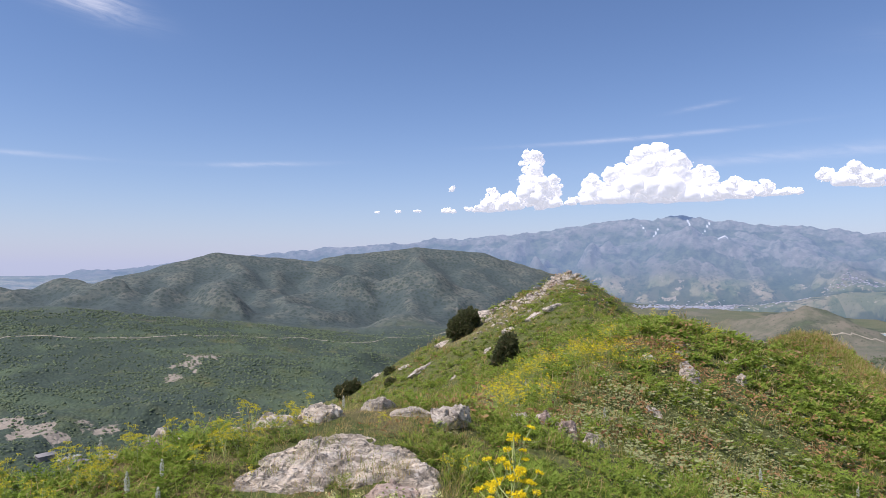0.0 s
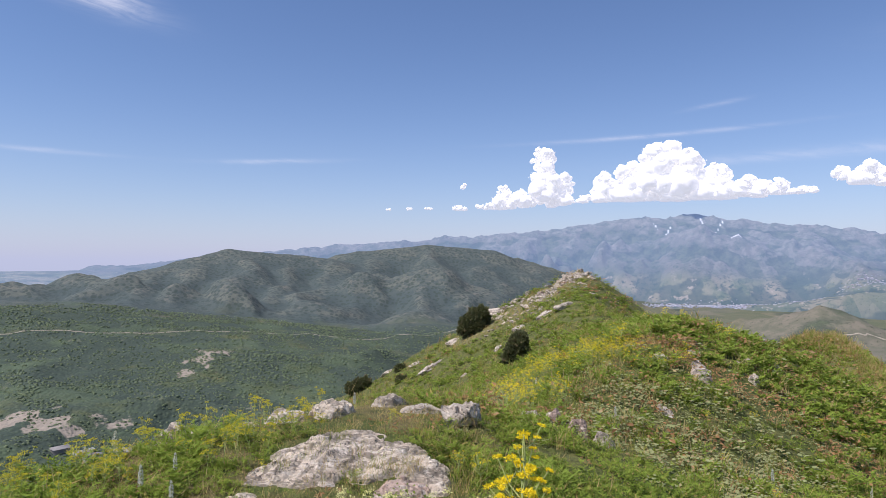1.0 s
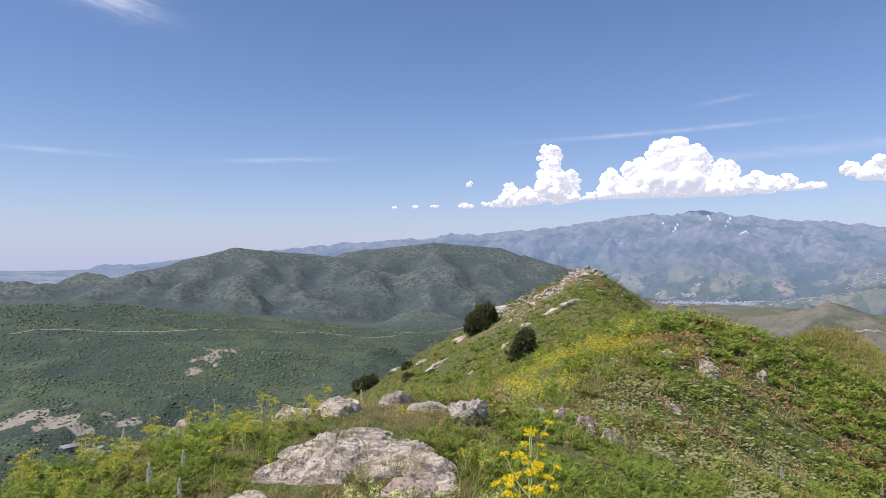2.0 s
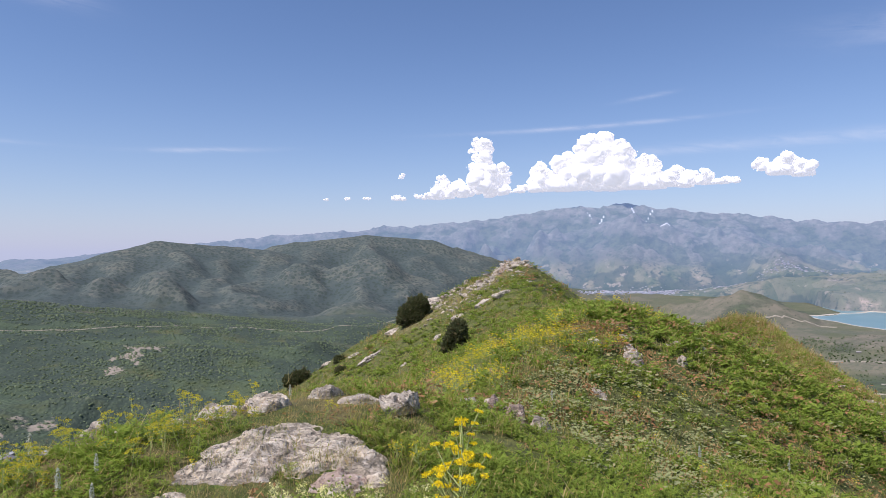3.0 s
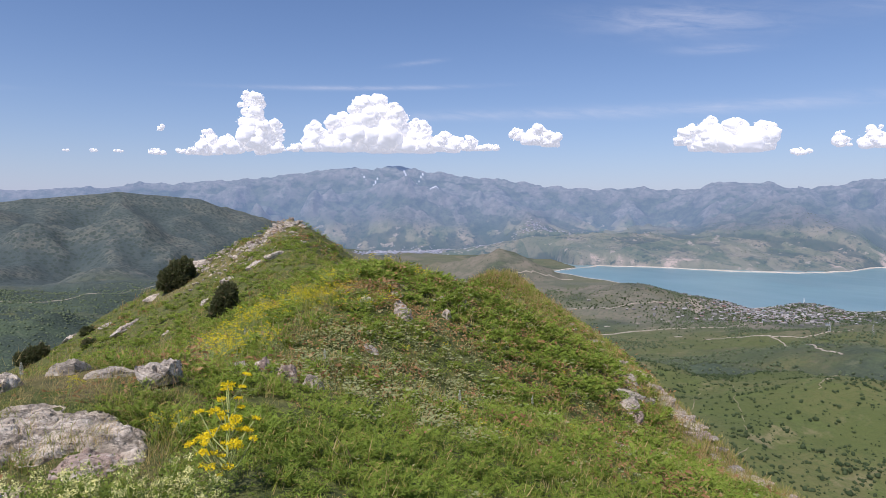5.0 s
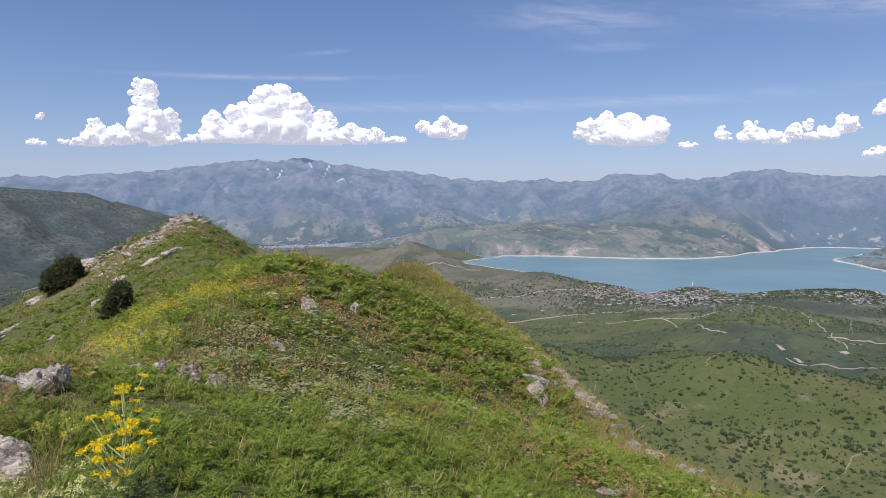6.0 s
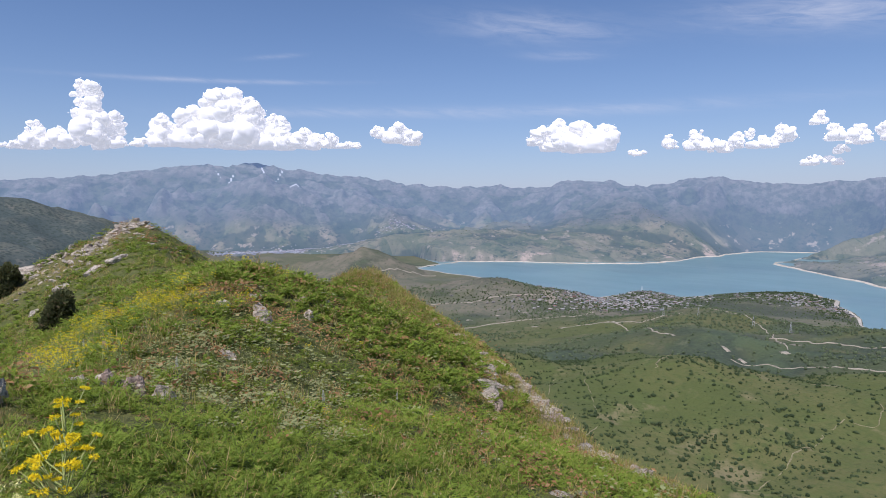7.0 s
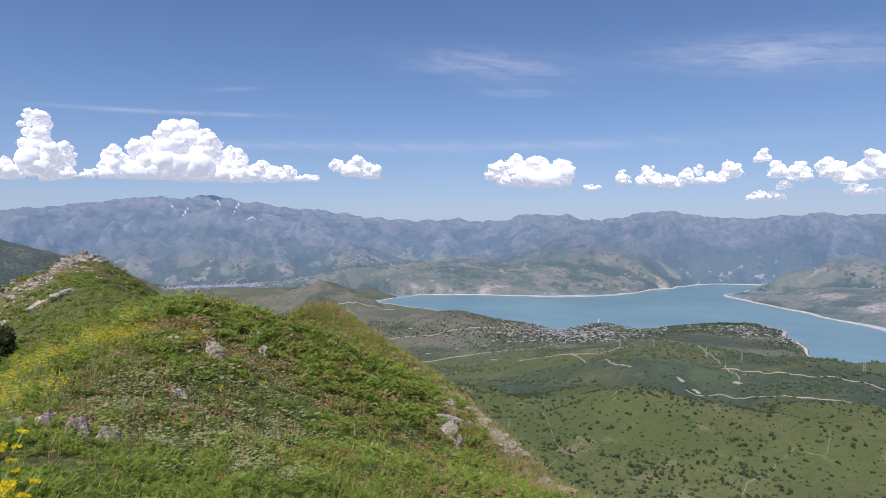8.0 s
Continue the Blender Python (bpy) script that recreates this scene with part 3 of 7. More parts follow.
DARKSTONE = rock_material("lichened_limestone", (0.60, 0.52, 0.41), 0.2)
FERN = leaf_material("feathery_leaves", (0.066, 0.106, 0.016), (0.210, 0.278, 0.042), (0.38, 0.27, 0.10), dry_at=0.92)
GREYLEAF = leaf_material("grey_green_leaves", (0.17, 0.20, 0.085), (0.30, 0.325, 0.145), (0.42, 0.29, 0.15), dry_at=0.84)
BROWNLEAF = leaf_material("withered_leaves", (0.22, 0.118, 0.052), (0.37, 0.205, 0.095), (0.40, 0.28, 0.14), 0.8, 0.78)
STRAW = leaf_material("dry_grass", (0.33, 0.265, 0.095), (0.50, 0.385, 0.165), (0.38, 0.19, 0.10), 0.7, 0.82)
GRASS = leaf_material("green_grass", (0.130, 0.165, 0.026), (0.27, 0.29, 0.05), (0.36, 0.28, 0.11), 0.6, 0.84)
YELLOW = leaf_material("yellow_flowers", (0.70, 0.50, 0.012), (0.85, 0.66, 0.02))
LIME = leaf_material("yellow_green_flowers", (0.34, 0.31, 0.03), (0.55, 0.46, 0.04))
CREAM = leaf_material("cream_flowers", (0.66, 0.62, 0.21), (0.82, 0.78, 0.36))
ASH = leaf_material("greyish_white_flowers", (0.40, 0.40, 0.30), (0.58, 0.58, 0.48))
SHRUBLEAF = leaf_material("shrub_leaves", (0.055, 0.085, 0.018), (0.20, 0.25, 0.05))
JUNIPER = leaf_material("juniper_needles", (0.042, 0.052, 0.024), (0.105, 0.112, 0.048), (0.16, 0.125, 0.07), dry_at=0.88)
BUSH = leaf_material("hill_shrubs", (0.040, 0.062, 0.028), (0.070, 0.095, 0.042))
GROVE = leaf_material("far_groves", (0.07, 0.10, 0.075), (0.10, 0.135, 0.095))
FOREST = leaf_material("forest_crowns", (0.112, 0.145, 0.086), (0.155, 0.192, 0.105))
ORCHARD = leaf_material("valley_tree_leaves", (0.080, 0.106, 0.062), (0.120, 0.150, 0.080))
STALK = surface("green_stalk", (0.22, 0.28, 0.08), (0.34, 0.36, 0.13), 30)
BARK = surface("juniper_bark", (0.10, 0.07, 0.05), (0.20, 0.15, 0.11), 20)
DUST = surface("dirt_road", (0.28, 0.25, 0.19), (0.40, 0.355, 0.28), 0.2)
TRAIL = surface("trodden_earth", (0.16, 0.15, 0.075), (0.27, 0.24, 0.14), 0.5)
BEACH = surface("bare_lake_bed", (0.42, 0.38, 0.31), (0.56, 0.51, 0.43), 0.05)
HOUSE = house_material()
WHITEPAINT = surface("white_paint", (0.74, 0.74, 0.73), (0.82, 0.82, 0.81), 2)
STEEL = surface("galvanised_steel", (0.30, 0.31, 0.32), (0.42, 0.43, 0.44), 2, 0.5)


# ---- mesh helpers ----
def raw_mesh(name, verts, faces_of, mat, tone=None):
    """A mesh of separate faces: verts (n, k, 3), k corners each; or verts (m, 3) with an index array (n, k)."""
    me = bpy.data.meshes.new(name)
    if faces_of is None:
        n, k, _ = verts.shape
        idx, co = np.arange(n * k).reshape(n, k), verts.reshape(-1, 3)
    else:
        idx, co = faces_of, verts
        n, k = idx.shape
    me.vertices.add(len(co))
    me.vertices.foreach_set("co", co.astype(np.float32).ravel())
    me.loops.add(n * k)
    me.loops.foreach_set("vertex_index", idx.astype(np.int32).ravel())
    me.polygons.add(n)
    me.polygons.foreach_set("loop_start", np.arange(0, n * k, k, dtype=np.int32))
    me.update(calc_edges=True)
    if tone is not None:
        a = me.attributes.new("tone", "FLOAT", "POINT")
        a.data.foreach_set("value", np.repeat(tone, k if faces_of is None else 1).astype(np.float32))
    me.materials.append(mat)
    return me


def sheet(name, xs, ys, zs, mat, wrap=False, flags=None):
    """A grid mesh from 2-d arrays (rows, columns), with point values in flags."""
    rows, cols = xs.shape
    i = np.arange(rows * cols).reshape(rows, cols)
    j = np.concatenate([i, i[:, :1]], 1) if wrap else i
    q = np.stack([j[:-1, :-1], j[:-1, 1:], j[1:, 1:], j[1:, :-1]], -1).reshape(-1, 4)[:, ::-1]
    me = raw_mesh(name, np.stack([xs, ys, zs], -1).reshape(-1, 3), q, mat)
    me.polygons.foreach_set("use_smooth", np.ones(len(q), bool))
    for key, v in (flags or {}).items():
        a = me.attributes.new(key, "FLOAT", "POINT")
        a.data.foreach_set("value", np.ascontiguousarray(v, np.float32).ravel())
    return new(name, me)


def hgt(x, y):
    return land(np.atleast_1d(np.asarray(x, float)), np.atleast_1d(np.asarray(y, float)))


def part(name, bm, mat, parent=None, label="", smooth_=True):
    me = bpy.data.meshes.new(name)
    bm.to_mesh(me)
    bm.free()
    me.materials.append(mat)
    me.polygons.foreach_set("use_smooth", np.full(len(me.polygons), smooth_))
    ob = new(name, me)
    ob.parent = parent
    return tagged(ob, label)


def part_raw(name, verts, mat, parent, tone, label=""):
    ob = new(name, raw_mesh(name, verts, None, mat, tone))
    ob.parent = parent
    return tagged(ob, label)


def empty(name, m, label, category, group=""):
    ob = new(name)
    ob.matrix_basis = m
    return tagged(ob, label, category, group)


# ---- ground, water and distance ----
view = np.arange(-42, 84, 0.27)
rest = np.arange(84, 318, 2.0)
BRG = np.radians(np.concatenate([view, rest]))
RAD = np.concatenate([[0.005, 0.3], np.geomspace(0.6, 60, 120), np.geomspace(61.5, 690, 75), np.geomspace(700, 3250, 165), np.geomspace(3300, 4940, 22)])


def build_ground():
    gx, gy = RAD[:, None] * np.sin(BRG)[None], RAD[:, None] * np.cos(BRG)[None]
    gz = land(gx, gy)
    r, brg = np.hypot(gx, gy), np.degrees(np.arctan2(gx, gy))
    gz = gz - 60 * smooth(0, 50, r - 3270 + 330 * smooth(34, 37, brg) + 880 * smooth(62.5, 64.5, brg)) * smooth(28, 31, brg) * smooth(100, 88, brg)
    lake = inside(gx, gy, LAKE)
    near = smooth(110, 80, r)
    ds, _, sides = to_line(gx, gy, SPUR)
    dk, _, _ = to_line(gx, gy, [(1.0, 43, 0), (5.4, 43, 0), (9.2, 45.6, 0)])
    stony = np.clip(smooth(2.2, 0.3, ds) * (0.45 + 0.55 * smooth(40, 43, brg)) + smooth(2.2, 0.2, dk) * 0.9, 0, 1)
    edge = np.where(sides < 0, 1.0, smooth(1.7, 0.2, ds))
    lush = (1 - edge) * np.maximum(smooth(-0.3, 0.6, gx - 0.1 * (gy - 4) + 0.3 * fbm(gx, gy, 1.5, 3, 98)), smooth(14, 19, r)) * (1 - 0.15 * smooth(20, 34, r))
    left = smooth(16, 8, brg)
    wood = np.clip(left * smooth(350, 500, r) * smooth(3300, 2900, r) + 0.0, 0, 1)
    high = left * smooth(1500, 1800, r) * smooth(3300, 2900, r)
    wood = np.maximum(wood, 0.75 * smooth(0.0, 0.35, fbm(gx, gy, 260, 4, 92)) * (1 - left) * smooth(600, 900, r))
    wood = np.maximum(wood, (0.5 + 0.4 * smooth(-0.1, 0.3, fbm(gx, gy, 110, 4, 93))) * (1 - left) * smooth(500, 580, r) * smooth(1150, 850, r))
    dry = np.clip((0.12 * smooth(520, 640, r) + 0.6 * smooth(1150, 1500, r)) * (1 - 0.6 * left) + 0.35 * smooth(0.1, 0.5, fbm(gx, gy, 160, 4, 95)) * smooth(600, 1000, r), 0, 1)
    field = smooth(3000, 3300, r) + smooth(40, 10, np.abs(gz + 240)) * smooth(1200, 1500, r)
    bare = np.zeros(gx.shape)
    for b, d, w, v in ((33.8, 2560, 60, 0.7), (35.0, 2700, 50, 0.75), (48.2, 1790, 50, 0.75), (49.8, 1830, 36, 0.8), (46.6, 1607, 40, 0.85), (47.7, 1580, 34, 0.85), (55, 1890, 36, 0.5), (-20.4, 1085, 34, 0.8), (-21.4, 1040, 30, 0.8), (-22.4, 985, 26, 0.75), (-33.2, 800, 26, 0.75), (-31.2, 780, 22, 0.7), (-35, 830, 30, 0.75), (-28.5, 800, 20, 0.55),
                       (-3, 2400, 60, 0.3), (4.5, 2600, 50, 0.35), (-6, 2500, 50, 0.3), (62, 880, 14, 0.7), (66, 900, 14, 0.7), (52.5, 1400, 24, 0.7), (44.5, 1450, 20, 0.7)):
        hx, hy, _ = at(b, d)
        q = np.hypot(gx - hx, gy - hy) / w + 0.8 * fbm(gx, gy, w, 4, 96)
        bare = np.maximum(bare, v * smooth(1.0, 0.45, q))
    tan = np.zeros(gx.shape)
    for b, d, w in ((29.5, 2330, 330), (26, 2250, 220), (33.5, 2420, 200), (43.5, 1560, 110), (47.5, 1690, 90), (38.5, 1750, 130)):
        hx, hy, _ = at(b, d)
        tan = np.maximum(tan, 0.85 * smooth(1.0, 0.5, np.hypot(gx - hx, gy - hy) / w + 0.4 * fbm(gx, gy, w * 0.6, 4, 99)))
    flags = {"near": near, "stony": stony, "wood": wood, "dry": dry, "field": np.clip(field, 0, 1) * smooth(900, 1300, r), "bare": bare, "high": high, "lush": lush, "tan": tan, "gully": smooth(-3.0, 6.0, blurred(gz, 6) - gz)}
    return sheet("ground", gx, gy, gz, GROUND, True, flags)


tagged(build_ground(), "grassy mountain ridge above wooded valleys and hills", "ground", kind="structure")


def build_water():
    b2 = np.radians(np.arange(30, 100, 1.0))
    r2 = np.linspace(1200, 4400, 12)
    return sheet("water", r2[:, None] * np.sin(b2), r2[:, None] * np.cos(b2), np.full((12, len(b2)), LAKE_Z), WATER)


tagged(build_water(), "calm turquoise reservoir lake between dry hills", "lake", kind="structure")

FAR_CREST = [at(b, 4650, z) for b, z in ((-30, -80), (-22, 20), (-15.2, 68), (-9.4, 119), (-3.3, 152), (3.4, 192), (9, 224), (11, 262), (16.8, 308), (18.5, 296), (20.5, 328), (24.8, 272), (28.9, 244), (32, 222), (36, 176), (41, 175), (44, 166), (47, 152))]
FAR_CREST_2 = [at(b, 4500, z) for b, z in ((42, 20), (45, 110), (48.5, 188), (51.8, 177), (54.5, 140), (56.1, 170), (62.1, 190), (67.3, 160), (69.7, 170), (72.4, 183), (76, 165), (85, 200), (95, 120))]
SNOW = [[at(17.5, 4600, 0), at(17.9, 4470, 0)], [at(18.9, 4560, 0), at(18.5, 4420, 0)], [at(21.2, 4620, 0), at(21.5, 4560, 0), at(21.9, 4500, 0)], [at(22.9, 4600, 0), at(22.5, 4530, 0), at(22.0, 4440, 0)], [at(23.6, 4190, 0), at(24.3, 4200, 0)]]


LOW_HILLS = [at(-50, 4300, -90), at(-36, 4300, -92), at(-31, 4300, -68), at(-28.4, 4300, -66), at(-26.5, 4300, -98)]
FOOT = [
    [at(11, 4620, 240), at(9.5, 4350, 40), at(8.5, 4000, -160)], [at(16.8, 4620, 285), at(16, 4380, 90), at(14, 4050, -140)], [at(20.5, 4620, 300), at(21.5, 4350, 110), at(20, 4000, -150)],
    [at(24.8, 4620, 250), at(26, 4350, 80), at(25.5, 4000, -160)], [at(28.9, 4620, 220), at(30.5, 4350, 60), at(31.5, 4000, -150)], [at(36, 4620, 160), at(36.5, 4350, 0), at(36, 4000, -140)],
    [at(41, 4620, 160), at(41.5, 4300, -20), at(42, 3980, -150)], [at(48.5, 4480, 175), at(46.8, 4250, 30), at(44, 3950, -130)], [at(56.1, 4480, 158), at(53.5, 4200, 20), at(50.5, 3950, -140)],
    [at(62.1, 4480, 178), at(60, 4280, 40), at(57.5, 4100, -100), at(56, 4000, -170)], [at(67.3, 4480, 150), at(66, 4300, 20), at(63.5, 4200, -120)], [at(72.4, 4480, 170), at(71.5, 4300, 30), at(69, 4220, -110)], [at(79, 4480, 170), at(77.5, 4200, 10), at(75, 4000, -120)],
    [at(40, 3900, -150), at(48, 3850, -150), at(54, 3950, -150), at(60, 4250, -150), at(66, 4330, -140), at(74, 4250, -120), at(84, 4000, -90)], [at(8, 4150, -170), at(20, 4100, -190), at(34, 4150, -150)],
    [at(3.4, 4620, 170), at(2.5, 4300, -10), at(2, 4000, -160)], [at(-4, 4620, 130), at(-5, 4350, -10), at(-6, 4100, -120)]]


NEAR_SHORE = [([at(33, 3500, -140), at(36.5, 3600, -124), at(40, 3560, -112), at(46, 3600, -126), at(52, 3700, -140), at(57, 3900, -160), at(60, 4100, -190)], 0.2, 90, 40),
              ([at(66, 3350, -244), at(70, 3150, -212), at(73, 3000, -182), at(76, 2900, -165), at(90, 2700, -120)], 0.2, 60, 24),
              ([at(62, 4350, -170), at(68, 4400, -140), at(76, 4300, -120)], 0.28, 60, 40)]


def far_height(fx, fy):
    r = np.hypot(fx, fy)
    wob = 60 * fbm(fx, fy, 500, 3, 73)
    fz = smax(ridge(fx + wob, fy - wob, FAR_CREST, 0.85, 0.85, 22), ridge(fx - wob * 0.6, fy + wob * 0.6, FAR_CREST_2, 0.85, 0.85, 22), 10)
    brg = np.degrees(np.arctan2(fx, fy))
    for k, line in enumerate(FOOT):
        sway = 45 * fbm(fx, fy, 260, 3, 120 + k)
        fz = smax(fz, ridge(fx + sway, fy + sway * 0.5, line, 0.42, 0.42, 25), 14)
    folds_ = eroded(fx + 0.5 * wob, fy - 0.5 * wob, 560, 6, 71) - 0.55
    ribs = ridged(fx + wob, fy + wob, 240, 4, 72, 0.5) - 0.55
    fz = np.where(fz < -30, -30 + (fz + 30) * 0.5, fz) - 320 * smooth(3750, 3350, r) * smooth(26, 30, brg)
    fz = np.where(brg < 34, fz - (fz + 236) * smooth(-30, -110, fz) * smooth(33, 29, brg) * smooth(8, 11, brg) * smooth(4500, 3950, r), fz)
    depth = smooth(0, 420, np.abs(4600 - r)) * (0.3 + 0.7 * smooth(-160, -20, fz))
    fz = fz + 24 * (ridged(fx, fy, 130, 4, 69) - 0.62) * smooth(60, 200, fz)
    fz = fz + (folds_ * 230 + ribs * 40) * (0.03 + depth) * smooth(3500, 3900, r) + 9 * fbm(fx, fy, 60, 3, 70)
    shore = inside(fx, fy, LAKE)
    folds = ridged(fx, fy, 230, 4, 41) - 0.6
    for line, slope, w, amp in NEAR_SHORE:
        fz = smax(fz, ridge(fx, fy, line, slope, slope, w) + amp * folds, 8)
    fz = np.minimum(fz, -254 + (0.6 + 0.2 * smooth(56, 62, brg)) * np.maximum(shore, 0) + 0.006 * smooth(56, 62, brg) * np.maximum(shore - 120, 0) ** 2)
    west = smooth(-6, -34, brg) * smooth(1500, 4600, r)
    plain = -246 + west * 165 + 5 * fbm(fx, fy, 400, 4, 78)
    hills = ridge(fx, fy, LOW_HILLS, 0.12, 0.12, 60) + 8 * fbm(fx, fy, 300, 4, 79)
    return np.where(brg < 8, smax(fz, smax(plain, hills, 8), 8), fz) - 250 * smooth(150, 0, r - 3260 + 330 * smooth(34, 37, brg) + 880 * smooth(62.5, 64.5, brg))


def build_range():
    b3 = np.radians(np.concatenate([np.arange(-60, -40, 1.0), np.arange(-40, 84, 0.17), np.arange(84, 91, 1.0)]))
    r3 = np.concatenate([np.linspace(2040, 3240, 46), np.linspace(3255, 4900, 118)])
    fx, fy = r3[:, None] * np.sin(b3), r3[:, None] * np.cos(b3)
    fz = np.maximum(far_height(fx, fy), -300)
    snow = np.zeros(fx.shape)
    for line in SNOW:
        d, _, _ = to_line(fx, fy, line)
        snow = np.maximum(snow, smooth(8, 2, d + 5 * fbm(fx, fy, 40, 3, 77)))
    cliff = np.zeros(fx.shape)
    for b, d, w in ((35.5, 2830, 70), (37.2, 2990, 50), (38.6, 3070, 40), (40.5, 3070, 30), (42, 3060, 30), (45, 3100, 55), (46.2, 3120, 45), (51, 3050, 30), (57, 3270, 40), (60, 3640, 60), (72.5, 2750, 70), (75, 2560, 80), (78, 2380, 80)):
        hx, hy, _ = at(b, d)
        cliff = np.maximum(cliff, smooth(1.0, 0.3, np.hypot(fx - hx, fy - hy) / w + 0.7 * fbm(fx, fy, w, 3, 97)))
    r, brg = np.hypot(fx, fy), np.degrees(np.arctan2(fx, fy))
    hollow = blurred(fz, 9) - fz + 6 * fbm(fx, fy, 120, 4, 68)
    gully = smooth(-7, 9, hollow)
    # strength of the painted haze: weaker on the near shore, full far off
    haze_glow = 0.52 + 0.48 * np.maximum(smooth(3500, 4300, r), smooth(12, 4, brg))
    low = smooth(-30, -120, fz + 40 * fbm(fx, fy, 300, 4, 74))
    scree = np.clip(smooth(0.0, 0.4, fbm(fx, fy, 350, 5, 75)) * smooth(-150, 0, fz) + smooth(2, 14, -hollow) * smooth(-60, 60, fz), 0, 1)
    return sheet("backdrop", fx, fy, fz, RANGE, False, {"snow": snow, "low": low, "scree": scree, "cliff": cliff, "gully": gully, "haze_glow": haze_glow})


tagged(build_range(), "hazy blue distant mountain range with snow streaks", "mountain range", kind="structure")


def drape(name, pts, width, label, lift=0.6, mat=DUST, n=120):
    """A dirt road laid over the ground along pts (bearing, distance)."""
    p = np.array([at(*q)[:2] for q in pts])
    u = np.linspace(0, len(p) - 1, n)
    k = np.arange(len(p))
    cx, cy = np.interp(u, k, p[:, 0]), np.interp(u, k, p[:, 1])
    for _ in range(max(2, n // len(p) // 2)):
        cx[1:-1], cy[1:-1] = (cx[:-2] + cx[2:] + 2 * cx[1:-1]) / 4, (cy[:-2] + cy[2:] + 2 * cy[1:-1]) / 4
    cx, cy = cx + width * 2.5 * fbm(cx, cy, width * 14, 3, 82), cy + width * 2.5 * fbm(cx, cy, width * 14, 3, 83)
    dx, dy = np.gradient(cx), np.gradient(cy)
    ln = np.hypot(dx, dy) + 1e-9
    w = width * (1 + 0.25 * fbm(cx, cy, width * 9, 3, 81))
    off = np.array([-1, -0.5, 0.5, 1.0])[:, None] * 0.5
    xs, ys = cx + off * w * dy / ln, cy - off * w * dx / ln
    zs = hgt(xs.ravel(), ys.ravel()).reshape(xs.shape) + np.array([-lift, lift, lift, -lift])[:, None]
    return tagged(sheet(name, xs, ys, zs, mat), label, "road", kind="structure")


drape("road", ((-36, 1330), (-32, 1330), (-27.5, 1325), (-22, 1345), (-17.5, 1378), (-13, 1385), (-9.3, 1398), (-6, 1440), (-4.3, 1478), (-1, 1590), (3, 1750)), 2.8, "pale dirt road across a wooded slope", 1.0)
drape("road", ((-19.5, 830), (-17.8, 800), (-16.5, 810), (-14.5, 790)), 4, "short pale track on a wooded slope", 1.0, n=60)
drape("road", ((22, 2250), (25.5, 2180), (27.5, 2120), (30, 2180), (32.5, 2230), (34.5, 2290), (36.5, 2330)), 4, "pale dirt road round the foot of a brown hill", 2.0)
drape("road", ((36, 1500), (40, 1520), (44, 1580), (47, 1640), (50, 1700), (54, 1740), (58, 1790), (63, 1900)), 6, "valley road into the lakeside village", 1.0)
drape("path", ((70.5, 398), (69, 380), (68.2, 360), (66.5, 345), (65.8, 325), (64.2, 305), (62.5, 300)), 0.75, "narrow footpath down a shrubby slope", 0.12, TRAIL, n=80)
drape("path", ((72.5, 420), (72.0, 395), (70.5, 395)), 0.7, "narrow footpath down a shrubby slope", 0.12, TRAIL, n=40)
drape("path", ((76, 330), (75.2, 300), (74.5, 285), (75, 262)), 0.75, "narrow footpath down a shrubby slope", 0.12, TRAIL, n=60)
drape("path", ((49.5, 470), (50.0, 440), (50.2, 410), (50.8, 380), (51.2, 340), (50, 320)), 0.6, "faint footpath on a green slope", 0.12, TRAIL, n=60)
drape("road", ((37, 1230), (39.2, 1252), (42.4, 1306), (45.9, 1356), (49.0, 1380), (50.5, 1480)), 5, "pale valley road among trees", 1.0)
drape("road", ((51.5, 1120), (53.3, 1083), (54.6, 940), (55.7, 846), (57.4, 813)), 2.6, "pale track on a green hill", 0.8, n=60)
drape("road", ((48, 1190), (49.8, 1166), (52.5, 1101), (54.0, 1095), (56.7, 1121), (58.0, 1150)), 2.4, "pale track on a green hill", 0.8, n=80)
drape("road", ((60.3, 1200), (61.3, 1190), (63.5, 1101), (64.6, 1031), (65.4, 900), (65.9, 802)), 1.8, "pale track along green hills", 0.8)
drape("road", ((64.5, 945), (66.1, 938), (69.4, 927), (72.5, 894), (80, 850)), 2.4, "pale track along green hills", 0.8)
drape("road", ((62.0, 745), (62.9, 737), (65.5, 721), (69, 690), (72.6, 693), (80, 690)), 1.3, "pale track along green hills", 0.6)
drape("path", ((55.5, 428), (56.0, 435), (56.7, 452), (57.2, 472), (57.5, 500)), 1.1, "faint footpath on a green ridge", 0.15, TRAIL, n=50)
drape("path", ((49.3, 500), (49.0, 450), (47.4, 444), (46.8, 399), (46.5, 360)), 0.7, "faint footpath on a green slope", 0.12, TRAIL, n=60)
for b, d, w in ((61.5, 761, 9), (66.7, 787, 9), (45.5, 1243, 12), (62.7, 759, 6), (39.8, 1332, 14), (66.5, 1134, 12), (42.4, 1395, 12), (48.0, 1169, 12)):
    drape("yard", ((b - 0.25 * 1000 / d, d), (b, d + 2), (b + 0.3 * 1000 / d, d - 3)), w, "bare pale earth yard on a green hill", 0.7, n=14)


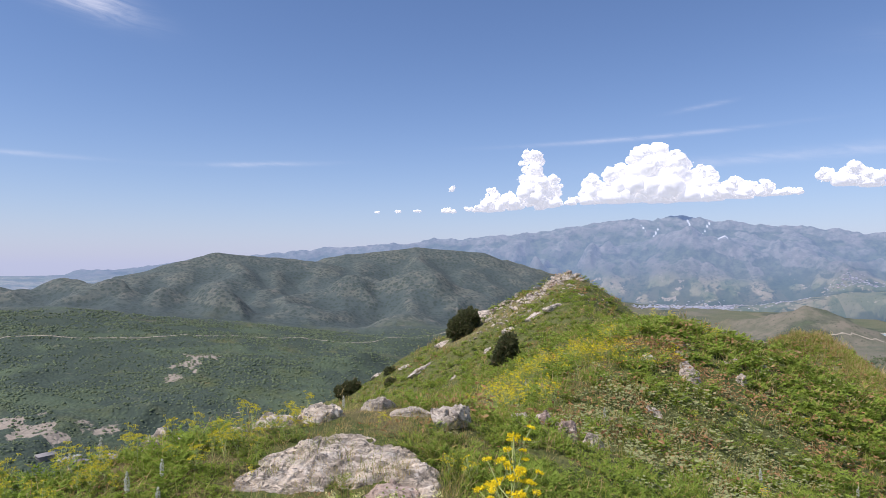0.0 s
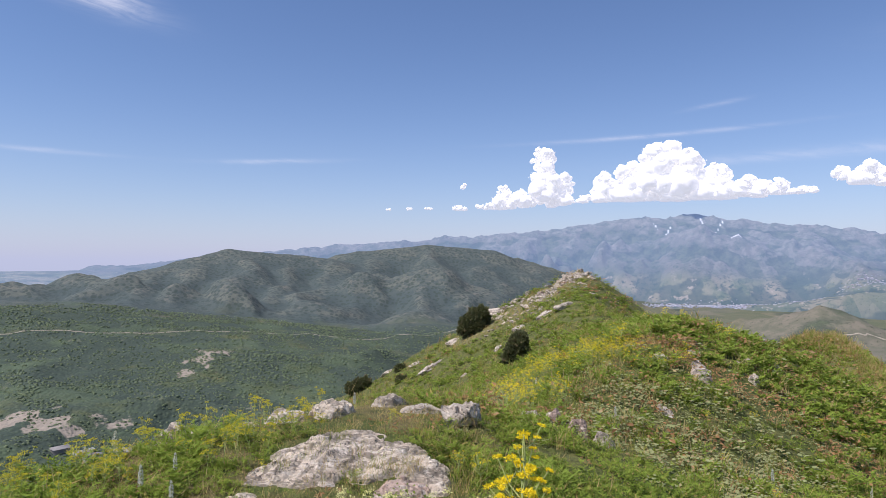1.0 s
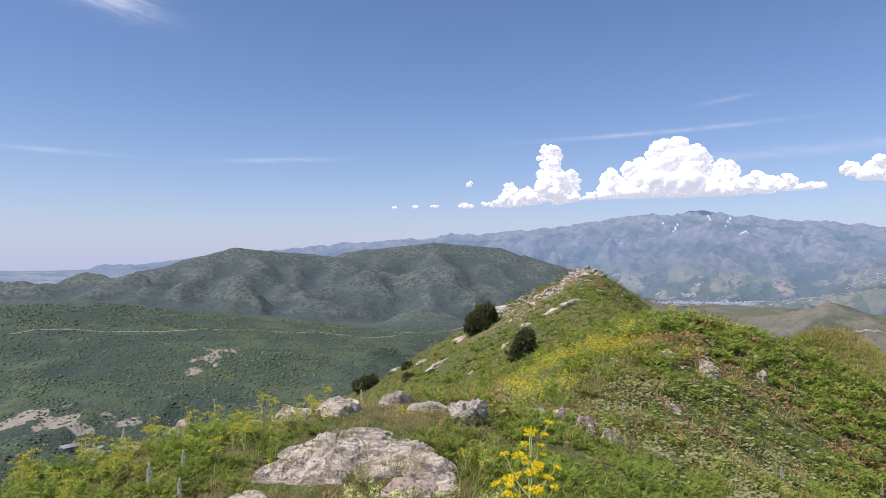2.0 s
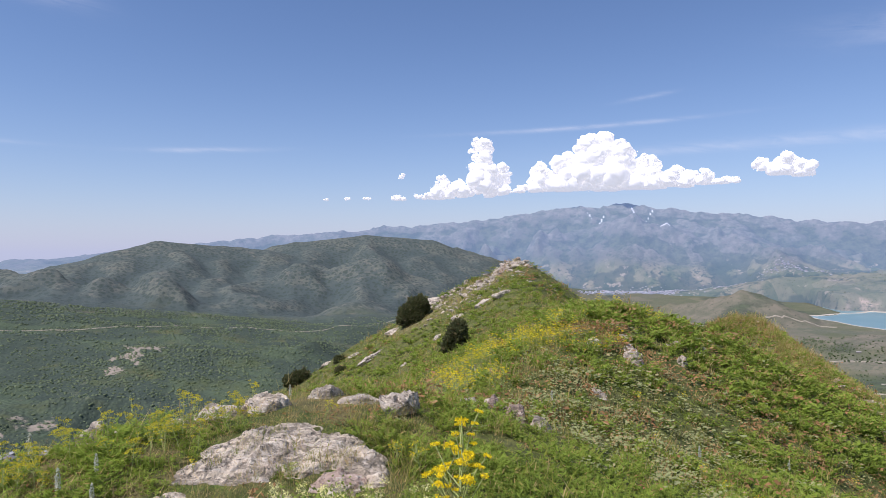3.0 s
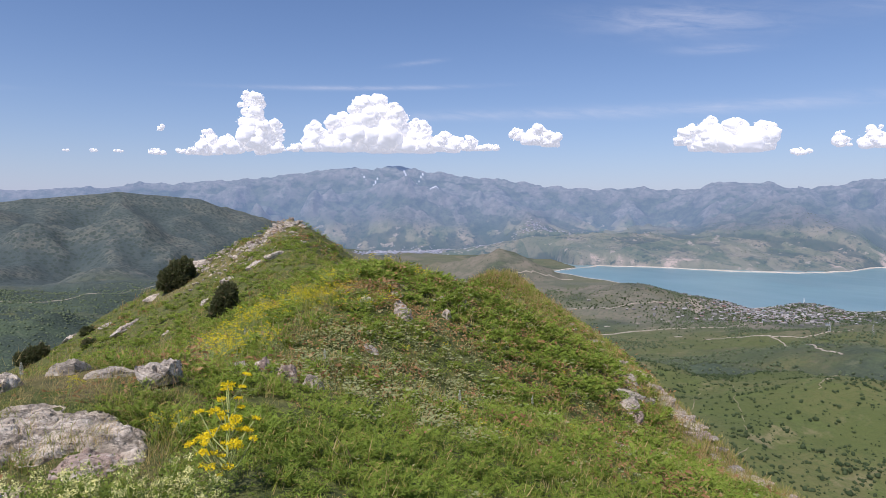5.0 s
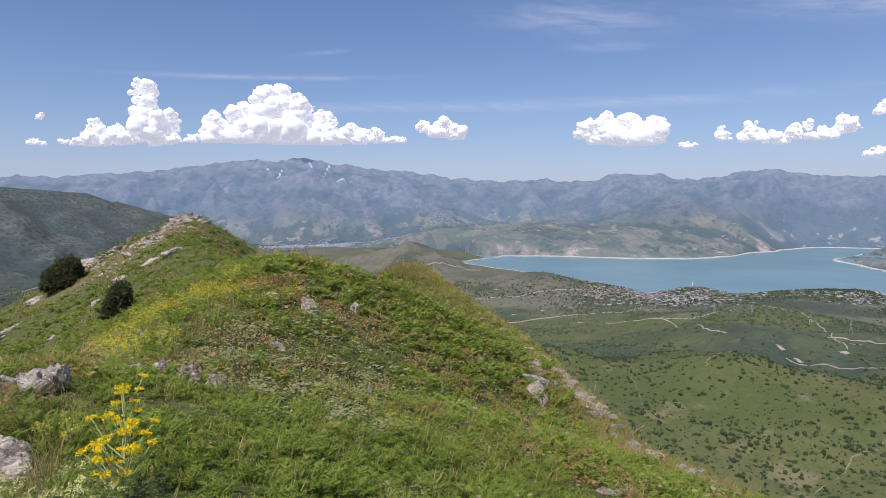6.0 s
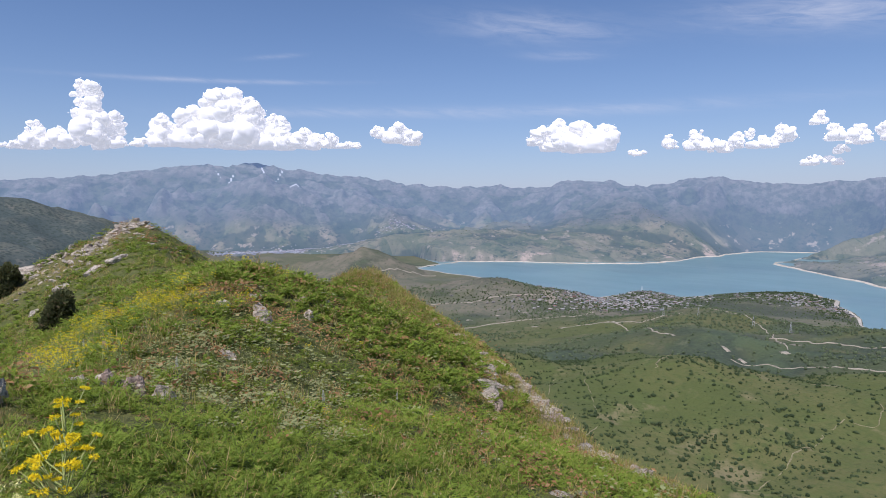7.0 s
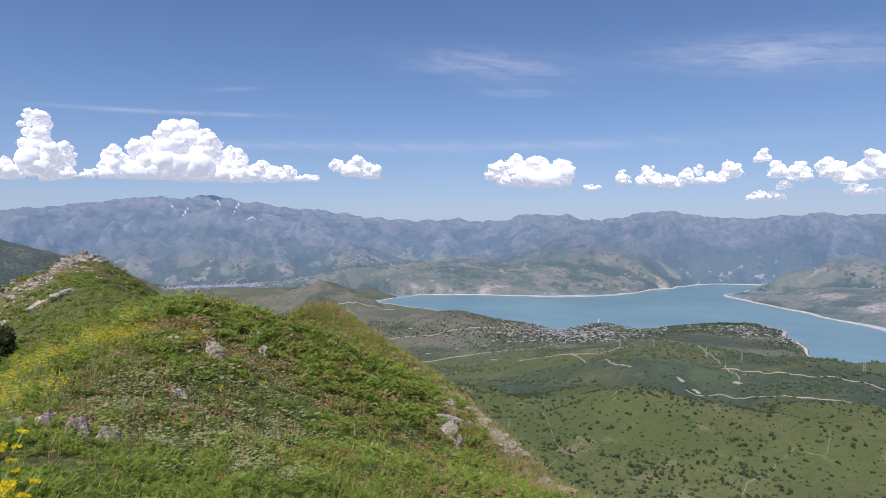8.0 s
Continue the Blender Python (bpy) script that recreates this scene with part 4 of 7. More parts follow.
def shore():
    """Pale strip of bared lake bed round the water."""
    q = np.array(LAKE)[:, :2]
    d = np.roll(q, -1, 0) - np.roll(q, 1, 0)
    d /= np.linalg.norm(d, axis=1)[:, None]
    out = np.stack([d[:, 1], -d[:, 0]], 1)
    if inside(*(q[:1] + out[:1] * 3).T, LAKE)[0] < 0:
        out = -out
    wide = 11 + 6 * np.sin(np.arange(len(q)) * 1.7) + 3 * np.sin(np.arange(len(q)) * 0.6)
    rows = [q - out * 5, q + out * 0.5 * wide[:, None], q + out * wide[:, None], q + out * (wide[:, None] + 2)]
    xs, ys = np.array([r[:, 0] for r in rows]), np.array([r[:, 1] for r in rows])
    zs = hgt(xs.ravel(), ys.ravel()).reshape(xs.shape) + np.array([-1, 1.2, 1.0, -2.0])[:, None]
    zs[1] = np.maximum(zs[1], LAKE_Z + 0.8)
    return tagged(sheet("shore", xs, ys, zs, BEACH, True), "pale bare shore strip round the lake", "shore", kind="structure")


shore()


# ---- clouds ----
def icos(level):
    bm = bmesh.new()
    bmesh.ops.create_icosphere(bm, subdivisions=level, radius=1)
    v = np.array([q.co[:] for q in bm.verts])
    f = np.array([[q.index for q in p.verts] for p in bm.faces])
    bm.free()
    return v, f


def cloud(lobes, label, seed, dist=4700.0, density=1.0, flat=True):
    """A cumulus: heaped puffs over a flat base. lobes: bearing, height angle of base and top, half width in degrees."""
    rng = np.random.default_rng(seed)
    v0, f0 = icos(3)
    v1, f1 = icos(2)
    v2, f2 = icos(1)
    vs, fs, n = [], [], 0
    deg = dist * math.pi / 180
    for b, lo, hi, w in lobes:
        h = (hi - lo) * deg
        count = int((14 + 30 * w * (hi - lo) / 3) * density)
        for i in range(count):
            u = rng.random() ** 0.9
            spread = w * deg * math.sqrt(max(0.05, 1 - u ** 1.6))
            big = 1.0 if i < count * 0.45 else 0.5
            rad = (0.26 + 0.22 * rng.random()) * min(h, 1.5 * w * deg) * (1.05 - 0.5 * u) * big + 3
            side = rng.normal(0, 0.45) * spread
            side = float(np.clip(side, -spread, spread))
            zc = lo * deg + rad * 0.35 + u * max(0.0, h - rad * 1.25)
            d = dist + rng.normal(0, 0.25) * w * deg
            a = radians(b) + side / dist
            v, f = (v0, f0) if rad > 42 else (v1, f1)
            p = v * rad * np.array([1, 1, 0.85]) + np.array([math.sin(a) * d, math.cos(a) * d, zc])
            q = fbm(p[:, 0] + p[:, 2] * 0.7, p[:, 1] * 0.5 - p[:, 2], rad * 0.8, 4, seed + 3, 0.6)
            p = p + v * (q * rad * 0.34)[:, None]
            if flat:
                low = lo * deg
                p[:, 2] = np.where(p[:, 2] < low, low - (low - p[:, 2]) * 0.15, p[:, 2])
            vs.append(p), fs.append(f + n)
            n += len(p)
            # shreds round each puff
            for i in rng.integers(0, len(p), int(2 + rad * 0.06)):
                tiny = rng.uniform(1.6, 5.0)
                c = p[i] + v[i] * rad * abs(rng.normal(0, 0.10)) + rng.normal(0, 2.0, 3)
                c[2] = max(c[2], lo * deg - 2)
                vs.append(v2 * tiny * rng.uniform(0.7, 1.3, 3) + c), fs.append(f2 + n)
                n += len(v2)
    me = raw_mesh("cloud", np.concatenate(vs), np.concatenate(fs), CLOUD)
    me.polygons.foreach_set("use_smooth", np.ones(len(me.polygons), bool))
    return tagged(new("cloud", me), label, "cloud", "cumulus clouds")


cloud(((3.4, 4.7, 5.4, 1.4), (4.5, 4.7, 7.0, 0.9), (6.2, 4.8, 6.6, 1.0), (8.4, 4.9, 10.3, 1.35), (7.6, 7, 10.3, 0.7), (9.9, 5.0, 8.0, 1.0), (11.6, 5.2, 6.0, 1.3)), "white heaped cumulus cloud with a tall tower", 101)
cloud(((13.4, 5.3, 8.0, 1.3), (15.6, 5.3, 8.8, 1.5), (17.8, 5.3, 10.4, 1.8), (20.2, 5.3, 9.8, 1.7), (18.8, 7, 10.6, 1.7), (22.4, 5.3, 8.4, 1.5), (24.8, 5.4, 7.2, 1.6), (27.0, 5.5, 6.9, 1.3), (28.6, 5.5, 6.2, 0.8)), "large white heaped cumulus cloud with flat base", 102)
cloud(((31.3, 6.4, 7.5, 0.9), (33.0, 6.0, 7.9, 1.2), (34.4, 5.8, 7.3, 0.9)), "small white cumulus cloud", 103)
cloud(((46.0, 5.7, 7.5, 1.1), (47.4, 5.2, 8.1, 1.3), (49.4, 5.0, 7.8, 1.6), (51.4, 5.0, 7.5, 1.4)), "white cumulus cloud with ragged base", 104)
cloud(((54.0, 4.6, 5.2, 1.1), (56.7, 5.1, 6.4, 0.7), (58.9, 4.9, 6.9, 0.9), (60.4, 4.7, 5.8, 1.2)), "broken white cumulus cloud", 105, density=0.8)
cloud(((62.9, 5.6, 6.6, 0.5), (65.3, 5.3, 6.8, 1.0), (67.8, 6.5, 7.8, 0.5), (68.6, 5.2, 6.6, 0.9), (67.5, 3.4, 4.3, 1.7)), "broken white cumulus cloud", 106, density=0.7)
cloud(((72.2, 5.0, 6.6, 1.2), (75.2, 4.8, 7.0, 1.3), (74, 3.6, 4.5, 1.5)), "broken white cumulus cloud", 107, density=0.8)
cloud(((61.9, 5.0, 6.3, 0.9), (63.9, 4.9, 6.0, 0.8)), "broken white cumulus cloud", 114, density=0.7)
cloud(((70.3, 4.9, 6.5, 0.9), (69.3, 4.2, 5.0, 0.8)), "ragged white cumulus cloud", 115, density=0.7)
cloud(((73.4, 4.5, 5.8, 1.0), (77.2, 5.0, 6.2, 0.9)), "ragged white cumulus cloud", 116, density=0.7)
cloud(((0.3, 4.6, 5.1, 0.7),), "tiny white cumulus cloud", 108)
cloud(((-2.3, 4.65, 4.9, 0.28),), "tiny white cumulus cloud", 109)
cloud(((-4.1, 4.6, 4.85, 0.28),), "tiny white cumulus cloud", 110)
cloud(((-5.9, 4.55, 4.75, 0.22),), "tiny white cumulus cloud", 111)
cloud(((0.9, 6.6, 7.1, 0.3),), "tiny white cumulus cloud", 112, flat=False)
cloud(((29.4, 5.5, 6.1, 0.5),), "tiny white cumulus cloud", 113)


# ---- villages, masts and far trees ----
def settlement(name, spots, label, seed, size=11.0, on_far=False):
    """Many small gabled houses, one mesh. spots: bearing, distance, spread in metres across and along, count."""
    rng = np.random.default_rng(seed)
    vs, fs, n = [], [], 0
    cube = np.array([[-1, -1, -0.6], [1, -1, -0.6], [1, 1, -0.6], [-1, 1, -0.6], [-1, -1, 0.55], [1, -1, 0.55], [1, 1, 0.55], [-1, 1, 0.55]], float)
    cf = np.array([[0, 1, 5, 4], [1, 2, 6, 5], [2, 3, 7, 6], [3, 0, 4, 7]])
    roof = np.array([[-1.1, -1.12, 0.5], [1.1, -1.12, 0.5], [1.1, 1.12, 0.5], [-1.1, 1.12, 0.5], [-1.1, 0, 1.05], [1.1, 0, 1.05]], float)
    rf = np.array([[0, 1, 5, 4], [2, 3, 4, 5], [3, 0, 4, 4], [1, 2, 5, 5]])
    for b, d, across, along, count in spots:
        cx, cy, _ = at(b, d)
        a0 = radians(b)
        uu, ww = rng.normal(0, 0.5, count) * across, rng.normal(0, 0.5, count) * along
        x, y = cx + uu * math.cos(a0) + ww * math.sin(a0), cy - uu * math.sin(a0) + ww * math.cos(a0)
        z = hgt(x, y)
        if on_far:
            z = np.maximum(z, far_height(x, y))
        ok = (inside(x, y, LAKE) > 14) | on_far
        for px, py, pz in zip(x[ok], y[ok], z[ok]):
            s = size * rng.uniform(0.32, 0.75)
            t = a0 + rng.choice([0, math.pi / 2]) + rng.normal(0, 0.25)
            m = np.array([[math.cos(t), math.sin(t), 0], [-math.sin(t), math.cos(t), 0], [0, 0, 1]])
            for shape, faces in ((cube, cf), (roof, rf)):
                vs.append((shape * np.array([s * 1.3, s * 0.85, s * 0.75])) @ m + np.array([px, py, pz + s * 0.35]))
                fs.append(faces + n)
                n += len(shape)
    verts, faces = np.concatenate(vs), np.concatenate(fs)
    tri = np.concatenate([faces[:, [0, 1, 2]], faces[:, [0, 2, 3]]])
    tri = tri[(tri[:, 0] != tri[:, 1]) & (tri[:, 1] != tri[:, 2]) & (tri[:, 0] != tri[:, 2])]
    return tagged(new(name, raw_mesh(name, verts, tri, house_material("far_town", 0.36) if on_far else HOUSE)), label, "houses", kind="stuff")


settlement("village_houses", ((50.5, 1660, 120, 110, 150), (53.5, 1690, 130, 110, 170), (56, 1740, 110, 90, 80), (50.5, 1750, 130, 80, 170), (52.5, 1785, 120, 80, 170), (54.5, 1815, 110, 70, 140), (57, 1850, 120, 45, 70), (49, 1700, 90, 50, 50), (64, 1960, 150, 70, 90), (67, 1900, 120, 110, 110), (69, 1780, 60, 90, 60), (47.5, 1560, 160, 60, 45), (44, 1500, 160, 50, 30), (51, 1560, 120, 50, 22)), "white and grey houses of a lakeside village", 201, 4.6)
settlement("far_town_houses", ((17.5, 3560, 240, 110, 200), (21, 3580, 280, 130, 320), (24.5, 3600, 280, 130, 320), (27.5, 3620, 200, 110, 180), (33.5, 3800, 160, 60, 150)), "pale houses of a distant hazy town", 202, 5.2, True)
settlement("hamlet_houses", ((-29.2, 712, 26, 14, 9), (-30.5, 705, 20, 12, 6), (-27.8, 722, 14, 8, 4)), "few white-roofed houses in a wooded valley", 203, 8.0)


def clumps(name, x, y, z, size, mat, label, category, seed, level=1, squash=0.85, rough=0.35, lift=0.6):
    """Leafy clumps, each a lumpy crown, all in one mesh."""
    rng = np.random.default_rng(seed)
    v, f = icos(max(level, 1))
    if level < 1:
        f = f[v[f][:, :, 2].max(1) > 0.3]
    n = len(x)
    jit = 1 + rng.normal(0, rough * 0.6, (n, len(v), 1))
    s = size[:, None, None] * np.array([1, 1, squash])
    p = v[None] * jit * s * rng.uniform(0.75, 1.25, (n, 1, 3)) + np.stack([x, y, z + size * lift], -1)[:, None]
    idx = (f[None] + (np.arange(n) * len(v))[:, None, None]).reshape(-1, 3)
    me = raw_mesh(name, p.reshape(-1, 3), idx, mat, np.repeat(rng.random(n), len(v)))
    return tagged(new(name, me), label, category, kind="stuff")


def scatter(rng, n, b0, b1, r0, r1):
    b = np.radians(rng.uniform(b0, b1, n))
    r = np.sqrt(rng.uniform(r0 * r0, r1 * r1, n))
    return r * np.sin(b), r * np.cos(b)


def far_plants():
    rng = np.random.default_rng(301)
    x, y = scatter(rng, 46000, 36, 84, 190, 640)
    keep = rng.random(len(x)) < np.clip(0.20 + 0.60 * smooth(-0.15, 0.5, fbm(x, y, 90, 4, 302)) * (0.6 + 0.4 * smooth(52, 72, np.degrees(np.arctan2(x, y)))), 0, 1)
    x, y = x[keep][:9800], y[keep][:9800]
    size = (0.36 + 0.85 * rng.random(len(x)) ** 2.5)
    more = [(x + rng.normal(0, 0.75, len(x)) * size, y + rng.normal(0, 0.75, len(x)) * size, size * rng.uniform(0.45, 0.85, len(x))) for _ in range(1)]
    x, y, size = np.concatenate([x] + [m[0] for m in more]), np.concatenate([y] + [m[1] for m in more]), np.concatenate([size] + [m[2] for m in more])
    clumps("hillside_shrubs", x, y, hgt(x, y) - 0.2 * size, size, BUSH, "dark green rounded shrubs scattered over a meadow hill", "shrubs", 303, 0, 1.0)
    b, r = np.radians(rng.uniform(-40, 9, 54000)), 470 + 1180 * rng.random(54000) ** 1.15
    x, y = r * np.sin(b), r * np.cos(b)
    keep = (rng.random(len(x)) < 0.30 + 0.55 * smooth(-0.2, 0.3, fbm(x, y, 130, 4, 304))) & (fbm(x, y, 60, 4, 311) > -0.55)
    x, y = x[keep], y[keep]
    clumps("woodland", x, y, hgt(x, y), (0.7 + 1.5 * rng.random(len(x)) ** 1.5) * (0.62 + np.hypot(x, y) / 2000), FOREST, "dense dark green woodland on valley slopes", "trees", 305, 0, 0.6, 0.3, 0.22)
    x, y = scatter(rng, 30000, 34, 84, 560, 2000)
    keep = (rng.random(len(x)) < 0.12 + 0.8 * smooth(0.0, 0.4, fbm(x, y, 120, 4, 306))) & (inside(x, y, LAKE) > 10)
    x, y = x[keep], y[keep]
    clumps("valley_trees", x, y, hgt(x, y), rng.uniform(0.9, 2.2, len(x)), ORCHARD, "dark trees and bushes dotted over valley farmland", "trees", 307, 0, 0.95, 0.3)
    # hedges and groves beyond the lake
    x, y = scatter(rng, 14000, 30, 82, 2500, 3900)
    z = far_height(x, y)
    keep = (rng.random(len(x)) < 0.04 + 0.9 * smooth(0.12, 0.3, np.abs(fbm(x, y, 220, 4, 309)))) & (inside(x, y, LAKE) > 25) & (z > -250)
    x, y, z = x[keep][:3600], y[keep][:3600], z[keep][:3600]
    clumps("far_groves", x, y, z - 1.0, rng.uniform(1.0, 2.4, len(x)), GROVE, "dark groves and hedges on the far lake shore", "trees", 310, 0, 0.7, 0.3)

    vx, vy = [], []
    for b, d, across, along, count in ((50.5, 1650, 170, 120, 420), (54, 1690, 170, 120, 420), (64, 2000, 330, 60, 700), (51, 1740, 190, 90, 420), (54.5, 1800, 160, 70, 320), (58, 1830, 140, 60, 240), (63, 1980, 200, 110, 520), (67, 1900, 150, 130, 520), (69.5, 1720, 60, 120, 240), (47, 1580, 180, 80, 260), (42, 1540, 200, 70, 260), (62, 2040, 260, 30, 420), (66.5, 2090, 140, 30, 260)):
        cx, cy, _ = at(b, d)
        a0 = radians(b)
        u, w = rng.normal(0, 0.5, count) * across, rng.normal(0, 0.5, count) * along
        vx.append(cx + u * math.cos(a0) + w * math.sin(a0)), vy.append(cy - u * math.sin(a0) + w * math.cos(a0))
    x, y = np.concatenate(vx), np.concatenate(vy)
    ok = inside(x, y, LAKE) > 12
    x, y = x[ok], y[ok]
    clumps("village_trees", x, y, hgt(x, y), rng.uniform(0.9, 2.3, len(x)), BUSH, "dark garden trees between village houses", "trees", 308, 0, 1.1, 0.3)


far_plants()


def bar(bm, a, b, r, sides=5, r2=None):
    """A tapered round bar from a to b."""
    a, b = Vector(a), Vector(b)
    q = (b - a).to_track_quat("Z", "Y").to_matrix()
    rings = []
    for p, rad in ((a, r), (b, r if r2 is None else r2)):
        rings.append([bm.verts.new(p + q @ Vector((math.cos(2 * math.pi * i / sides) * rad, math.sin(2 * math.pi * i / sides) * rad, 0))) for i in range(sides)])
    for i in range(sides):
        j = (i + 1) % sides
        bm.faces.new((rings[0][i], rings[0][j], rings[1][j], rings[1][i]))
    bm.faces.new(rings[1])


def pylon_thing():
    e = empty("power_pylon", Matrix(), "grey steel lattice power pylon on a green hill", "pylon", "power pylons")
    for sx in (-1, 1):
        for sy in (-1, 1):
            bm = bmesh.new()
            bar(bm, (sx * 2.4, sy * 2.4, -2), (sx * 0.5, sy * 0.5, 22), 0.28, 4, 0.2)
            part("leg", bm, STEEL, e)
    for z, w in ((16, 4.5), (20, 3.6)):
        bm = bmesh.new()
        bar(bm, (-w, 0, z), (w, 0, z), 0.25, 4)
        part("crossarm", bm, STEEL, e)
    bm = bmesh.new()
    for k in range(5):
        z0, z1 = 4 * k, 4 * k + 4
        w0, w1 = 2.4 - 1.9 * z0 / 22, 2.4 - 1.9 * z1 / 22
        for s in (-1, 1):
            bar(bm, (-w0, s * w0, z0), (w1, s * w1, z1), 0.12, 4)
            bar(bm, (s * w0, w0, z0), (s * w1, -w1, z1), 0.12, 4)
    part("lattice", bm, STEEL, e)
    return e


def stand(bearing, d, turn=0.0, sink=0.0):
    x, y, _ = at(bearing, d)
    return pose(x, y, float(hgt(x, y)[0]) - sink, 0, 0, turn)


PYLON = pylon_thing()
PYLON.matrix_basis = stand(59.3, 1080, 30)
PYLON.scale = (0.7, 0.7, 0.7)
for b, d in ((63.5, 1060), (66.2, 1000), (74.6, 940), (56.5, 1120)):
    copy_thing(PYLON, stand(b, d, 30))


def mast():
    e = empty("white_mast", stand(54.7, 1868), "tall white mast above the village houses", "mast")
    bm = bmesh.new()
    bar(bm, (0, 0, -2), (0, 0, 22), 1.3, 8, 0.9)
    part("pole", bm, WHITEPAINT, e)
    bm = bmesh.new()
    bar(bm, (-3, 0, 0), (3, 0, 0), 3.4, 6, 3.0)
    part("base", bm, WHITEPAINT, e)


mast()


# ---- rocks ----
def rock_mesh(seed, sx, sy, sz, cuts=16, level=4, grain=0.055, strata=0.0, face=None):
    """A weathered boulder: a ball cut flat by planes, then stepped in beds, cracked and roughened."""
    rng = np.random.default_rng(seed)
    v, f = icos(level)
    p = v * 1.25
    for i in range(cuts):
        n = rng.normal(0, 1, 3)
        if i < 3:
            n = np.array([rng.normal(0, 0.25), rng.normal(0, 0.25), 1.0])
        n /= np.linalg.norm(n)
        d = rng.uniform(0.5, 0.9) if i >= 3 else rng.uniform(0.55, 0.75)
        over = np.maximum(p @ n - d, 0)
        p -= over[:, None] * n * 0.985
    if face:
        n = np.array(face[:3]) / np.linalg.norm(face[:3])
        p -= np.maximum(p @ n - face[3], 0)[:, None] * n
    p = p * np.array([sx, sy, sz])
    size = max(sx, sy)
    q = fbm(p[:, 0] + p[:, 2] * 1.3, p[:, 1] - p[:, 2] * 0.9, size * 0.7, 7, seed, 0.72)
    crack = smooth(0.10, 0.0, np.abs(fbm(p[:, 0] * 1.4 + p[:, 2], p[:, 1] + p[:, 2] * 0.4, size * 0.55, 3, seed + 7)))
    p = p + v * ((q * grain - crack * grain * 1.1) * size)[:, None]
    if strata:
        h = strata * (0.55 + 0.25 * np.sin(p[:, 0] * 3 / size + seed))
        bed = (p[:, 2] + 0.30 * p[:, 0] + 0.22 * p[:, 1] + 0.10 * size * q) / h
        p[:, 2] += h * (smooth(0.55, 1.0, bed - np.floor(bed)) - (bed - np.floor(bed))) * 0.75
        rough = fbm(p[:, 0] * 1.1 + p[:, 2], p[:, 1] + p[:, 2] * 0.7, size * 0.09, 3, seed + 11)
        p = p + v * (rough * 0.012 * size)[:, None]
    return p, f


def rock(name, x, y, sx, sy, sz, seed, label, mat=None, turn=0.0, tilt=(0, 0), up=0.25, **kw):
    p, f = rock_mesh(seed, sx, sy, sz, **kw)
    me = raw_mesh(name, p, f, mat or LIMESTONE)
    me.polygons.foreach_set("use_smooth", np.ones(len(me.polygons), bool))
    me.set_sharp_from_angle(angle=radians(38))
    ob = new(name, me)
    ob.matrix_basis = pose(x, y, float(hgt(x, y)[0]) + up * sz, tilt[0], tilt[1], turn)
    return tagged(ob, label, "rock")


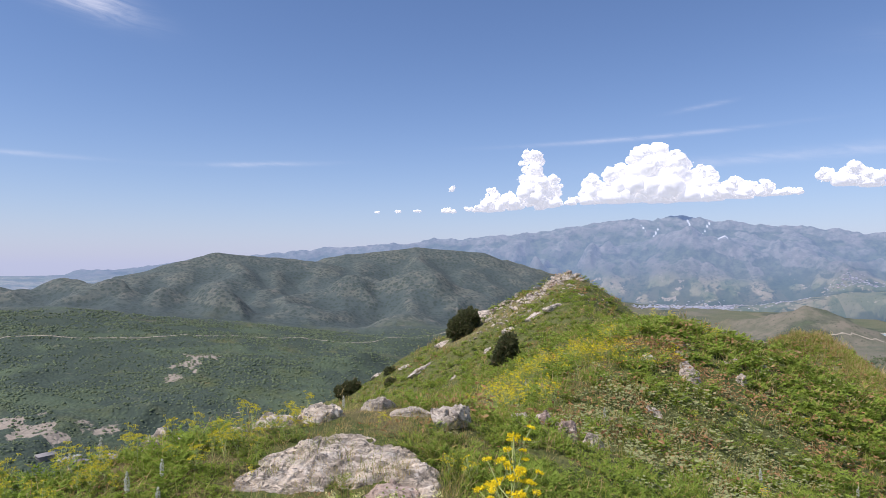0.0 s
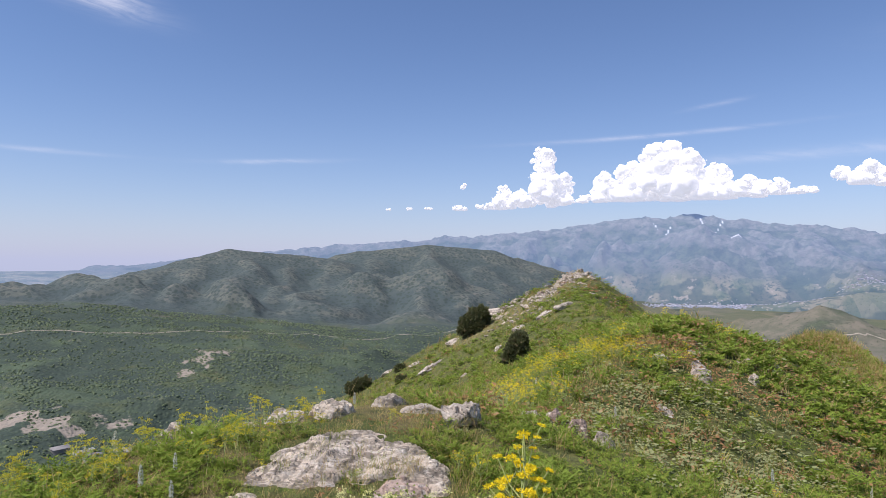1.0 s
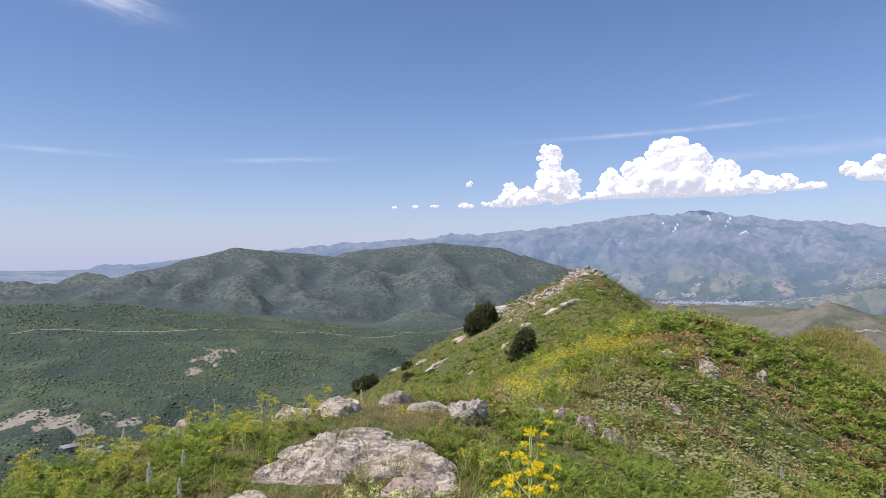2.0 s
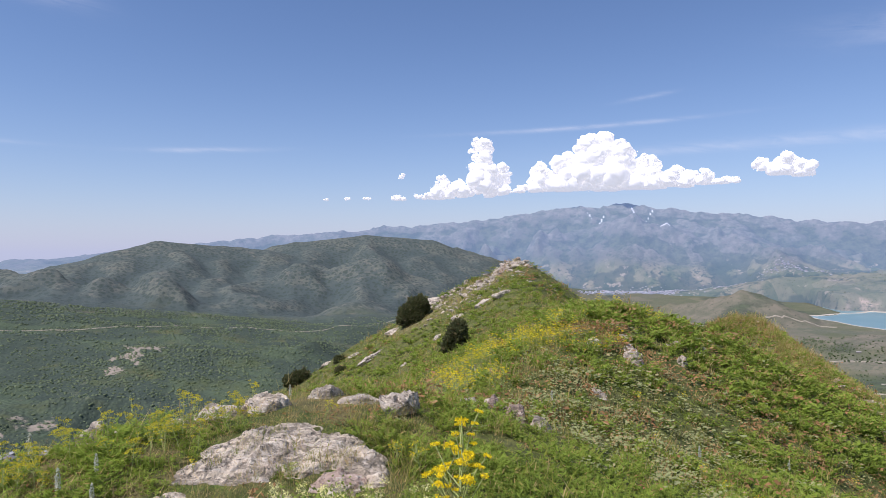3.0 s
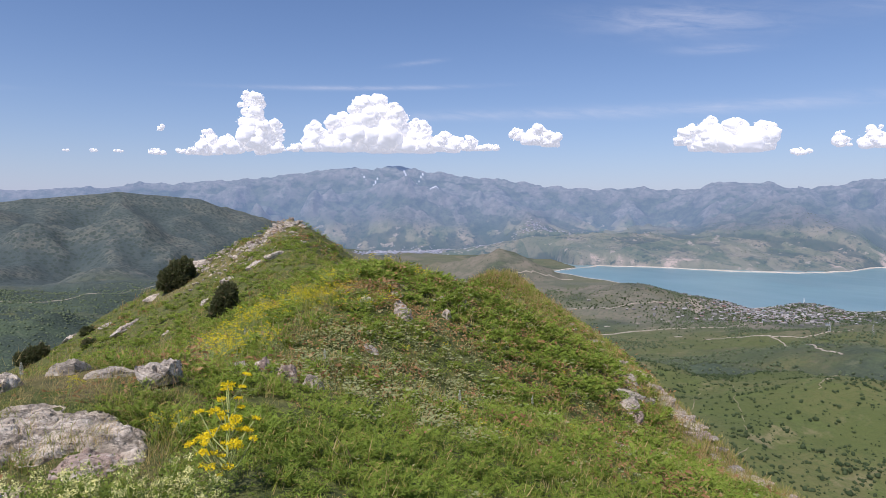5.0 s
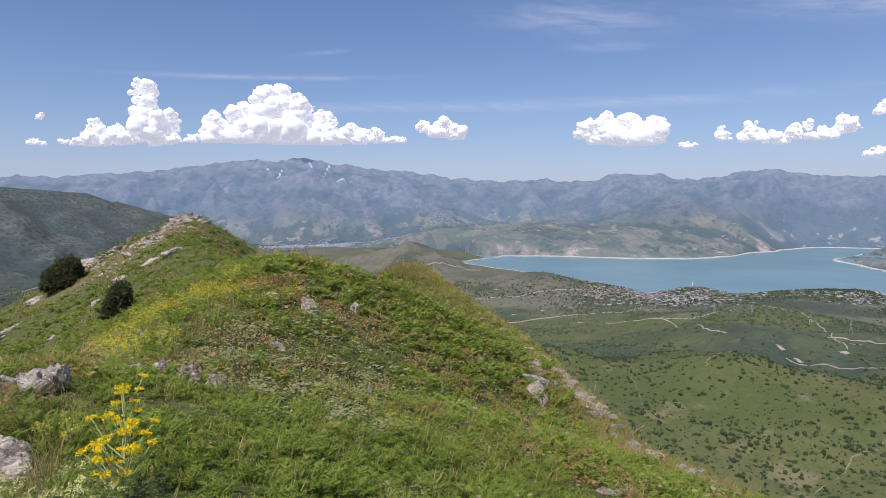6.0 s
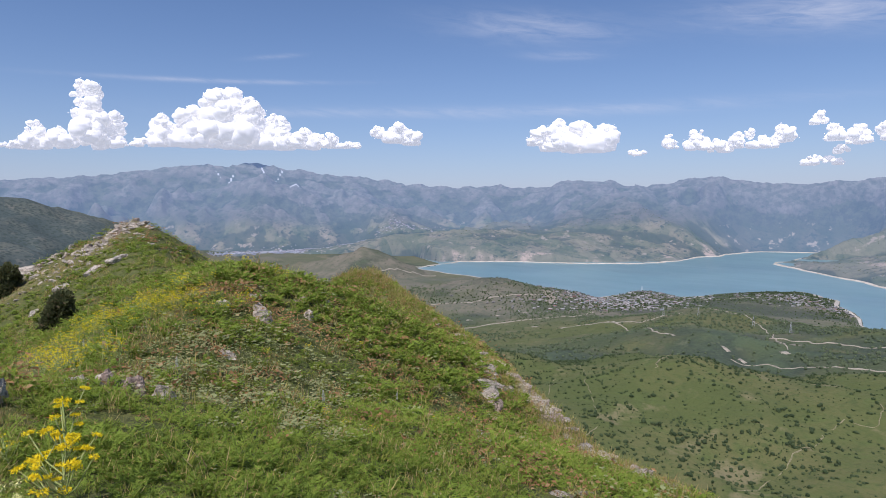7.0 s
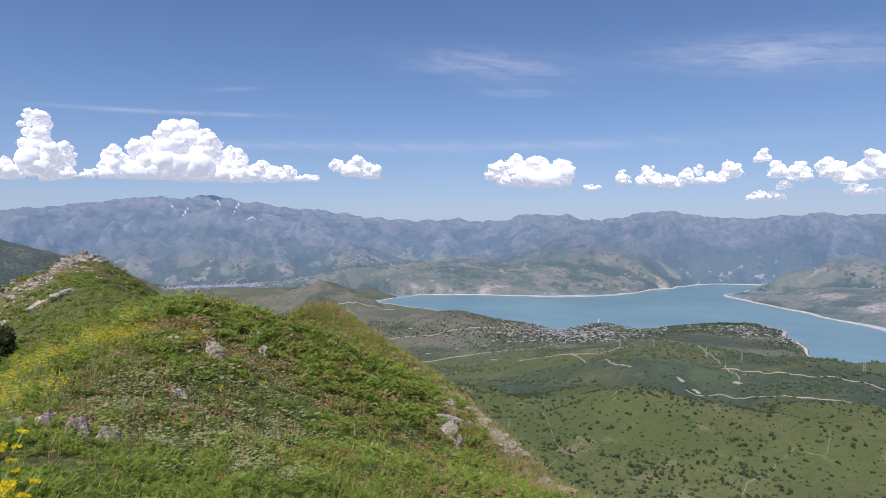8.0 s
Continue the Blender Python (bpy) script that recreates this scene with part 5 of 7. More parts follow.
def ledge(outline, top, seed, label, mat, beds=0.12, along=58.0, lean=(0, 0), cell=0.014, steep=0.10):
    """Bedrock that bulges out of the turf inside an outline: tilted beds, open cracks, rough skin."""
    q = [(x, y, 0) for x, y in outline]
    xs, ys = [p[0] for p in q], [p[1] for p in q]
    x = np.arange(min(xs) - 0.2, max(xs) + 0.2, cell)
    y = np.arange(min(ys) - 0.2, max(ys) + 0.2, cell)
    gx, gy = np.meshgrid(x, y)
    wob = fbm(gx, gy, 0.35, 5, seed, 0.6)
    s = inside(gx, gy, q) + 0.09 * wob
    cx, cy = sum(xs) / len(xs), sum(ys) / len(ys)
    ca, sa = math.cos(radians(along)), math.sin(radians(along))
    u, w = (gx - cx) * ca + (gy - cy) * sa, -(gx - cx) * sa + (gy - cy) * ca
    bulge = top * (0.78 * smooth(0.05, -steep, s) + 0.22 * smooth(0.0, -0.4, s)) * (1 + 0.45 * fbm(gx, gy, 0.9, 3, seed + 1))
    bulge = bulge * np.clip(1 + lean[0] * u + lean[1] * w, 0.25, 2.0)
    rng = np.random.default_rng(seed)
    reach = max(max(xs) - min(xs), max(ys) - min(ys)) / 2
    for _ in range(9):
        a, off, tilt = rng.uniform(0, 2 * math.pi), rng.uniform(0.75, 1.2), rng.uniform(0.15, 0.8)
        bulge = np.minimum(bulge, np.maximum(top * (off - tilt * ((gx - cx) * math.cos(a) + (gy - cy) * math.sin(a)) / reach), 0.25 * bulge))
    tier = bulge / 0.055 + 0.9 * fbm(u * 0.6, w * 1.6, 0.45, 4, seed + 9)
    cut = tier - np.floor(tier)
    bulge = bulge + 0.055 * (smooth(0.62, 0.95, cut) - cut) * 0.8 * smooth(0.0, -0.05, s)
    bed = (0.5 * bulge - w + 0.05 * fbm(u * 0.5, w * 2, 0.3, 4, seed + 2) + 0.12 * fbm(u, w, 0.9, 2, seed + 6)) / beds
    step = bed - np.floor(bed)
    deep = 0.5 + 0.5 * np.sin(np.floor(bed) * 2.4 + seed)
    steps = (smooth(0.0, 0.85, step) - smooth(0.88, 1.0, step) - 0.5) * beds * 0.17 * (0.3 + deep)
    thin = (0.4 * bulge - w + 0.03 * wob) / (beds * 0.27)
    steps = steps + (thin - np.floor(thin) - 0.5) * beds * 0.06 * smooth(-0.2, 0.3, fbm(u, w, 0.5, 3, seed + 8))
    crack = smooth(0.055, 0.0, np.abs(fbm(u * 0.7, w * 0.7, 0.42, 3, seed + 3))) * 0.7 + smooth(0.03, 0.0, np.abs(fbm(u, w * 2.5, 0.5, 3, seed + 4)))
    skin = 0.022 * fbm(gx, gy, 0.16, 5, seed + 5, 0.62)
    held = smooth(0.05, -0.06, s)
    z = hgt(gx.ravel(), gy.ravel()).reshape(gx.shape) + bulge + (steps - 0.042 * crack + skin) * held - 0.3 * smooth(0.0, 0.14, s)
    ny, nx = gx.shape
    i = np.arange(nx * ny).reshape(ny, nx)
    f = np.stack([i[:-1, :-1], i[:-1, 1:], i[1:, 1:], i[1:, :-1]], -1).reshape(-1, 4)
    f = f[(s.ravel()[f] < 0.13).all(1)]
    used = np.unique(f)
    back = np.zeros(nx * ny, int)
    back[used] = np.arange(len(used))
    m0 = pose(cx, cy, float(hgt(cx, cy)[0]))
    v = np.stack([gx.ravel() - cx, gy.ravel() - cy, z.ravel() - m0.translation.z], 1)[used]
    me = raw_mesh("rock_slab", v, back[f], mat)
    me.polygons.foreach_set("use_smooth", np.ones(len(me.polygons), bool))
    me.set_sharp_from_angle(angle=radians(40))
    ob = new("rock_slab", me)
    ob.matrix_basis = m0
    return tagged(ob, label, "rock")


OUTLINES = (
    ((-1.66, 4.95), (-1.64, 5.3), (-1.55, 5.62), (-1.36, 5.95), (-1.1, 6.2), (-0.86, 6.36), (-0.70, 6.32), (-0.72, 5.95), (-0.80, 5.5), (-0.92, 5.1), (-1.35, 4.98)),
    ((-0.95, 5.62), (-0.82, 6.0), (-0.5, 6.16), (-0.24, 6.04), (-0.06, 5.74), (-0.01, 5.42), (-0.02, 5.12), (-0.17, 5.10), (-0.29, 5.36), (-0.5, 5.42), (-0.80, 5.24)),
    ((-0.62, 5.02), (-0.58, 5.2), (-0.42, 5.27), (-0.25, 5.18), (-0.26, 4.98), (-0.45, 4.93)),
    ((-1.2, 4.62), (-1.05, 4.8), (-0.85, 4.95), (-0.72, 4.9), (-0.9, 4.7), (-1.1, 4.5)),
    ((-1.75, 4.55), (-1.7, 4.72), (-1.55, 4.78), (-1.45, 4.66), (-1.6, 4.5)))
LEDGES = [[(x, y, 0) for x, y in q] for q in OUTLINES]
ledge(OUTLINES[0], 0.15, 11, "large pale weathered limestone slab in dry grass", LIMESTONE, 0.13, 58, (0.75, 0.0))
ledge(OUTLINES[1], 0.15, 12, "cracked pale limestone block in grass", LIMESTONE, 0.12, 35, (0.0, 0.7))
ledge(OUTLINES[2], 0.13, 14, "pinkish limestone boulder beside a flowering shrub", PINKSTONE, 0.2, 10)
ledge(OUTLINES[3], 0.09, 15, "low worn pinkish limestone step", PINKSTONE, 0.12, 40)
ledge(OUTLINES[4], 0.08, 16, "low worn limestone ledge in dry grass", LIMESTONE, 0.12, 40)


def block(x, y, long, short, turn, top, seed, label, mat, lean=(0, 0)):
    """A smaller angular rock that sits in the turf."""
    rng = np.random.default_rng(seed)
    ca, sa = math.cos(radians(turn)), math.sin(radians(turn))
    ring = []
    for k in range(8):
        a, q = k * math.pi / 4 + rng.uniform(-0.3, 0.3), rng.uniform(0.8, 1.12)
        u, w = math.cos(a) * long * q, math.sin(a) * short * q
        ring.append((x + u * ca - w * sa, y + u * sa + w * ca))
    ob = ledge(ring, top * 0.9, seed, label, mat, 0.09, turn + 30, lean, 0.012, 0.03)
    ob.name = ob.data.name = "boulder"
    return ob


block(-1.33, 7.1, 0.26, 0.22, 15, 0.24, 17, "pale limestone boulder at the slope's edge", LIMESTONE, (0.6, 0))
block(-1.80, 6.95, 0.27, 0.19, 20, 0.17, 18, "flat pale limestone boulder at the slope's edge", LIMESTONE)
block(-2.16, 6.6, 0.10, 0.08, 20, 0.11, 28, "small pale limestone rock in dry grass", LIMESTONE)
block(-2.7, 6.15, 0.17, 0.14, 40, 0.24, 19, "small pale boulder in dry grass", DARKSTONE)
block(-0.82, 7.6, 0.17, 0.13, 0, 0.17, 20, "small grey boulder in grass", DARKSTONE)
block(-0.36, 7.3, 0.25, 0.14, 12, 0.12, 21, "flat grey boulder in grass", DARKSTONE)
rock("boulder", 0.08, 6.9, 0.30, 0.22, 0.21, 27, "grey boulder with a dark shaded face", DARKSTONE, 8, (6, 16), 0.45, face=(0.72, -0.62, -0.3, 0.42), level=5, grain=0.10, strata=0.12)
block(1.0, 7.75, 0.13, 0.12, 0, 0.34, 23, "grey limestone boulder among leaves", DARKSTONE)
block(1.25, 7.7, 0.16, 0.14, 40, 0.38, 24, "pale limestone boulder among leaves", PINKSTONE)
block(1.43, 7.5, 0.13, 0.11, 70, 0.30, 25, "pinkish limestone boulder among leaves", PINKSTONE)
block(1.74, 7.35, 0.15, 0.11, 10, 0.25, 26, "grey limestone boulder among leaves", DARKSTONE)
for x, y, long, top, k in ((4.75, 12.3, 0.24, 0.26, 30), (4.95, 12.75, 0.2, 0.22, 31), (4.2, 12.9, 0.16, 0.18, 32), (6.15, 13.0, 0.18, 0.24, 33), (3.3, 10.1, 0.14, 0.16, 34), (7.3, 8.35, 0.2, 0.24, 35), (7.6, 8.0, 0.15, 0.2, 36)):
    block(x, y, long, long * 0.7, 40 * k, top, k, "grey limestone rock half hidden by plants", DARKSTONE)
for i, (x, y, sx, sy, sz, turn, lab) in enumerate((
        (6.55, 37.0, 0.75, 0.45, 0.3, 0, "pale flat boulder on a grassy knoll"), (5.6, 38.1, 0.85, 0.5, 0.35, 40, "pale boulder on a grassy knoll"), (4.1, 38.4, 1.0, 0.45, 0.3, 30, "pale limestone outcrop on a grassy knoll"),
        (3.0, 45.6, 0.8, 0.6, 0.7, 20, "pale outcrop beside a juniper"), (-1.2, 40.4, 1.9, 0.35, 0.22, 40, "long pale rock strip in the turf"), (0.1, 44.6, 1.5, 0.4, 0.3, 40, "long pale rock strip in the turf"),
        (-2.6, 44.5, 0.7, 0.3, 0.2, 30, "small pale rock in the turf"), (-4.8, 47, 0.8, 0.4, 0.3, 30, "small pale rock in the turf"), (2.6, 36, 0.5, 0.3, 0.2, 60, "small pale rock in the turf"), (0.6, 34, 0.6, 0.25, 0.15, 50, "small pale rock in the turf"))):
    rock("outcrop", x, y, sx * 0.8, sy * 0.8, sz * 0.9, 40 + i, lab, DARKSTONE, turn, (0, -15), 0.1, level=4, strata=0.1, grain=0.1)


def crags():
    """Broken rock along the knoll's crest and the spur's edge."""
    rng = np.random.default_rng(411)
    base = []
    for k in range(5):
        p, f = rock_mesh(60 + k, 1, 0.6 + 0.1 * k, 0.6, cuts=14, level=3, grain=0.12, strata=0.25)
        me = raw_mesh("crag_rock", p, f, (LIMESTONE, DARKSTONE, LIMESTONE, PINKSTONE, DARKSTONE)[k])
        me.polygons.foreach_set("use_smooth", np.ones(len(me.polygons), bool))
        me.set_sharp_from_angle(angle=radians(35))
        base.append(me)
    spots = []
    for (x0, y0, x1, y1, n, s0, s1, wide) in ((4.9, 42.4, 9.4, 45.6, 80, 0.08, 0.34, 0.8), (2.6, 44.6, 5.4, 45.6, 60, 0.08, 0.32, 0.6), (5.6, 43.2, 9.0, 45.6, 60, 0.10, 0.36, 0.35), (2.6, 41.0, 6.4, 43.0, 40, 0.07, 0.24, 1.1), (8.8, 44.6, 9.5, 45.9, 14, 0.10, 0.30, 0.3), (4.0, 39.0, 8.5, 42.0, 45, 0.06, 0.2, 1.4), (8.5, 41.5, 11.0, 43.5, 24, 0.06, 0.2, 0.9)):
        for _ in range(n):
            u = rng.random()
            spots.append((x0 + u * (x1 - x0) + rng.normal(0, wide * 0.5), y0 + u * (y1 - y0) + rng.normal(0, wide), rng.uniform(s0, s1), 35))
    for (x0, y0, _), (x1, y1, _), n in zip(SPUR[1:12], SPUR[2:13], (4, 3, 2, 3, 14, 44, 34, 14, 5, 10, 22)):
        for _ in range(n):
            u = rng.random()
            spots.append((x0 + u * (x1 - x0) + rng.normal(0.1, 0.24), y0 + u * (y1 - y0) + rng.normal(0, 0.28), rng.uniform(0.08, 0.36), -45))
    for x0, y0, x1, y1, n in ((14.4, 17.7, 11.4, 13.8, 10), (12.2, 14.1, 11.2, 12.4, 20), (11.4, 13.8, 11.2, 13.2, 10)):
        for _ in range(n):
            u = rng.random()
            spots.append((x0 + u * (x1 - x0) + rng.normal(0, 0.18), y0 + u * (y1 - y0) + rng.normal(0, 0.18), rng.uniform(0.1, 0.34), -40))
    for x, y, s in ((6.6, 7.4, 0.24), (6.8, 7.7, 0.2), (5.5, 4.95, 0.16), (6.1, 5.1, 0.16), (10.1, 11.5, 0.45), (10.5, 12.2, 0.35), (9.7, 10.9, 0.3), (6.7, 6.9, 0.22), (7.0, 6.7, 0.2), (11.6, 13.4, 0.4), (12.6, 15.0, 0.4), (6.4, 14.2, 0.22), (5.2, 13.8, 0.2), (7.2, 14.6, 0.25), (5.6, 14.6, 0.22)):
        spots.append((x, y, s, 0))
    spots.sort(key=lambda q: math.hypot(q[0], q[1]) / q[2])
    many_v, many_f, count = [], [], 0
    for i, (x, y, s, turn) in enumerate(spots):
        m = pose(x, y, float(hgt(x, y)[0]) - 0.05 * s, rng.normal(0, 14), rng.normal(0, 14), turn + rng.normal(0, 30)) @ Matrix.Diagonal((s * rng.uniform(0.7, 1.4), s, s * rng.uniform(0.6, 1.1), 1))
        k = int(rng.integers(5))
        if i < 290:
            ob = new("crag_rock", base[k])
            ob.matrix_basis = m
            tagged(ob, "jagged pale limestone rock of a broken crest", "rock", "rocks of the crest")
        else:
            p, f = rock_mesh(60 + k, 1, 0.6 + 0.1 * k, 0.6, cuts=14, level=2, grain=0.12, strata=0.25)
            a = np.array(m)
            many_v.append(p @ a[:3, :3].T + a[:3, 3]), many_f.append(f + count)
            count += len(p)
    me = raw_mesh("small_crest_rocks", np.concatenate(many_v), np.concatenate(many_f), DARKSTONE)
    tagged(new("small_crest_rocks", me), "small broken grey rocks in the turf of a crest", "rocks", kind="stuff")


crags()


# ---- junipers ----
def juniper(x, y, lobes, seed, label, tall, size=1.0):
    rng = np.random.default_rng(seed)
    lobes, tall = [tuple(v * size for v in q) for q in lobes], tall * size
    e = empty("juniper", pose(x, y, float(hgt(x, y)[0]) - 0.05), label, "tree", "junipers on the knoll")
    bm = bmesh.new()
    bar(bm, (0, 0, -0.2), (0.05, 0, tall * 0.45), 0.11 * tall / 2, 7, 0.06)
    for lx, ly, lz, lr in lobes:
        bar(bm, (0.02, 0, tall * 0.2), (lx * 0.8, ly * 0.8, lz), 0.05, 5, 0.02)
    part("trunk", bm, BARK, e)
    tris, tone = [], []
    for lx, ly, lz, lr in lobes:
        n = int(2600 * lr * lr / 0.5)
        d = rng.normal(0, 1, (n, 3))
        d /= np.linalg.norm(d, axis=1)[:, None]
        rad = lr * rng.uniform(0.55, 1.0, n) ** 0.6 * (1 + 0.18 * np.sin(d[:, 0] * 7 + lx * 9) * np.sin(d[:, 2] * 6 + ly * 5) + rng.normal(0, 0.05, n))
        c = d * rad[:, None] * np.array([1, 1, 1.1]) + np.array([lx, ly, lz])
        o = d * 0.6 + rng.normal(0, 0.5, (n, 3)) + np.array([0, 0, 0.5])
        o /= np.linalg.norm(o, axis=1)[:, None]
        side = np.cross(o, rng.normal(0, 1, (n, 3)))
        side /= np.linalg.norm(side, axis=1)[:, None]
        ln = rng.uniform(0.08, 0.2, n)[:, None]
        tris.append(np.stack([c - side * ln * 0.35, c + side * ln * 0.35, c + o * ln], 1))
        # top light painted into the tone: needles darker on each lobe's underside
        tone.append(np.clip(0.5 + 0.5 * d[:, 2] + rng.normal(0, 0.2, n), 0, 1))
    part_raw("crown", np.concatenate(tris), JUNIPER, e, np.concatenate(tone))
    return e


juniper(1.35, 43.6, ((-0.45, 0, 0.75, 0.78), (0.1, 0.1, 1.3, 0.85), (0.7, 0, 1.75, 0.72), (0.35, -0.2, 0.7, 0.7), (-0.85, 0.1, 0.35, 0.5), (1.0, 0.1, 1.35, 0.5)), 501, "dark green spreading juniper on a rocky knoll", 2.4, 0.80)
juniper(2.85, 29.2, ((0.0, 0, 0.55, 0.52), (0.15, 0, 1.05, 0.5), (0.28, 0, 1.4, 0.35), (-0.35, 0, 0.3, 0.36), (0.42, 0.1, 0.6, 0.4), (-0.1, 0, 0.85, 0.42)), 502, "dark green upright juniper on a grassy slope", 1.7, 0.86)
juniper(-7.0, 46.6, ((0, 0, 0.4, 0.6), (0.5, 0, 0.6, 0.55), (-0.5, 0, 0.3, 0.45)), 503, "low dark juniper on a steep grassy slope", 1.0)
juniper(-3.5, 41.6, ((0, 0, 0.2, 0.3), (0.3, 0, 0.2, 0.25)), 504, "tiny dark juniper in the turf", 0.5)
juniper(-3.9, 45.5, ((0, 0, 0.2, 0.3), (0.25, 0, 0.25, 0.25)), 505, "tiny dark juniper in the turf", 0.5)


# ---- plants of the ridge ----
def feather(rng, fronds, seg, wide=0.011, long=0.06, jitter=0.3):
    """A soft clump of finely cut leaves, radius about 0.5: arching plumes with leaflets all round."""
    tris = []
    for k in range(fronds):
        a, lift, ln = (k + rng.uniform(-0.4, 0.4)) * 2.4, rng.uniform(0.25, 1.35), rng.uniform(0.6, 1.05)
        u = np.linspace(0.22, 1, seg)
        out, up = 0.55 * ln * u * math.cos(lift * 0.85), ln * (0.80 * lift * u - 0.42 * u * u * lift)
        ca, sa = math.cos(a), math.sin(a)
        p = np.stack([out * ca, out * sa, up], 1) + rng.normal(0, 0.014, (seg, 3))
        for s in (-1, 1):
            ll = (long * (1.15 - 0.8 * np.abs(u - 0.5)))[:, None]
            d = np.stack([-sa * s * 0.75 + ca * 0.55 + 0 * u, ca * s * 0.75 + sa * 0.55 + 0 * u, 0.35 + 0 * u], 1) + rng.normal(0, jitter, (seg, 3))
            w = np.cross(d, np.array([0.0, 0.0, 1.0]) + rng.normal(0, 0.45, (seg, 3)))
            w *= wide / (np.linalg.norm(w, axis=1)[:, None] + 1e-6)
            tris.append(np.stack([p - w, p + w, p + d * ll], 1))
    return np.concatenate(tris)


def rosette(rng, leaves, size=0.26, rise=0.3):
    """Broad leaves at all angles; each leaf two halves folded along the middle."""
    tris = []
    for _ in range(leaves):
        a, r0 = rng.uniform(0, 2 * math.pi), rng.uniform(0.0, 0.42)
        c = np.array([math.cos(a) * r0, math.sin(a) * r0, rng.uniform(0.12, 0.12 + rise)])
        d = np.array([math.cos(a), math.sin(a), rng.uniform(-0.35, 0.6)])
        d /= np.linalg.norm(d)
        s = np.cross(d, [0, 0, 1.0]) + rng.normal(0, 0.25, 3)
        s /= np.linalg.norm(s)
        n = np.cross(s, d) * rng.uniform(0.1, 0.4)
        ln, w = size * rng.uniform(0.7, 1.3), size * rng.uniform(0.35, 0.6)
        tip, mid = c + d * ln, c + d * ln * 0.45
        tris += [np.stack([c, mid + s * w + n * w, tip]), np.stack([c, tip, mid - s * w + n * w])]
        tris += [np.stack([tip, mid + s * w + n * w, mid + s * w * 0.7 + d * ln * 0.45]), np.stack([tip, mid - s * w * 0.7 + d * ln * 0.45, mid - s * w + n * w])]
    return np.array(tris)


def litter(rng, leaves, size):
    """Curled dead leaves lying in the turf, low and loose."""
    tris = []
    for _ in range(leaves):
        c = np.array([*rng.normal(0, 0.28, 2), rng.uniform(0.08, 0.34)])
        d, s = rng.normal(0, 1, 3) * (1, 1, 0.45), rng.normal(0, 1, 3) * (1, 1, 0.6)
        d, s = d / np.linalg.norm(d) * size * rng.uniform(0.6, 1.3), s / np.linalg.norm(s) * size * rng.uniform(0.35, 0.7)
        tris += [np.stack([c - d, c + s, c + d]), np.stack([c - d, c + d, c - s + np.array([0, 0, size * 0.4])])]
    return np.array(tris)


def tuft(rng, blades, spread=0.35, width=0.009, lean_=0.5):
    """Grass: bent blades of two pieces."""
    tris = []
    for _ in range(blades):
        a, b = rng.uniform(0, 2 * math.pi), rng.uniform(0, 2 * math.pi)
        p = np.array([math.cos(a), math.sin(a), 0]) * spread * math.sqrt(rng.random())
        lean = np.array([math.cos(b), math.sin(b), 0]) * rng.uniform(0.05, lean_)
        h = rng.uniform(0.4, 1.0)
        m, t = p + lean * 0.35 * h + np.array([0, 0, h * 0.6]), p + lean * h + np.array([0, 0, h])
        w = np.array([-math.sin(b + 1), math.cos(b + 1), 0]) * width
        tris += [np.stack([p - w, p + w, m]), np.stack([m - w * 0.8, m + w * 0.8, t])]
    return np.array(tris)


def strew(name, protos, x, y, size, mat, label, category, seed, sink=0.04, squash=1.0):
    """Sows clumps over the ground as one mesh."""
    if len(x) == 0:
        return None
    rng = np.random.default_rng(seed)
    z = hgt(x, y) - sink
    which = rng.integers(0, len(protos), len(x))
    out, tone = [], []
    patch = np.clip(0.45 + 0.75 * fbm(x, y, 1.1, 3, seed), 0, 1)
    for k, proto in enumerate(protos):
        i = np.where(which == k)[0]
        if len(i) == 0:
            continue
        a = rng.uniform(0, 2 * math.pi, len(i))
        ca, sa = np.cos(a)[:, None, None], np.sin(a)[:, None, None]
        s = (size[i] * rng.uniform(0.8, 1.25, len(i)))[:, None, None]
        px, py, pz = proto[None, :, :, 0], proto[None, :, :, 1], proto[None, :, :, 2] * squash
        v = np.stack([(px * ca - py * sa) * s + x[i][:, None, None], (px * sa + py * ca) * s + y[i][:, None, None], pz * s + z[i][:, None, None]], -1)
        out.append(v.reshape(-1, 3, 3))
        # shade painted into the tone: dark low in a clump, light at its tips
        tip_light = proto[:, :, 2].max(1)
        tip_light = 1.0 * (tip_light - tip_light.mean()) / (np.ptp(tip_light) + 1e-6)
        tone.append(np.clip(0.55 * patch[i][:, None] + 0.5 * rng.random((len(i), 1)) + tip_light[None] - 0.03, 0, 1).ravel())
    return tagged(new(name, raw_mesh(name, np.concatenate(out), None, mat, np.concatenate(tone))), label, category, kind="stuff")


def umbel(rng, c, up, rad, n, lump=0.5):
    """A flat-topped flower head of many tiny petals."""
    up = np.array(up, float)
    up /= np.linalg.norm(up)
    s = np.cross(up, [0.3, 0.9, 0.1])
    s /= np.linalg.norm(s)
    t = np.cross(up, s)
    a, q = rng.uniform(0, 2 * math.pi, n), np.sqrt(rng.random(n)) * rad
    p = np.array(c) + s * (np.cos(a) * q)[:, None] + t * (np.sin(a) * q)[:, None] + up * ((rng.random(n) - 0.3) * rad * lump)[:, None]
    d1, d2 = rng.normal(0, 1, (n, 3)), rng.normal(0, 1, (n, 3))
    w = rad * 0.2
    return np.stack([p + d1 * w * 0.6, p + d2 * w * 0.6, p - (d1 + d2) * w * 0.5], 1)


def near_line(x, y, pts):
    return to_line(x, y, [(*p, 0) for p in pts])[0]


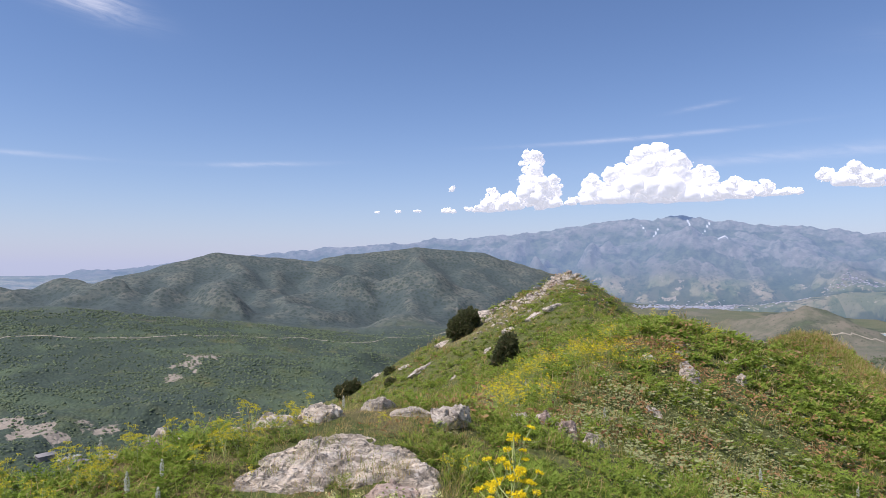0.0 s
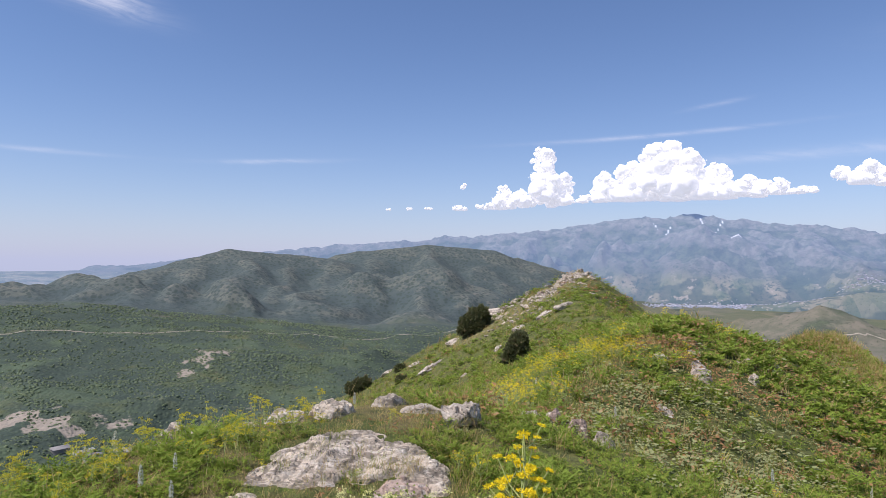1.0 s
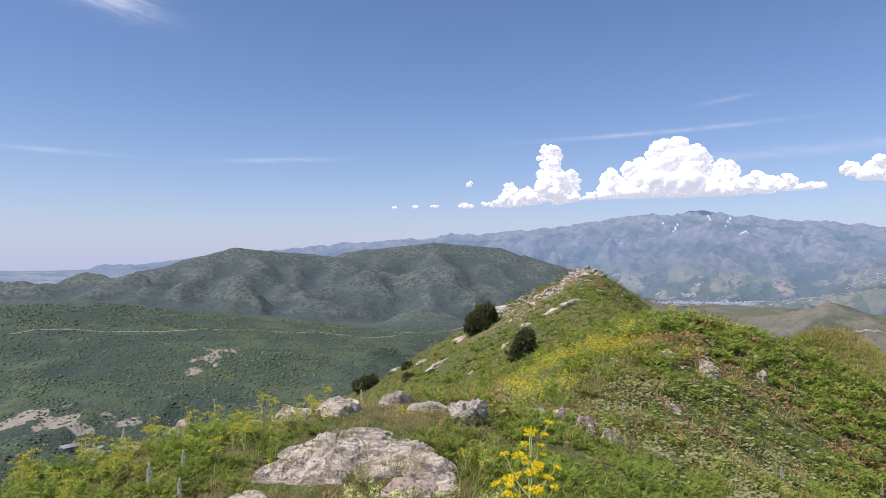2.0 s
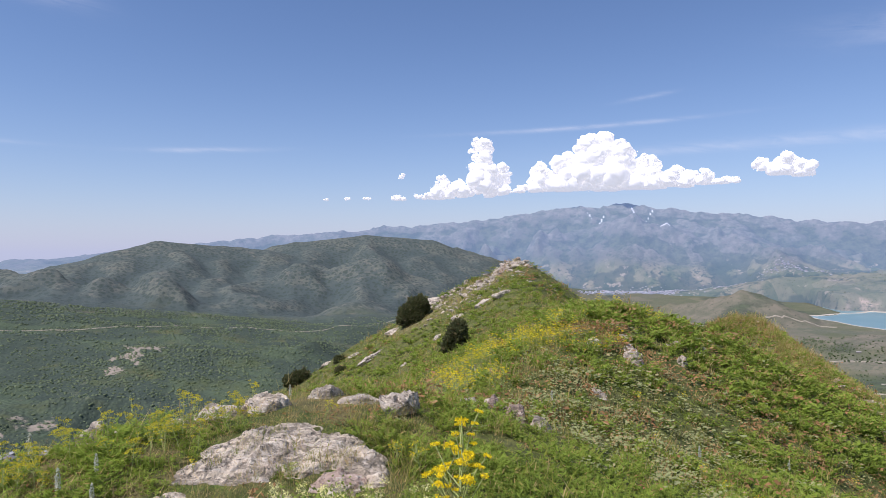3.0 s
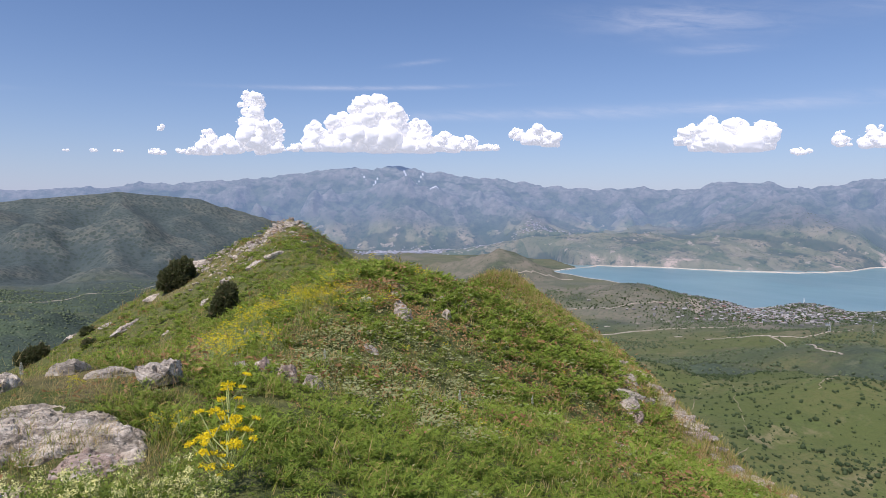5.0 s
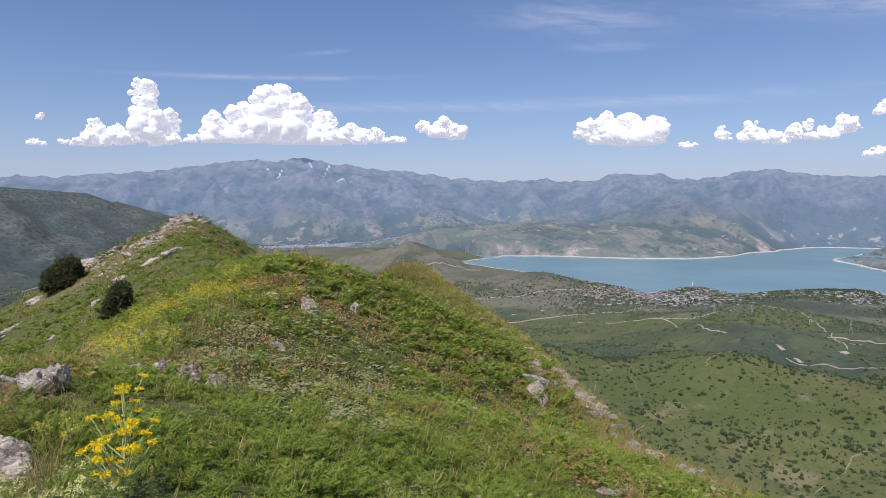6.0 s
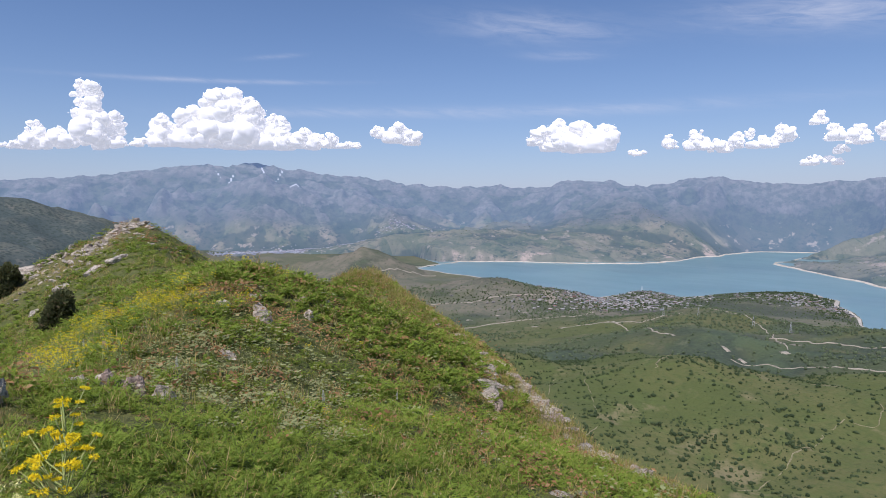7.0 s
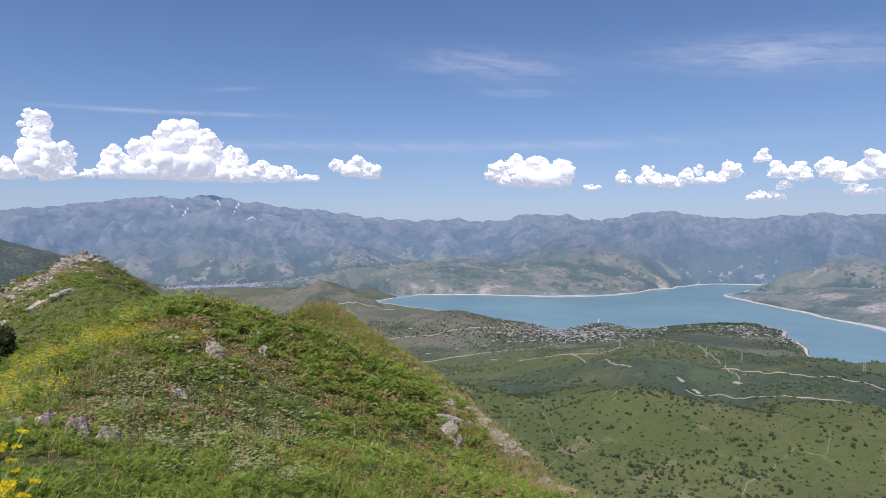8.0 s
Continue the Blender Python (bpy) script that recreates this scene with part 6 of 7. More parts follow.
STONES = ((-1.38, 7.15), (-1.78, 7.0), (-0.8, 7.6), (-0.3, 7.35), (0.1, 6.9), (1.0, 7.8), (1.32, 7.75), (1.5, 7.45), (1.8, 7.3), (-2.7, 6.2))


def clear_of_stones(x, y):
    """Plants stay short of the boulders."""
    return smooth(0.24, 0.14, np.minimum.reduce([np.hypot(x - a, (y - b + 0.08)) for a, b in STONES]))


def sown(rng, x0, x1, y0, y1, gap, per_metre):
    """Spots for plants, evenly spread: about gap apart close to the path and wider with distance."""
    x, y = np.meshgrid(np.arange(x0, x1, gap), np.arange(y0, y1, gap))
    x, y = x.ravel() + rng.uniform(-0.5, 0.5, x.size) * gap, y.ravel() + rng.uniform(-0.5, 0.5, x.size) * gap
    r = np.hypot(x, y)
    keep = rng.random(x.size) < (gap / (gap + per_metre * r)) ** 2
    return x[keep], y[keep], r[keep]


def free_of_rock(x, y, edge=0.0):
    return (np.minimum.reduce([inside(x, y, q) for q in LEDGES]) > edge) & (clear_of_stones(x, y) < 0.5)


def cover():
    rng = np.random.default_rng(601)
    fern_a = [feather(rng, 19, 12, 0.0115, 0.075, 0.36) for _ in range(6)]
    fern_b = [feather(rng, 15, 7, 0.020, 0.11, 0.36) for _ in range(6)]
    fern_c = [feather(rng, 11, 5, 0.036, 0.17, 0.3) for _ in range(5)]
    leaf_a, leaf_b = [rosette(rng, 26, 0.10, 0.4) for _ in range(5)], [rosette(rng, 18, 0.12, 0.4) for _ in range(4)]
    dead = [litter(rng, 30, 0.065) for _ in range(5)]
    blade_a, blade_b = [tuft(rng, 12, 0.4, 0.011) for _ in range(5)], [tuft(rng, 9, 0.45, 0.02) for _ in range(5)]

    # the mound ahead, from its crest down to the rocky edge
    x, y, r = sown(rng, -0.4, 13.5, 2.2, 24.0, 0.13, 0.0060)
    brg = np.degrees(np.arctan2(x, y))
    dc, _, side = to_line(x, y, STAND)
    ds, _, edge = to_line(x, y, SPUR)
    wob, fine = fbm(x, y, 2.5, 4, 602), fbm(x, y, 0.8, 3, 603)
    on = ((side > 0) | (dc < 1.6)) & ((edge > 0) & (ds > 0.3 + 0.35 * fine)) & (brg < 66) & free_of_rock(x, y, 0.03)
    on &= ~((r < 4.6) & (np.abs(brg + 1) < 11))
    x, y, r, wob, fine, dc, ds = x[on], y[on], r[on], wob[on], fine[on], dc[on], ds[on]
    n = len(x)
    scree = near_line(x, y, [(4.4, 13.6), (4.8, 12.7), (5.6, 12.1), (6.2, 11.3), (7.0, 10.7), (7.4, 9.6)])
    dusty = near_line(x, y, [(1.4, 8.8), (1.9, 10.2), (2.8, 12.2), (4.0, 14.2)])
    p_dead = np.clip(0.03 + 0.55 * smooth(0.75, 0.1, scree + 0.5 * wob) + 0.30 * smooth(0.25, 0.6, fbm(x, y, 1.4, 3, 605)) + 0.04, 0, 1) * smooth(5.5, 7.0, r)
    p_grey = np.clip(0.8 * smooth(2.5, 1.4, np.hypot(x - 3.4, (y - 9.6) * 0.75) + 0.9 * wob) + 0.55 * smooth(1.1, 0.4, scree + 0.6 * fine) + 0.05, 0, 1)
    p_dry = np.clip(0.65 * smooth(1.2, 0.4, dusty + 0.8 * wob) + 0.5 * smooth(1.2, 0.5, ds) + 0.55 * smooth(0.35, -0.3, x - 0.1 * (y - 4)) + 0.05, 0, 1)
    d1, d2, d3 = rng.random(n), rng.random(n), rng.random(n)
    is_dead = d1 < p_dead
    is_dry = ~is_dead & (d2 < p_dry)
    is_grey = ~is_dead & ~is_dry & (d3 < p_grey)
    is_fern = ~is_dead & ~is_dry & ~is_grey
    big = (0.30 + 0.34 * rng.random(n) ** 1.6 + 0.10 * fine) * (0.72 + np.clip(r, 3, 20) / 40)
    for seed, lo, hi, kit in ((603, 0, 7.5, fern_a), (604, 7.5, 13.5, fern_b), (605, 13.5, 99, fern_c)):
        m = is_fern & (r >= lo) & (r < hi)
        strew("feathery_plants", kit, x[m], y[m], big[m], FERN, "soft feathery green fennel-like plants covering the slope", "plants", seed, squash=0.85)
    for seed, lo, hi, kit in ((606, 0, 11, leaf_a), (616, 11, 99, leaf_b)):
        m = is_grey & (r >= lo) & (r < hi)
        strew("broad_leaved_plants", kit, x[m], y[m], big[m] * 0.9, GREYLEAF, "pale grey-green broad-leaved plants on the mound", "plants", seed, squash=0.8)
    strew("withered_plants", dead, x[is_dead], y[is_dead], big[is_dead] * 1.05, BROWNLEAF, "withered reddish-brown leaves among green plants", "plants", 607, squash=0.9)
    straw = is_dry & (rng.random(n) < 0.42 + 0.3 * wob)
    green = is_dry & ~straw
    for m, mat, label, name, seed in ((straw, STRAW, "thin dry straw-coloured grass among plants", "dry_grass", 608), (green, GRASS, "short green grass among plants", "green_grass", 609)):
        for k, (lo, hi, kit) in enumerate(((0, 9, blade_a), (9, 99, blade_b))):
            q = m & (r >= lo) & (r < hi)
            strew(name, kit, x[q], y[q], big[q] * 0.62, mat, label, "grass", seed + 30 * k)
    # turf between the plants of the whole mound
    for name, kit, share, lift, mat, label, seed in (("dry_grass", blade_b, 0.16, 0.60, STRAW, "thin dry straw-coloured grass among plants", 641), ("green_grass", blade_b, 0.62, 0.52, GRASS, "short green grass among plants", 642), ("withered_plants", [litter(rng, 12, 0.07) for _ in range(4)], 0.24, 0.95, BROWNLEAF, "withered reddish-brown leaves among green plants", 643)):
        m = (rng.random(n) < share * (0.7 + 0.6 * (fbm(x, y, 1.6, 3, seed) > 0))) & ((mat is not BROWNLEAF) | (r > 7.5))
        strew(name, kit, x[m] + rng.normal(0, 0.08, m.sum()), y[m] + rng.normal(0, 0.08, m.sum()), big[m] * lift, mat, label, "plants" if mat is BROWNLEAF else "grass", seed)

    # the stony shoulder with its brow
    x, y, r = sown(rng, -6.0, 0.6, 2.0, 9.2, 0.085, 0.005)
    brg = np.degrees(np.arctan2(x, y))
    lee = np.interp(x, [-6, -4.4, -2.2, -0.6, 0.6], [1.6, 3.2, 6.0, 7.6, 8.6])
    on = (brg > -46) & (y < lee + 0.9) & free_of_rock(x, y, 0.0) & ~((r < 4.5) & (np.abs(brg + 1) < 11)) & (x < 0.35)
    x, y, r = x[on], y[on], r[on]
    n = len(x)
    wob, fine = fbm(x, y, 1.3, 4, 651), fbm(x, y, 0.5, 3, 652)
    lush_ = np.clip(0.62 * smooth(0.05, 0.4, wob) + 0.75 * smooth(0.75, 0.35, np.hypot(x + 2.05, (y - 6.1) * 1.2)) + 0.75 * smooth(-1.7, -2.4, x) + 0.06, 0, 1)
    is_fern = rng.random(n) < lush_ * 0.48
    is_dead = ~is_fern & (rng.random(n) < 0.03 + 0.06 * smooth(0.1, 0.5, -wob))
    rest_ = ~is_fern & ~is_dead
    straw = rest_ & (rng.random(n) < 0.66 - 0.25 * wob)
    green = rest_ & ~straw
    size = rng.uniform(0.10, 0.24, n)
    strew("feathery_plants", fern_a, x[is_fern], y[is_fern], size[is_fern] * (1.7 + 0.7 * smooth(-1.7, -2.4, x[is_fern])), FERN, "soft feathery green plants between rocks", "plants", 653, squash=0.9)
    strew("withered_plants", dead, x[is_dead], y[is_dead], size[is_dead] * 1.5, BROWNLEAF, "withered reddish-brown leaves in dry turf", "plants", 654)
    short = [tuft(rng, 13, 0.55, 0.012, 0.9) for _ in range(6)]
    strew("dry_grass", short, x[straw], y[straw], size[straw] * 0.95, STRAW, "thin dry straw-coloured grass among rocks", "grass", 655)
    strew("green_grass", short, x[green], y[green], size[green] * 0.85, GRASS, "short green grass among rocks", "grass", 656)
    # tufts rooted in the clefts of the slab
    p = np.array([(-1.28, 5.45), (-1.2, 5.6), (-0.98, 5.3), (-0.7, 5.4), (-0.52, 5.45), (-0.4, 5.52), (-0.45, 5.36), (-0.62, 5.3), (-0.85, 5.6), (-1.4, 5.2), (-1.05, 5.05), (-0.8, 5.15), (-0.33, 5.4), (-1.0, 5.9)])
    p = np.concatenate([p + rng.normal(0, 0.05, p.shape) for _ in range(3)])
    half = rng.random(len(p)) < 0.6
    strew("dry_grass", short, p[half, 0], p[half, 1], rng.uniform(0.10, 0.20, half.sum()), STRAW, "thin dry grass in the clefts of a limestone slab", "grass", 658, sink=-0.07)
    strew("green_grass", short, p[~half, 0], p[~half, 1], rng.uniform(0.10, 0.20, (~half).sum()), GRASS, "green tufts in the clefts of a limestone slab", "grass", 659, sink=-0.07)
    # seeding stems that stand above the turf of the brow
    m = rng.random(n) < 0.13
    stems = [tuft(rng, 4, 0.3, 0.008, 0.35) for _ in range(5)]
    strew("tall_dry_grass", stems, x[m], y[m], rng.uniform(0.22, 0.42, m.sum()), STRAW, "tall dry grass stems on the brow of the slope", "grass", 657)

    # saddle, knoll and the far end of the spur
    x, y, r = sown(rng, -13.0, 16.0, 15.0, 47.0, 0.26, 0.0028)
    dc, _, side = to_line(x, y, STAND)
    ds, _, edge = to_line(x, y, SPUR)
    on = ((side < 0) | (dc < 5.0)) & (edge > 0) & ~((y < 24) & (side > 0) & (dc > 1.6)) & (x > -2.4 - 0.25 * (y - 15))
    x, y, r = x[on], y[on], r[on]
    n = len(x)
    wob, fine = fbm(x, y, 5, 4, 611), fbm(x, y, 1.3, 3, 612)
    crest = np.maximum(smooth(2.4, 0.6, near_line(x, y, [(1.0, 43.0), (5.4, 43.0), (9.2, 45.6)])), 0.8 * smooth(1.3, 0.4, near_line(x, y, [(2.6, 41.0), (6.4, 43.0)])))
    rust = smooth(3.2, 1.4, np.hypot(x - 10.6, (y - 42.5) * 0.7) + 1.5 * fine)
    d1 = rng.random(n)
    is_dead = d1 < 0.5 * rust + 0.03
    is_dry = ~is_dead & (rng.random(n) < np.clip(0.26 + 0.3 * wob + 0.5 * crest, 0, 1))
    is_fern = ~is_dead & ~is_dry & (rng.random(n) < 0.95 - 0.6 * crest)
    size = rng.uniform(0.26, 0.66, n) * (1 + 0.3 * fine)
    low_ = [feather(rng, 9, 3, 0.055, 0.24, 0.3) for _ in range(5)]
    wide_ = [tuft(rng, 9, 0.6, 0.05, 0.9) for _ in range(5)]
    strew("low_plants", low_, x[is_fern], y[is_fern], size[is_fern], FERN, "low green plants in the turf of a knoll", "plants", 615, squash=0.7)
    strew("knoll_dry_grass", wide_, x[is_dry], y[is_dry], size[is_dry] * 0.55, STRAW, "straw-coloured turf of a rocky knoll", "grass", 613)
    m = rng.random(n) < 0.35
    strew("knoll_grass", wide_, x[m] + 0.1, y[m], size[m] * 0.6, GRASS, "green and yellowish turf of a rocky knoll", "grass", 614)
    strew("withered_knoll_plants", [litter(rng, 12, 0.14) for _ in range(4)], x[is_dead], y[is_dead], size[is_dead] * 1.2, BROWNLEAF, "reddish withered plants on a knoll's flank", "plants", 617, squash=0.8)
    # thin turf over the rocky spur
    u = rng.random(3400) * 10.99
    k = u.astype(int)
    line = np.array([p[:2] for p in SPUR[1:13]])
    p = line[k] + (line[k + 1] - line[k]) * (u - k)[:, None] + rng.normal(0, 0.75, (3400, 2))
    m = rng.random(3400) < 0.45
    strew("spur_dry_grass", blade_b, p[m, 0], p[m, 1], rng.uniform(0.14, 0.32, m.sum()) * (0.6 + np.hypot(*p[m].T) / 30), STRAW, "dry turf along the rocky edge of the slope", "grass", 618)
    strew("spur_grass", blade_b, p[~m, 0], p[~m, 1], rng.uniform(0.14, 0.3, (~m).sum()) * (0.6 + np.hypot(*p[~m].T) / 30), GRASS, "green turf along the rocky edge of the slope", "grass", 619)

    u = rng.random(1500) * 4.99
    k = u.astype(int)
    p = line[k] + (line[k + 1] - line[k]) * (u - k)[:, None] + rng.normal(0, 1.3, (1500, 2))
    strew("low_plants", low_, p[:, 0], p[:, 1], rng.uniform(0.3, 0.6, 1500), FERN, "low green plants along the rocky spur", "plants", 644, squash=0.7)
    p = p[::3] + rng.normal(0, 0.4, (500, 2))
    strew("withered_plants", [litter(rng, 14, 0.09) for _ in range(4)], p[:, 0], p[:, 1], rng.uniform(0.4, 0.8, 500), BROWNLEAF, "withered ochre leaves on the rocky spur", "plants", 645)

    # the same cover round the path, all about
    n = 900
    r, b = np.sqrt(rng.uniform(0.5, 12.0 ** 2, n)), rng.uniform(86, 316, n)
    more = rng.uniform(-44, 86, 160), rng.uniform(0.7, 2.3, 160)
    r, b = np.concatenate([r, more[1]]), np.concatenate([b, more[0]])
    x, y = r * np.sin(np.radians(b)), r * np.cos(np.radians(b))
    m = (x > 0.3) & (np.hypot(x, y) > 0.8)
    strew("feathery_plants", fern_c, x[m], y[m], rng.uniform(0.3, 0.6, m.sum()), FERN, "soft feathery green fennel-like plants covering the slope", "plants", 634)
    strew("dry_grass", blade_a, x[~m], y[~m], rng.uniform(0.15, 0.32, (~m).sum()), STRAW, "thin dry straw-coloured grass among rocks", "grass", 635)
    strew("green_grass", blade_b, x[::2] + 0.2, y[::2] - 0.2, rng.uniform(0.12, 0.28, len(x[::2])), GRASS, "short green grass among rocks", "grass", 636)

    # yellow flowers in drifts over the saddle
    stalks, heads = [], []
    for _ in range(4):
        st, hd = [], []
        for _ in range(9):
            q = rng.normal(0, 0.32, 2)
            z = rng.uniform(0.55, 1.15)
            st.append(np.array([[q[0] * 0.7 - 0.012, q[1] * 0.7, 0], [q[0] * 0.7 + 0.012, q[1] * 0.7, 0], [q[0], q[1], z]]))
            hd.append(umbel(rng, (q[0], q[1], z), (0, 0, 1), rng.uniform(0.07, 0.13), 12, 0.6))
        stalks.append(np.array(st)), heads.append(np.concatenate(hd))
    line = np.array([(-1.6, 28.5), (-0.4, 24.5), (0.6, 20.5), (1.5, 16), (2.7, 14.6), (3.8, 15.5)])
    u = rng.random(900) ** 1.3 * (len(line) - 1)
    k = np.minimum(u.astype(int), len(line) - 2)
    p = line[k] + (line[k + 1] - line[k]) * (u - k)[:, None] + rng.normal(0, (0.7, 1.0), (900, 2)) + np.array([0.45, -0.9])
    p = p[fbm(p[:, 0], p[:, 1], 2.6, 3, 620) + rng.normal(0, 0.05, 900) > 0.42]
    size = rng.uniform(0.2, 0.36, len(p))
    strew("yellow_flowers", heads, p[:, 0], p[:, 1], size, YELLOW, "drifts of small yellow flowers on a grassy saddle", "flowers", 621)
    strew("flower_stalks", stalks, p[:, 0], p[:, 1], size, STALK, "thin green flower stalks on a grassy saddle", "flowers", 621)


cover()


def flower_plant(name, tall, branches, head, seed, label, mat, petals=70, leafy=True, low=0.35):
    rng = np.random.default_rng(seed)
    e = empty(name, Matrix(), label, "flower", "yellow flowering plants")
    bm = bmesh.new()
    pts = [Vector((0.03 * math.sin(3 * u) * tall, 0.02 * math.cos(4 * u) * tall, u * tall * 0.9)) for u in np.linspace(0, 1, 6)]
    for a, b in zip(pts[:-1], pts[1:]):
        bar(bm, a, b, 0.006 * tall + 0.001, 6, 0.005 * tall + 0.001)
    heads = [(pts[-1] + Vector((0, 0, 0.04 * tall)), (0, 0, 1), head)]
    bar(bm, pts[-1], heads[0][0], 0.006, 5)
    for i in range(branches):
        u = rng.uniform(low, 0.95)
        k = min(4, int(u * 5))
        p = pts[k].lerp(pts[k + 1], u * 5 - k)
        a = rng.uniform(0, 2 * math.pi)
        ln = tall * rng.uniform(0.14, 0.36) * (1.25 - 0.6 * u)
        d = Vector((math.cos(a) * 0.8, math.sin(a) * 0.8, rng.uniform(0.45, 0.9)))
        mid, tip = p + d * ln * 0.5 + Vector((0, 0, -0.02)), p + d * ln + Vector((0, 0, 0.05 * tall))
        bar(bm, p, mid, 0.005 * tall + 0.001, 5), bar(bm, mid, tip, 0.004 * tall + 0.001, 5)
        heads.append((tip, (d.x * 0.4, d.y * 0.4, 1), head * rng.uniform(0.6, 1.0)))
        if rng.random() < 0.5:
            tip2 = mid + Vector((d.y, -d.x, 0.8)) * ln * 0.45
            bar(bm, mid, tip2, 0.003 * tall + 0.001, 4)
            heads.append((tip2, (0, 0, 1), head * 0.6))
    part("stem", bm, STALK, e)
    for c, up, rad in heads:
        part_raw("flower_head", umbel(rng, c, up, rad, petals), mat, e, rng.random(petals))
    if leafy:
        part_raw("leaves", feather(rng, 14, 6) * tall * 0.55, FERN, e, np.full(14 * 6 * 2, 0.6))
    return e


def plant_at(ob, x, y, scale=1.0, turn=0.0, lean=(0, 0)):
    c = copy_thing(ob, pose(x, y, float(hgt(x, y)[0]) - 0.02, lean[0], lean[1], turn))
    c.scale = (scale, scale, scale)
    return c


def flowers():
    rng = np.random.default_rng(701)
    hero = flower_plant("giant_fennel", 0.78, 26, 0.046, 702, "tall bright yellow giant fennel in flower beside a shrub", YELLOW, 120, low=0.12)
    hero.matrix_basis = pose(0.44, 4.2, float(hgt(0.44, 4.2)[0]) - 0.03, 0, 3, 40)
    kit = [flower_plant("yellow_flower", 0.55, 11, 0.038, 703 + k, "yellow-flowered fennel plant on a grassy slope", YELLOW, 28) for k in range(3)]
    lime = [flower_plant("yellow_flower", 0.55, 7, 0.05, 713 + k, "yellow-green flowering plant in dry grass", LIME, 40) for k in range(2)]
    for k, ob in enumerate(kit):
        x, y = ((1.0, 9.6), (1.15, 10.1), (1.6, 10.3))[k]
        ob.matrix_basis = pose(x, y, float(hgt(x, y)[0]), 0, 0, 50 * k)
        ob.scale = (0.85, 0.85, 0.85)
    for k, ob in enumerate(lime):
        x, y = ((-2.6, 4.9), (-3.0, 5.2))[k]
        ob.matrix_basis = pose(x, y, float(hgt(x, y)[0]), 0, 0, 50 * k)
        ob.scale = (0.6, 0.6, 0.6)
    spots = [(1.0, 9.2, 0.9), (0.85, 9.9, 0.8), (1.05, 10.6, 0.9), (1.8, 10.6, 0.8), (0.25, 5.35, 0.6), (0.05, 5.5, 0.5), (0.9, 9.0, 1.0), (1.1, 8.8, 0.9), (1.2, 9.5, 1.1), (0.75, 9.4, 0.9), (0.95, 10.3, 1.1), (1.75, 9.8, 0.9), (1.6, 9.6, 0.8), (1.3, 10.8, 1.0), (-1.55, 5.15, 0.3), (2.3, 14.5, 1.1), (3.9, 15.5, 1.0), (5.9, 16.3, 0.9), (6.6, 15.4, 0.8), (2.0, 16, 1.2)]
    line = np.array([(-1.6, 28.5), (-0.4, 24.5), (0.6, 20.5), (1.5, 16), (2.7, 14.6), (3.8, 15.5)])
    for _ in range(30):
        u = rng.random() * 5
        k = min(4, int(u))
        p = line[k] + (line[k + 1] - line[k]) * (u - k) + rng.normal(0, (0.6, 0.9))
        spots.append((p[0], p[1], rng.uniform(0.4, 0.8)))
    for _ in range(10):
        spots.append((rng.uniform(2.6, 7.2), rng.uniform(14, 21), rng.uniform(0.6, 1.1)))
    for _ in range(16):
        spots.append((rng.uniform(0.2, 2.6), rng.uniform(11, 20), rng.uniform(0.6, 1.1)))
    for _ in range(16):
        spots.append((rng.uniform(3.5, 9.5), rng.uniform(6, 12), rng.uniform(0.3, 0.5)))
    for x, y, s in spots:
        plant_at(kit[rng.integers(3)], x, y, s, rng.uniform(0, 360), (rng.normal(0, 6), rng.normal(0, 6)))
    for _ in range(64):
        u = rng.random() ** 0.8
        plant_at(lime[rng.integers(2)], -1.2 - 2.9 * u + rng.normal(0, 0.3), 6.6 - 2.6 * u + rng.normal(0, 0.45), rng.uniform(0.35, 0.7), rng.uniform(0, 360), (rng.normal(0, 8), rng.normal(0, 8)))


flowers()


def spike_thing(seed):
    rng = np.random.default_rng(seed)
    e = empty("white_flower_spike", Matrix(), "tall white flower spike in dry grass", "flower", "white flower spikes")
    bm = bmesh.new()
    bar(bm, (0, 0, 0), (0.01, 0, 0.42), 0.006, 5, 0.003)
    part("stem", bm, STALK, e)
    n = 190
    z = rng.uniform(0.18, 0.44, n)
    a = rng.uniform(0, 2 * math.pi, n)
    rad = 0.024 * np.clip((0.46 - z) / 0.12, 0.25, 1)
    p = np.stack([np.cos(a) * rad, np.sin(a) * rad, z], 1)
    d1, d2 = rng.normal(0, 0.009, (n, 3)), rng.normal(0, 0.009, (n, 3))
    part_raw("blossoms", np.stack([p + d1, p + d2, p - d1 - d2], 1), ASH, e, rng.random(n) * 0.7)
    return e


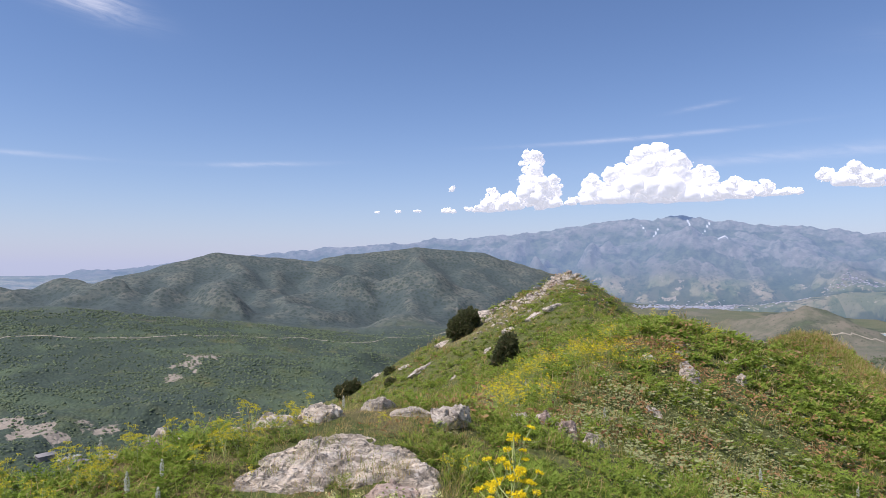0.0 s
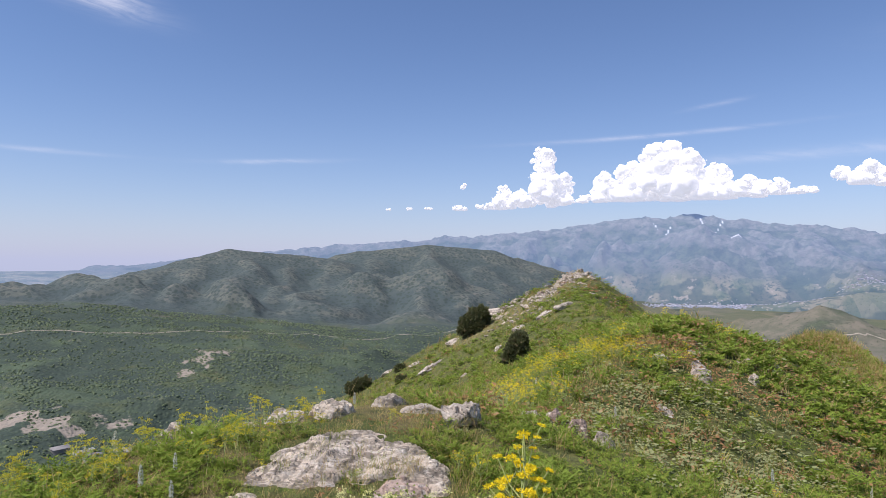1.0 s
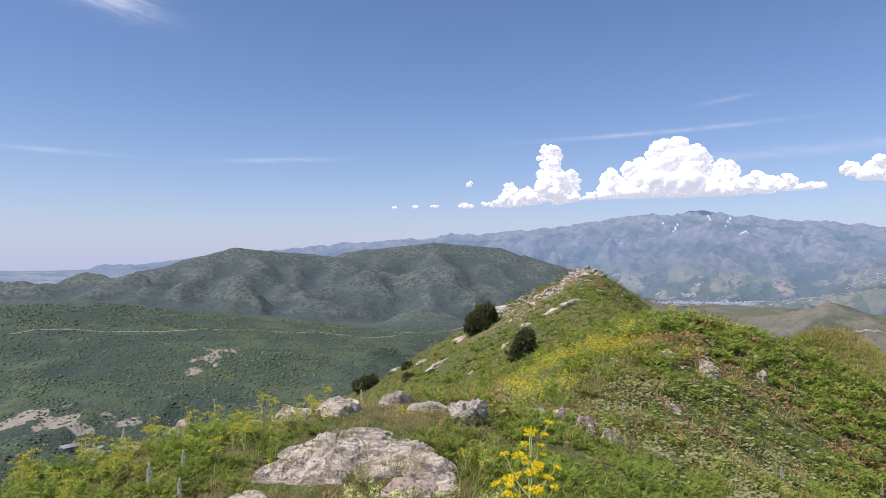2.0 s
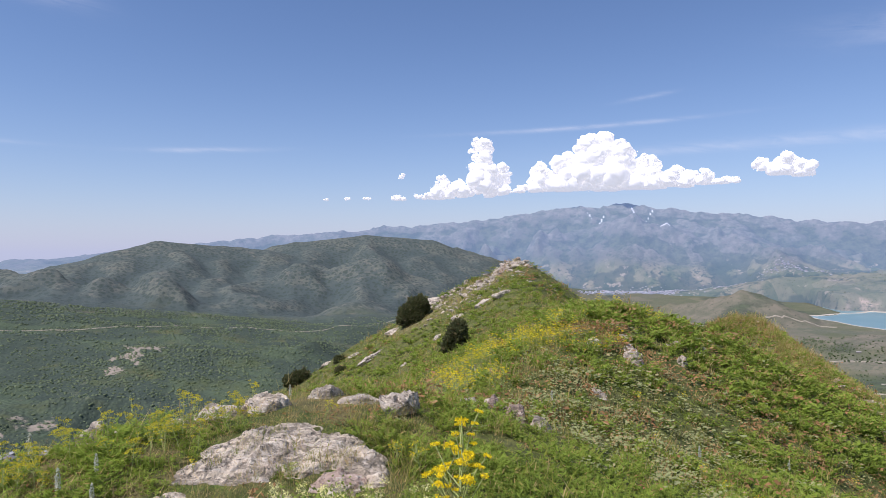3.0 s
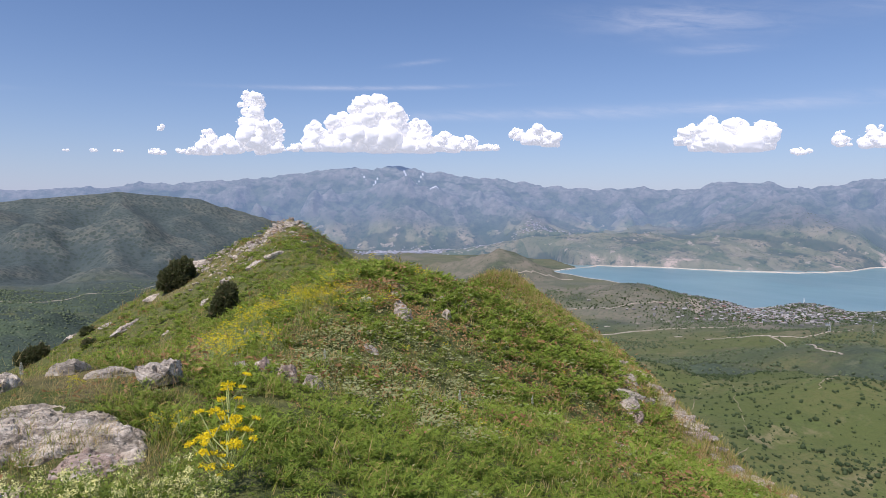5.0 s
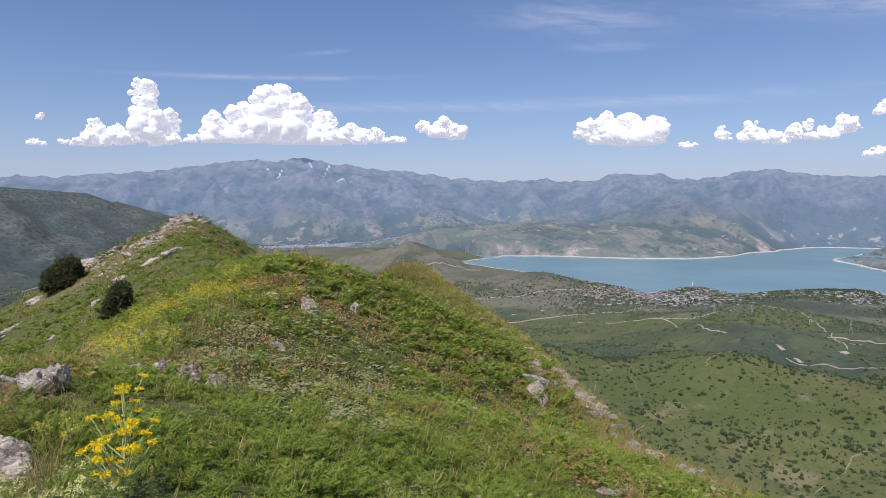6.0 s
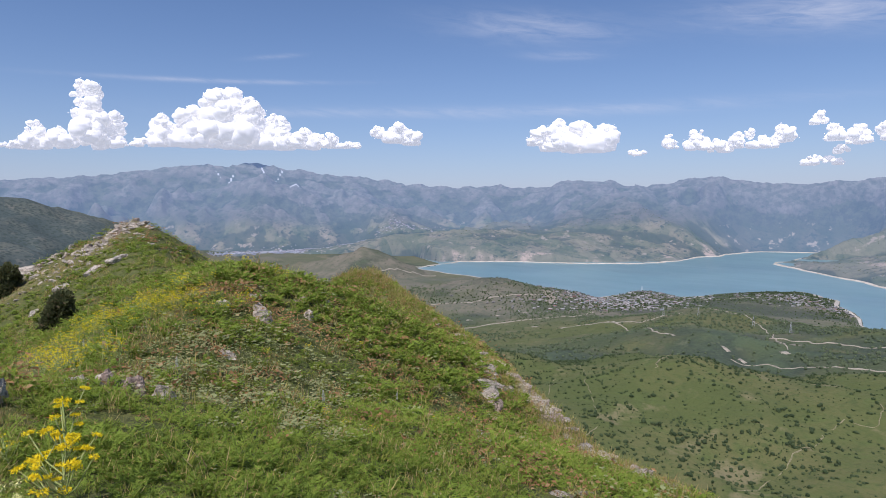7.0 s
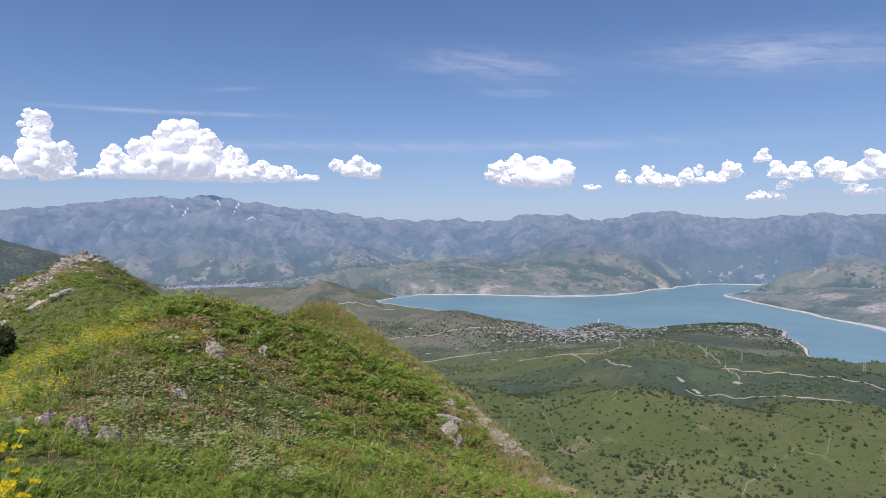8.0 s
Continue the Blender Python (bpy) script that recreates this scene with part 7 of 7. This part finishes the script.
SPIKE = spike_thing(721)
SPIKE.matrix_basis = pose(-2.2, 5.0, float(hgt(-2.2, 5.0)[0]))
SPIKE.scale = (0.5, 0.5, 0.5)
for x, y, s in ((-2.35, 4.75, 0.6), (-2.05, 4.6, 0.5), (-2.95, 5.5, 0.7), (-3.1, 5.3, 0.6), (-1.15, 7.4, 0.5), (0.5, 11.5, 0.6), (1.6, 12.2, 0.6), (2.3, 9.0, 0.6), (4.0, 8.0, 0.6), (6.2, 9.5, 0.6)):
    plant_at(SPIKE, x, y, s, 40 * s)


def white_shrub():
    """Leafy shrub with cream blossom clusters."""
    rng = np.random.default_rng(731)
    x0, y0 = -0.2, 3.5
    e = empty("flowering_shrub", pose(x0, y0, float(hgt(x0, y0)[0]) - 0.03), "leafy green shrub with cream white blossom", "shrub")
    bm = bmesh.new()
    tips = []
    for i in range(90):
        a, q = rng.uniform(0, 2 * math.pi), math.sqrt(rng.random())
        tip = Vector((math.cos(a) * q * 0.62, math.sin(a) * q * 0.34, rng.uniform(0.44, 0.72) * (1.05 - 0.3 * q)))
        bar(bm, (tip.x * 0.3, tip.y * 0.3, -0.05), tip, 0.006, 4, 0.002)
        tips.append(tip)
    part("stem", bm, STALK, e)
    n = 15000
    i = rng.integers(0, 90, n)
    tp = np.array([t[:] for t in tips])
    u = rng.uniform(0.3, 1.05, n)
    p = tp[i] * u[:, None] + np.stack([tp[i, 0] * 0.3, tp[i, 1] * 0.3, 0 * u], 1) * (1 - u)[:, None] + rng.normal(0, 0.034, (n, 3))
    d = rng.normal(0, 1, (n, 3)) + np.array([0, 0, 0.3])
    d /= np.linalg.norm(d, axis=1)[:, None]
    s = np.cross(d, rng.normal(0, 1, (n, 3)))
    s /= np.linalg.norm(s, axis=1)[:, None]
    ln = rng.uniform(0.014, 0.027, n)[:, None]
    part_raw("leaves", np.stack([p, p + d * ln * 0.5 + s * ln * 0.38, p + d * ln, p + d * ln * 0.5 - s * ln * 0.38], 1), SHRUBLEAF, e, np.clip(u + rng.normal(0, 0.15, n), 0, 1))
    petals = [umbel(rng, tp[k] * rng.uniform(0.8, 1.03) + rng.normal(0, 0.035, 3) + np.array([0, 0, 0.02]), (0, 0, 1), rng.uniform(0.018, 0.034), 60, 1.4) for k in rng.integers(0, 90, 300)]
    petals = np.concatenate(petals)
    part_raw("blossoms", petals, CREAM, e, rng.random(len(petals)))
    return e


SHRUB = white_shrub()
SHRUB.scale = (0.95, 0.95, 0.92)
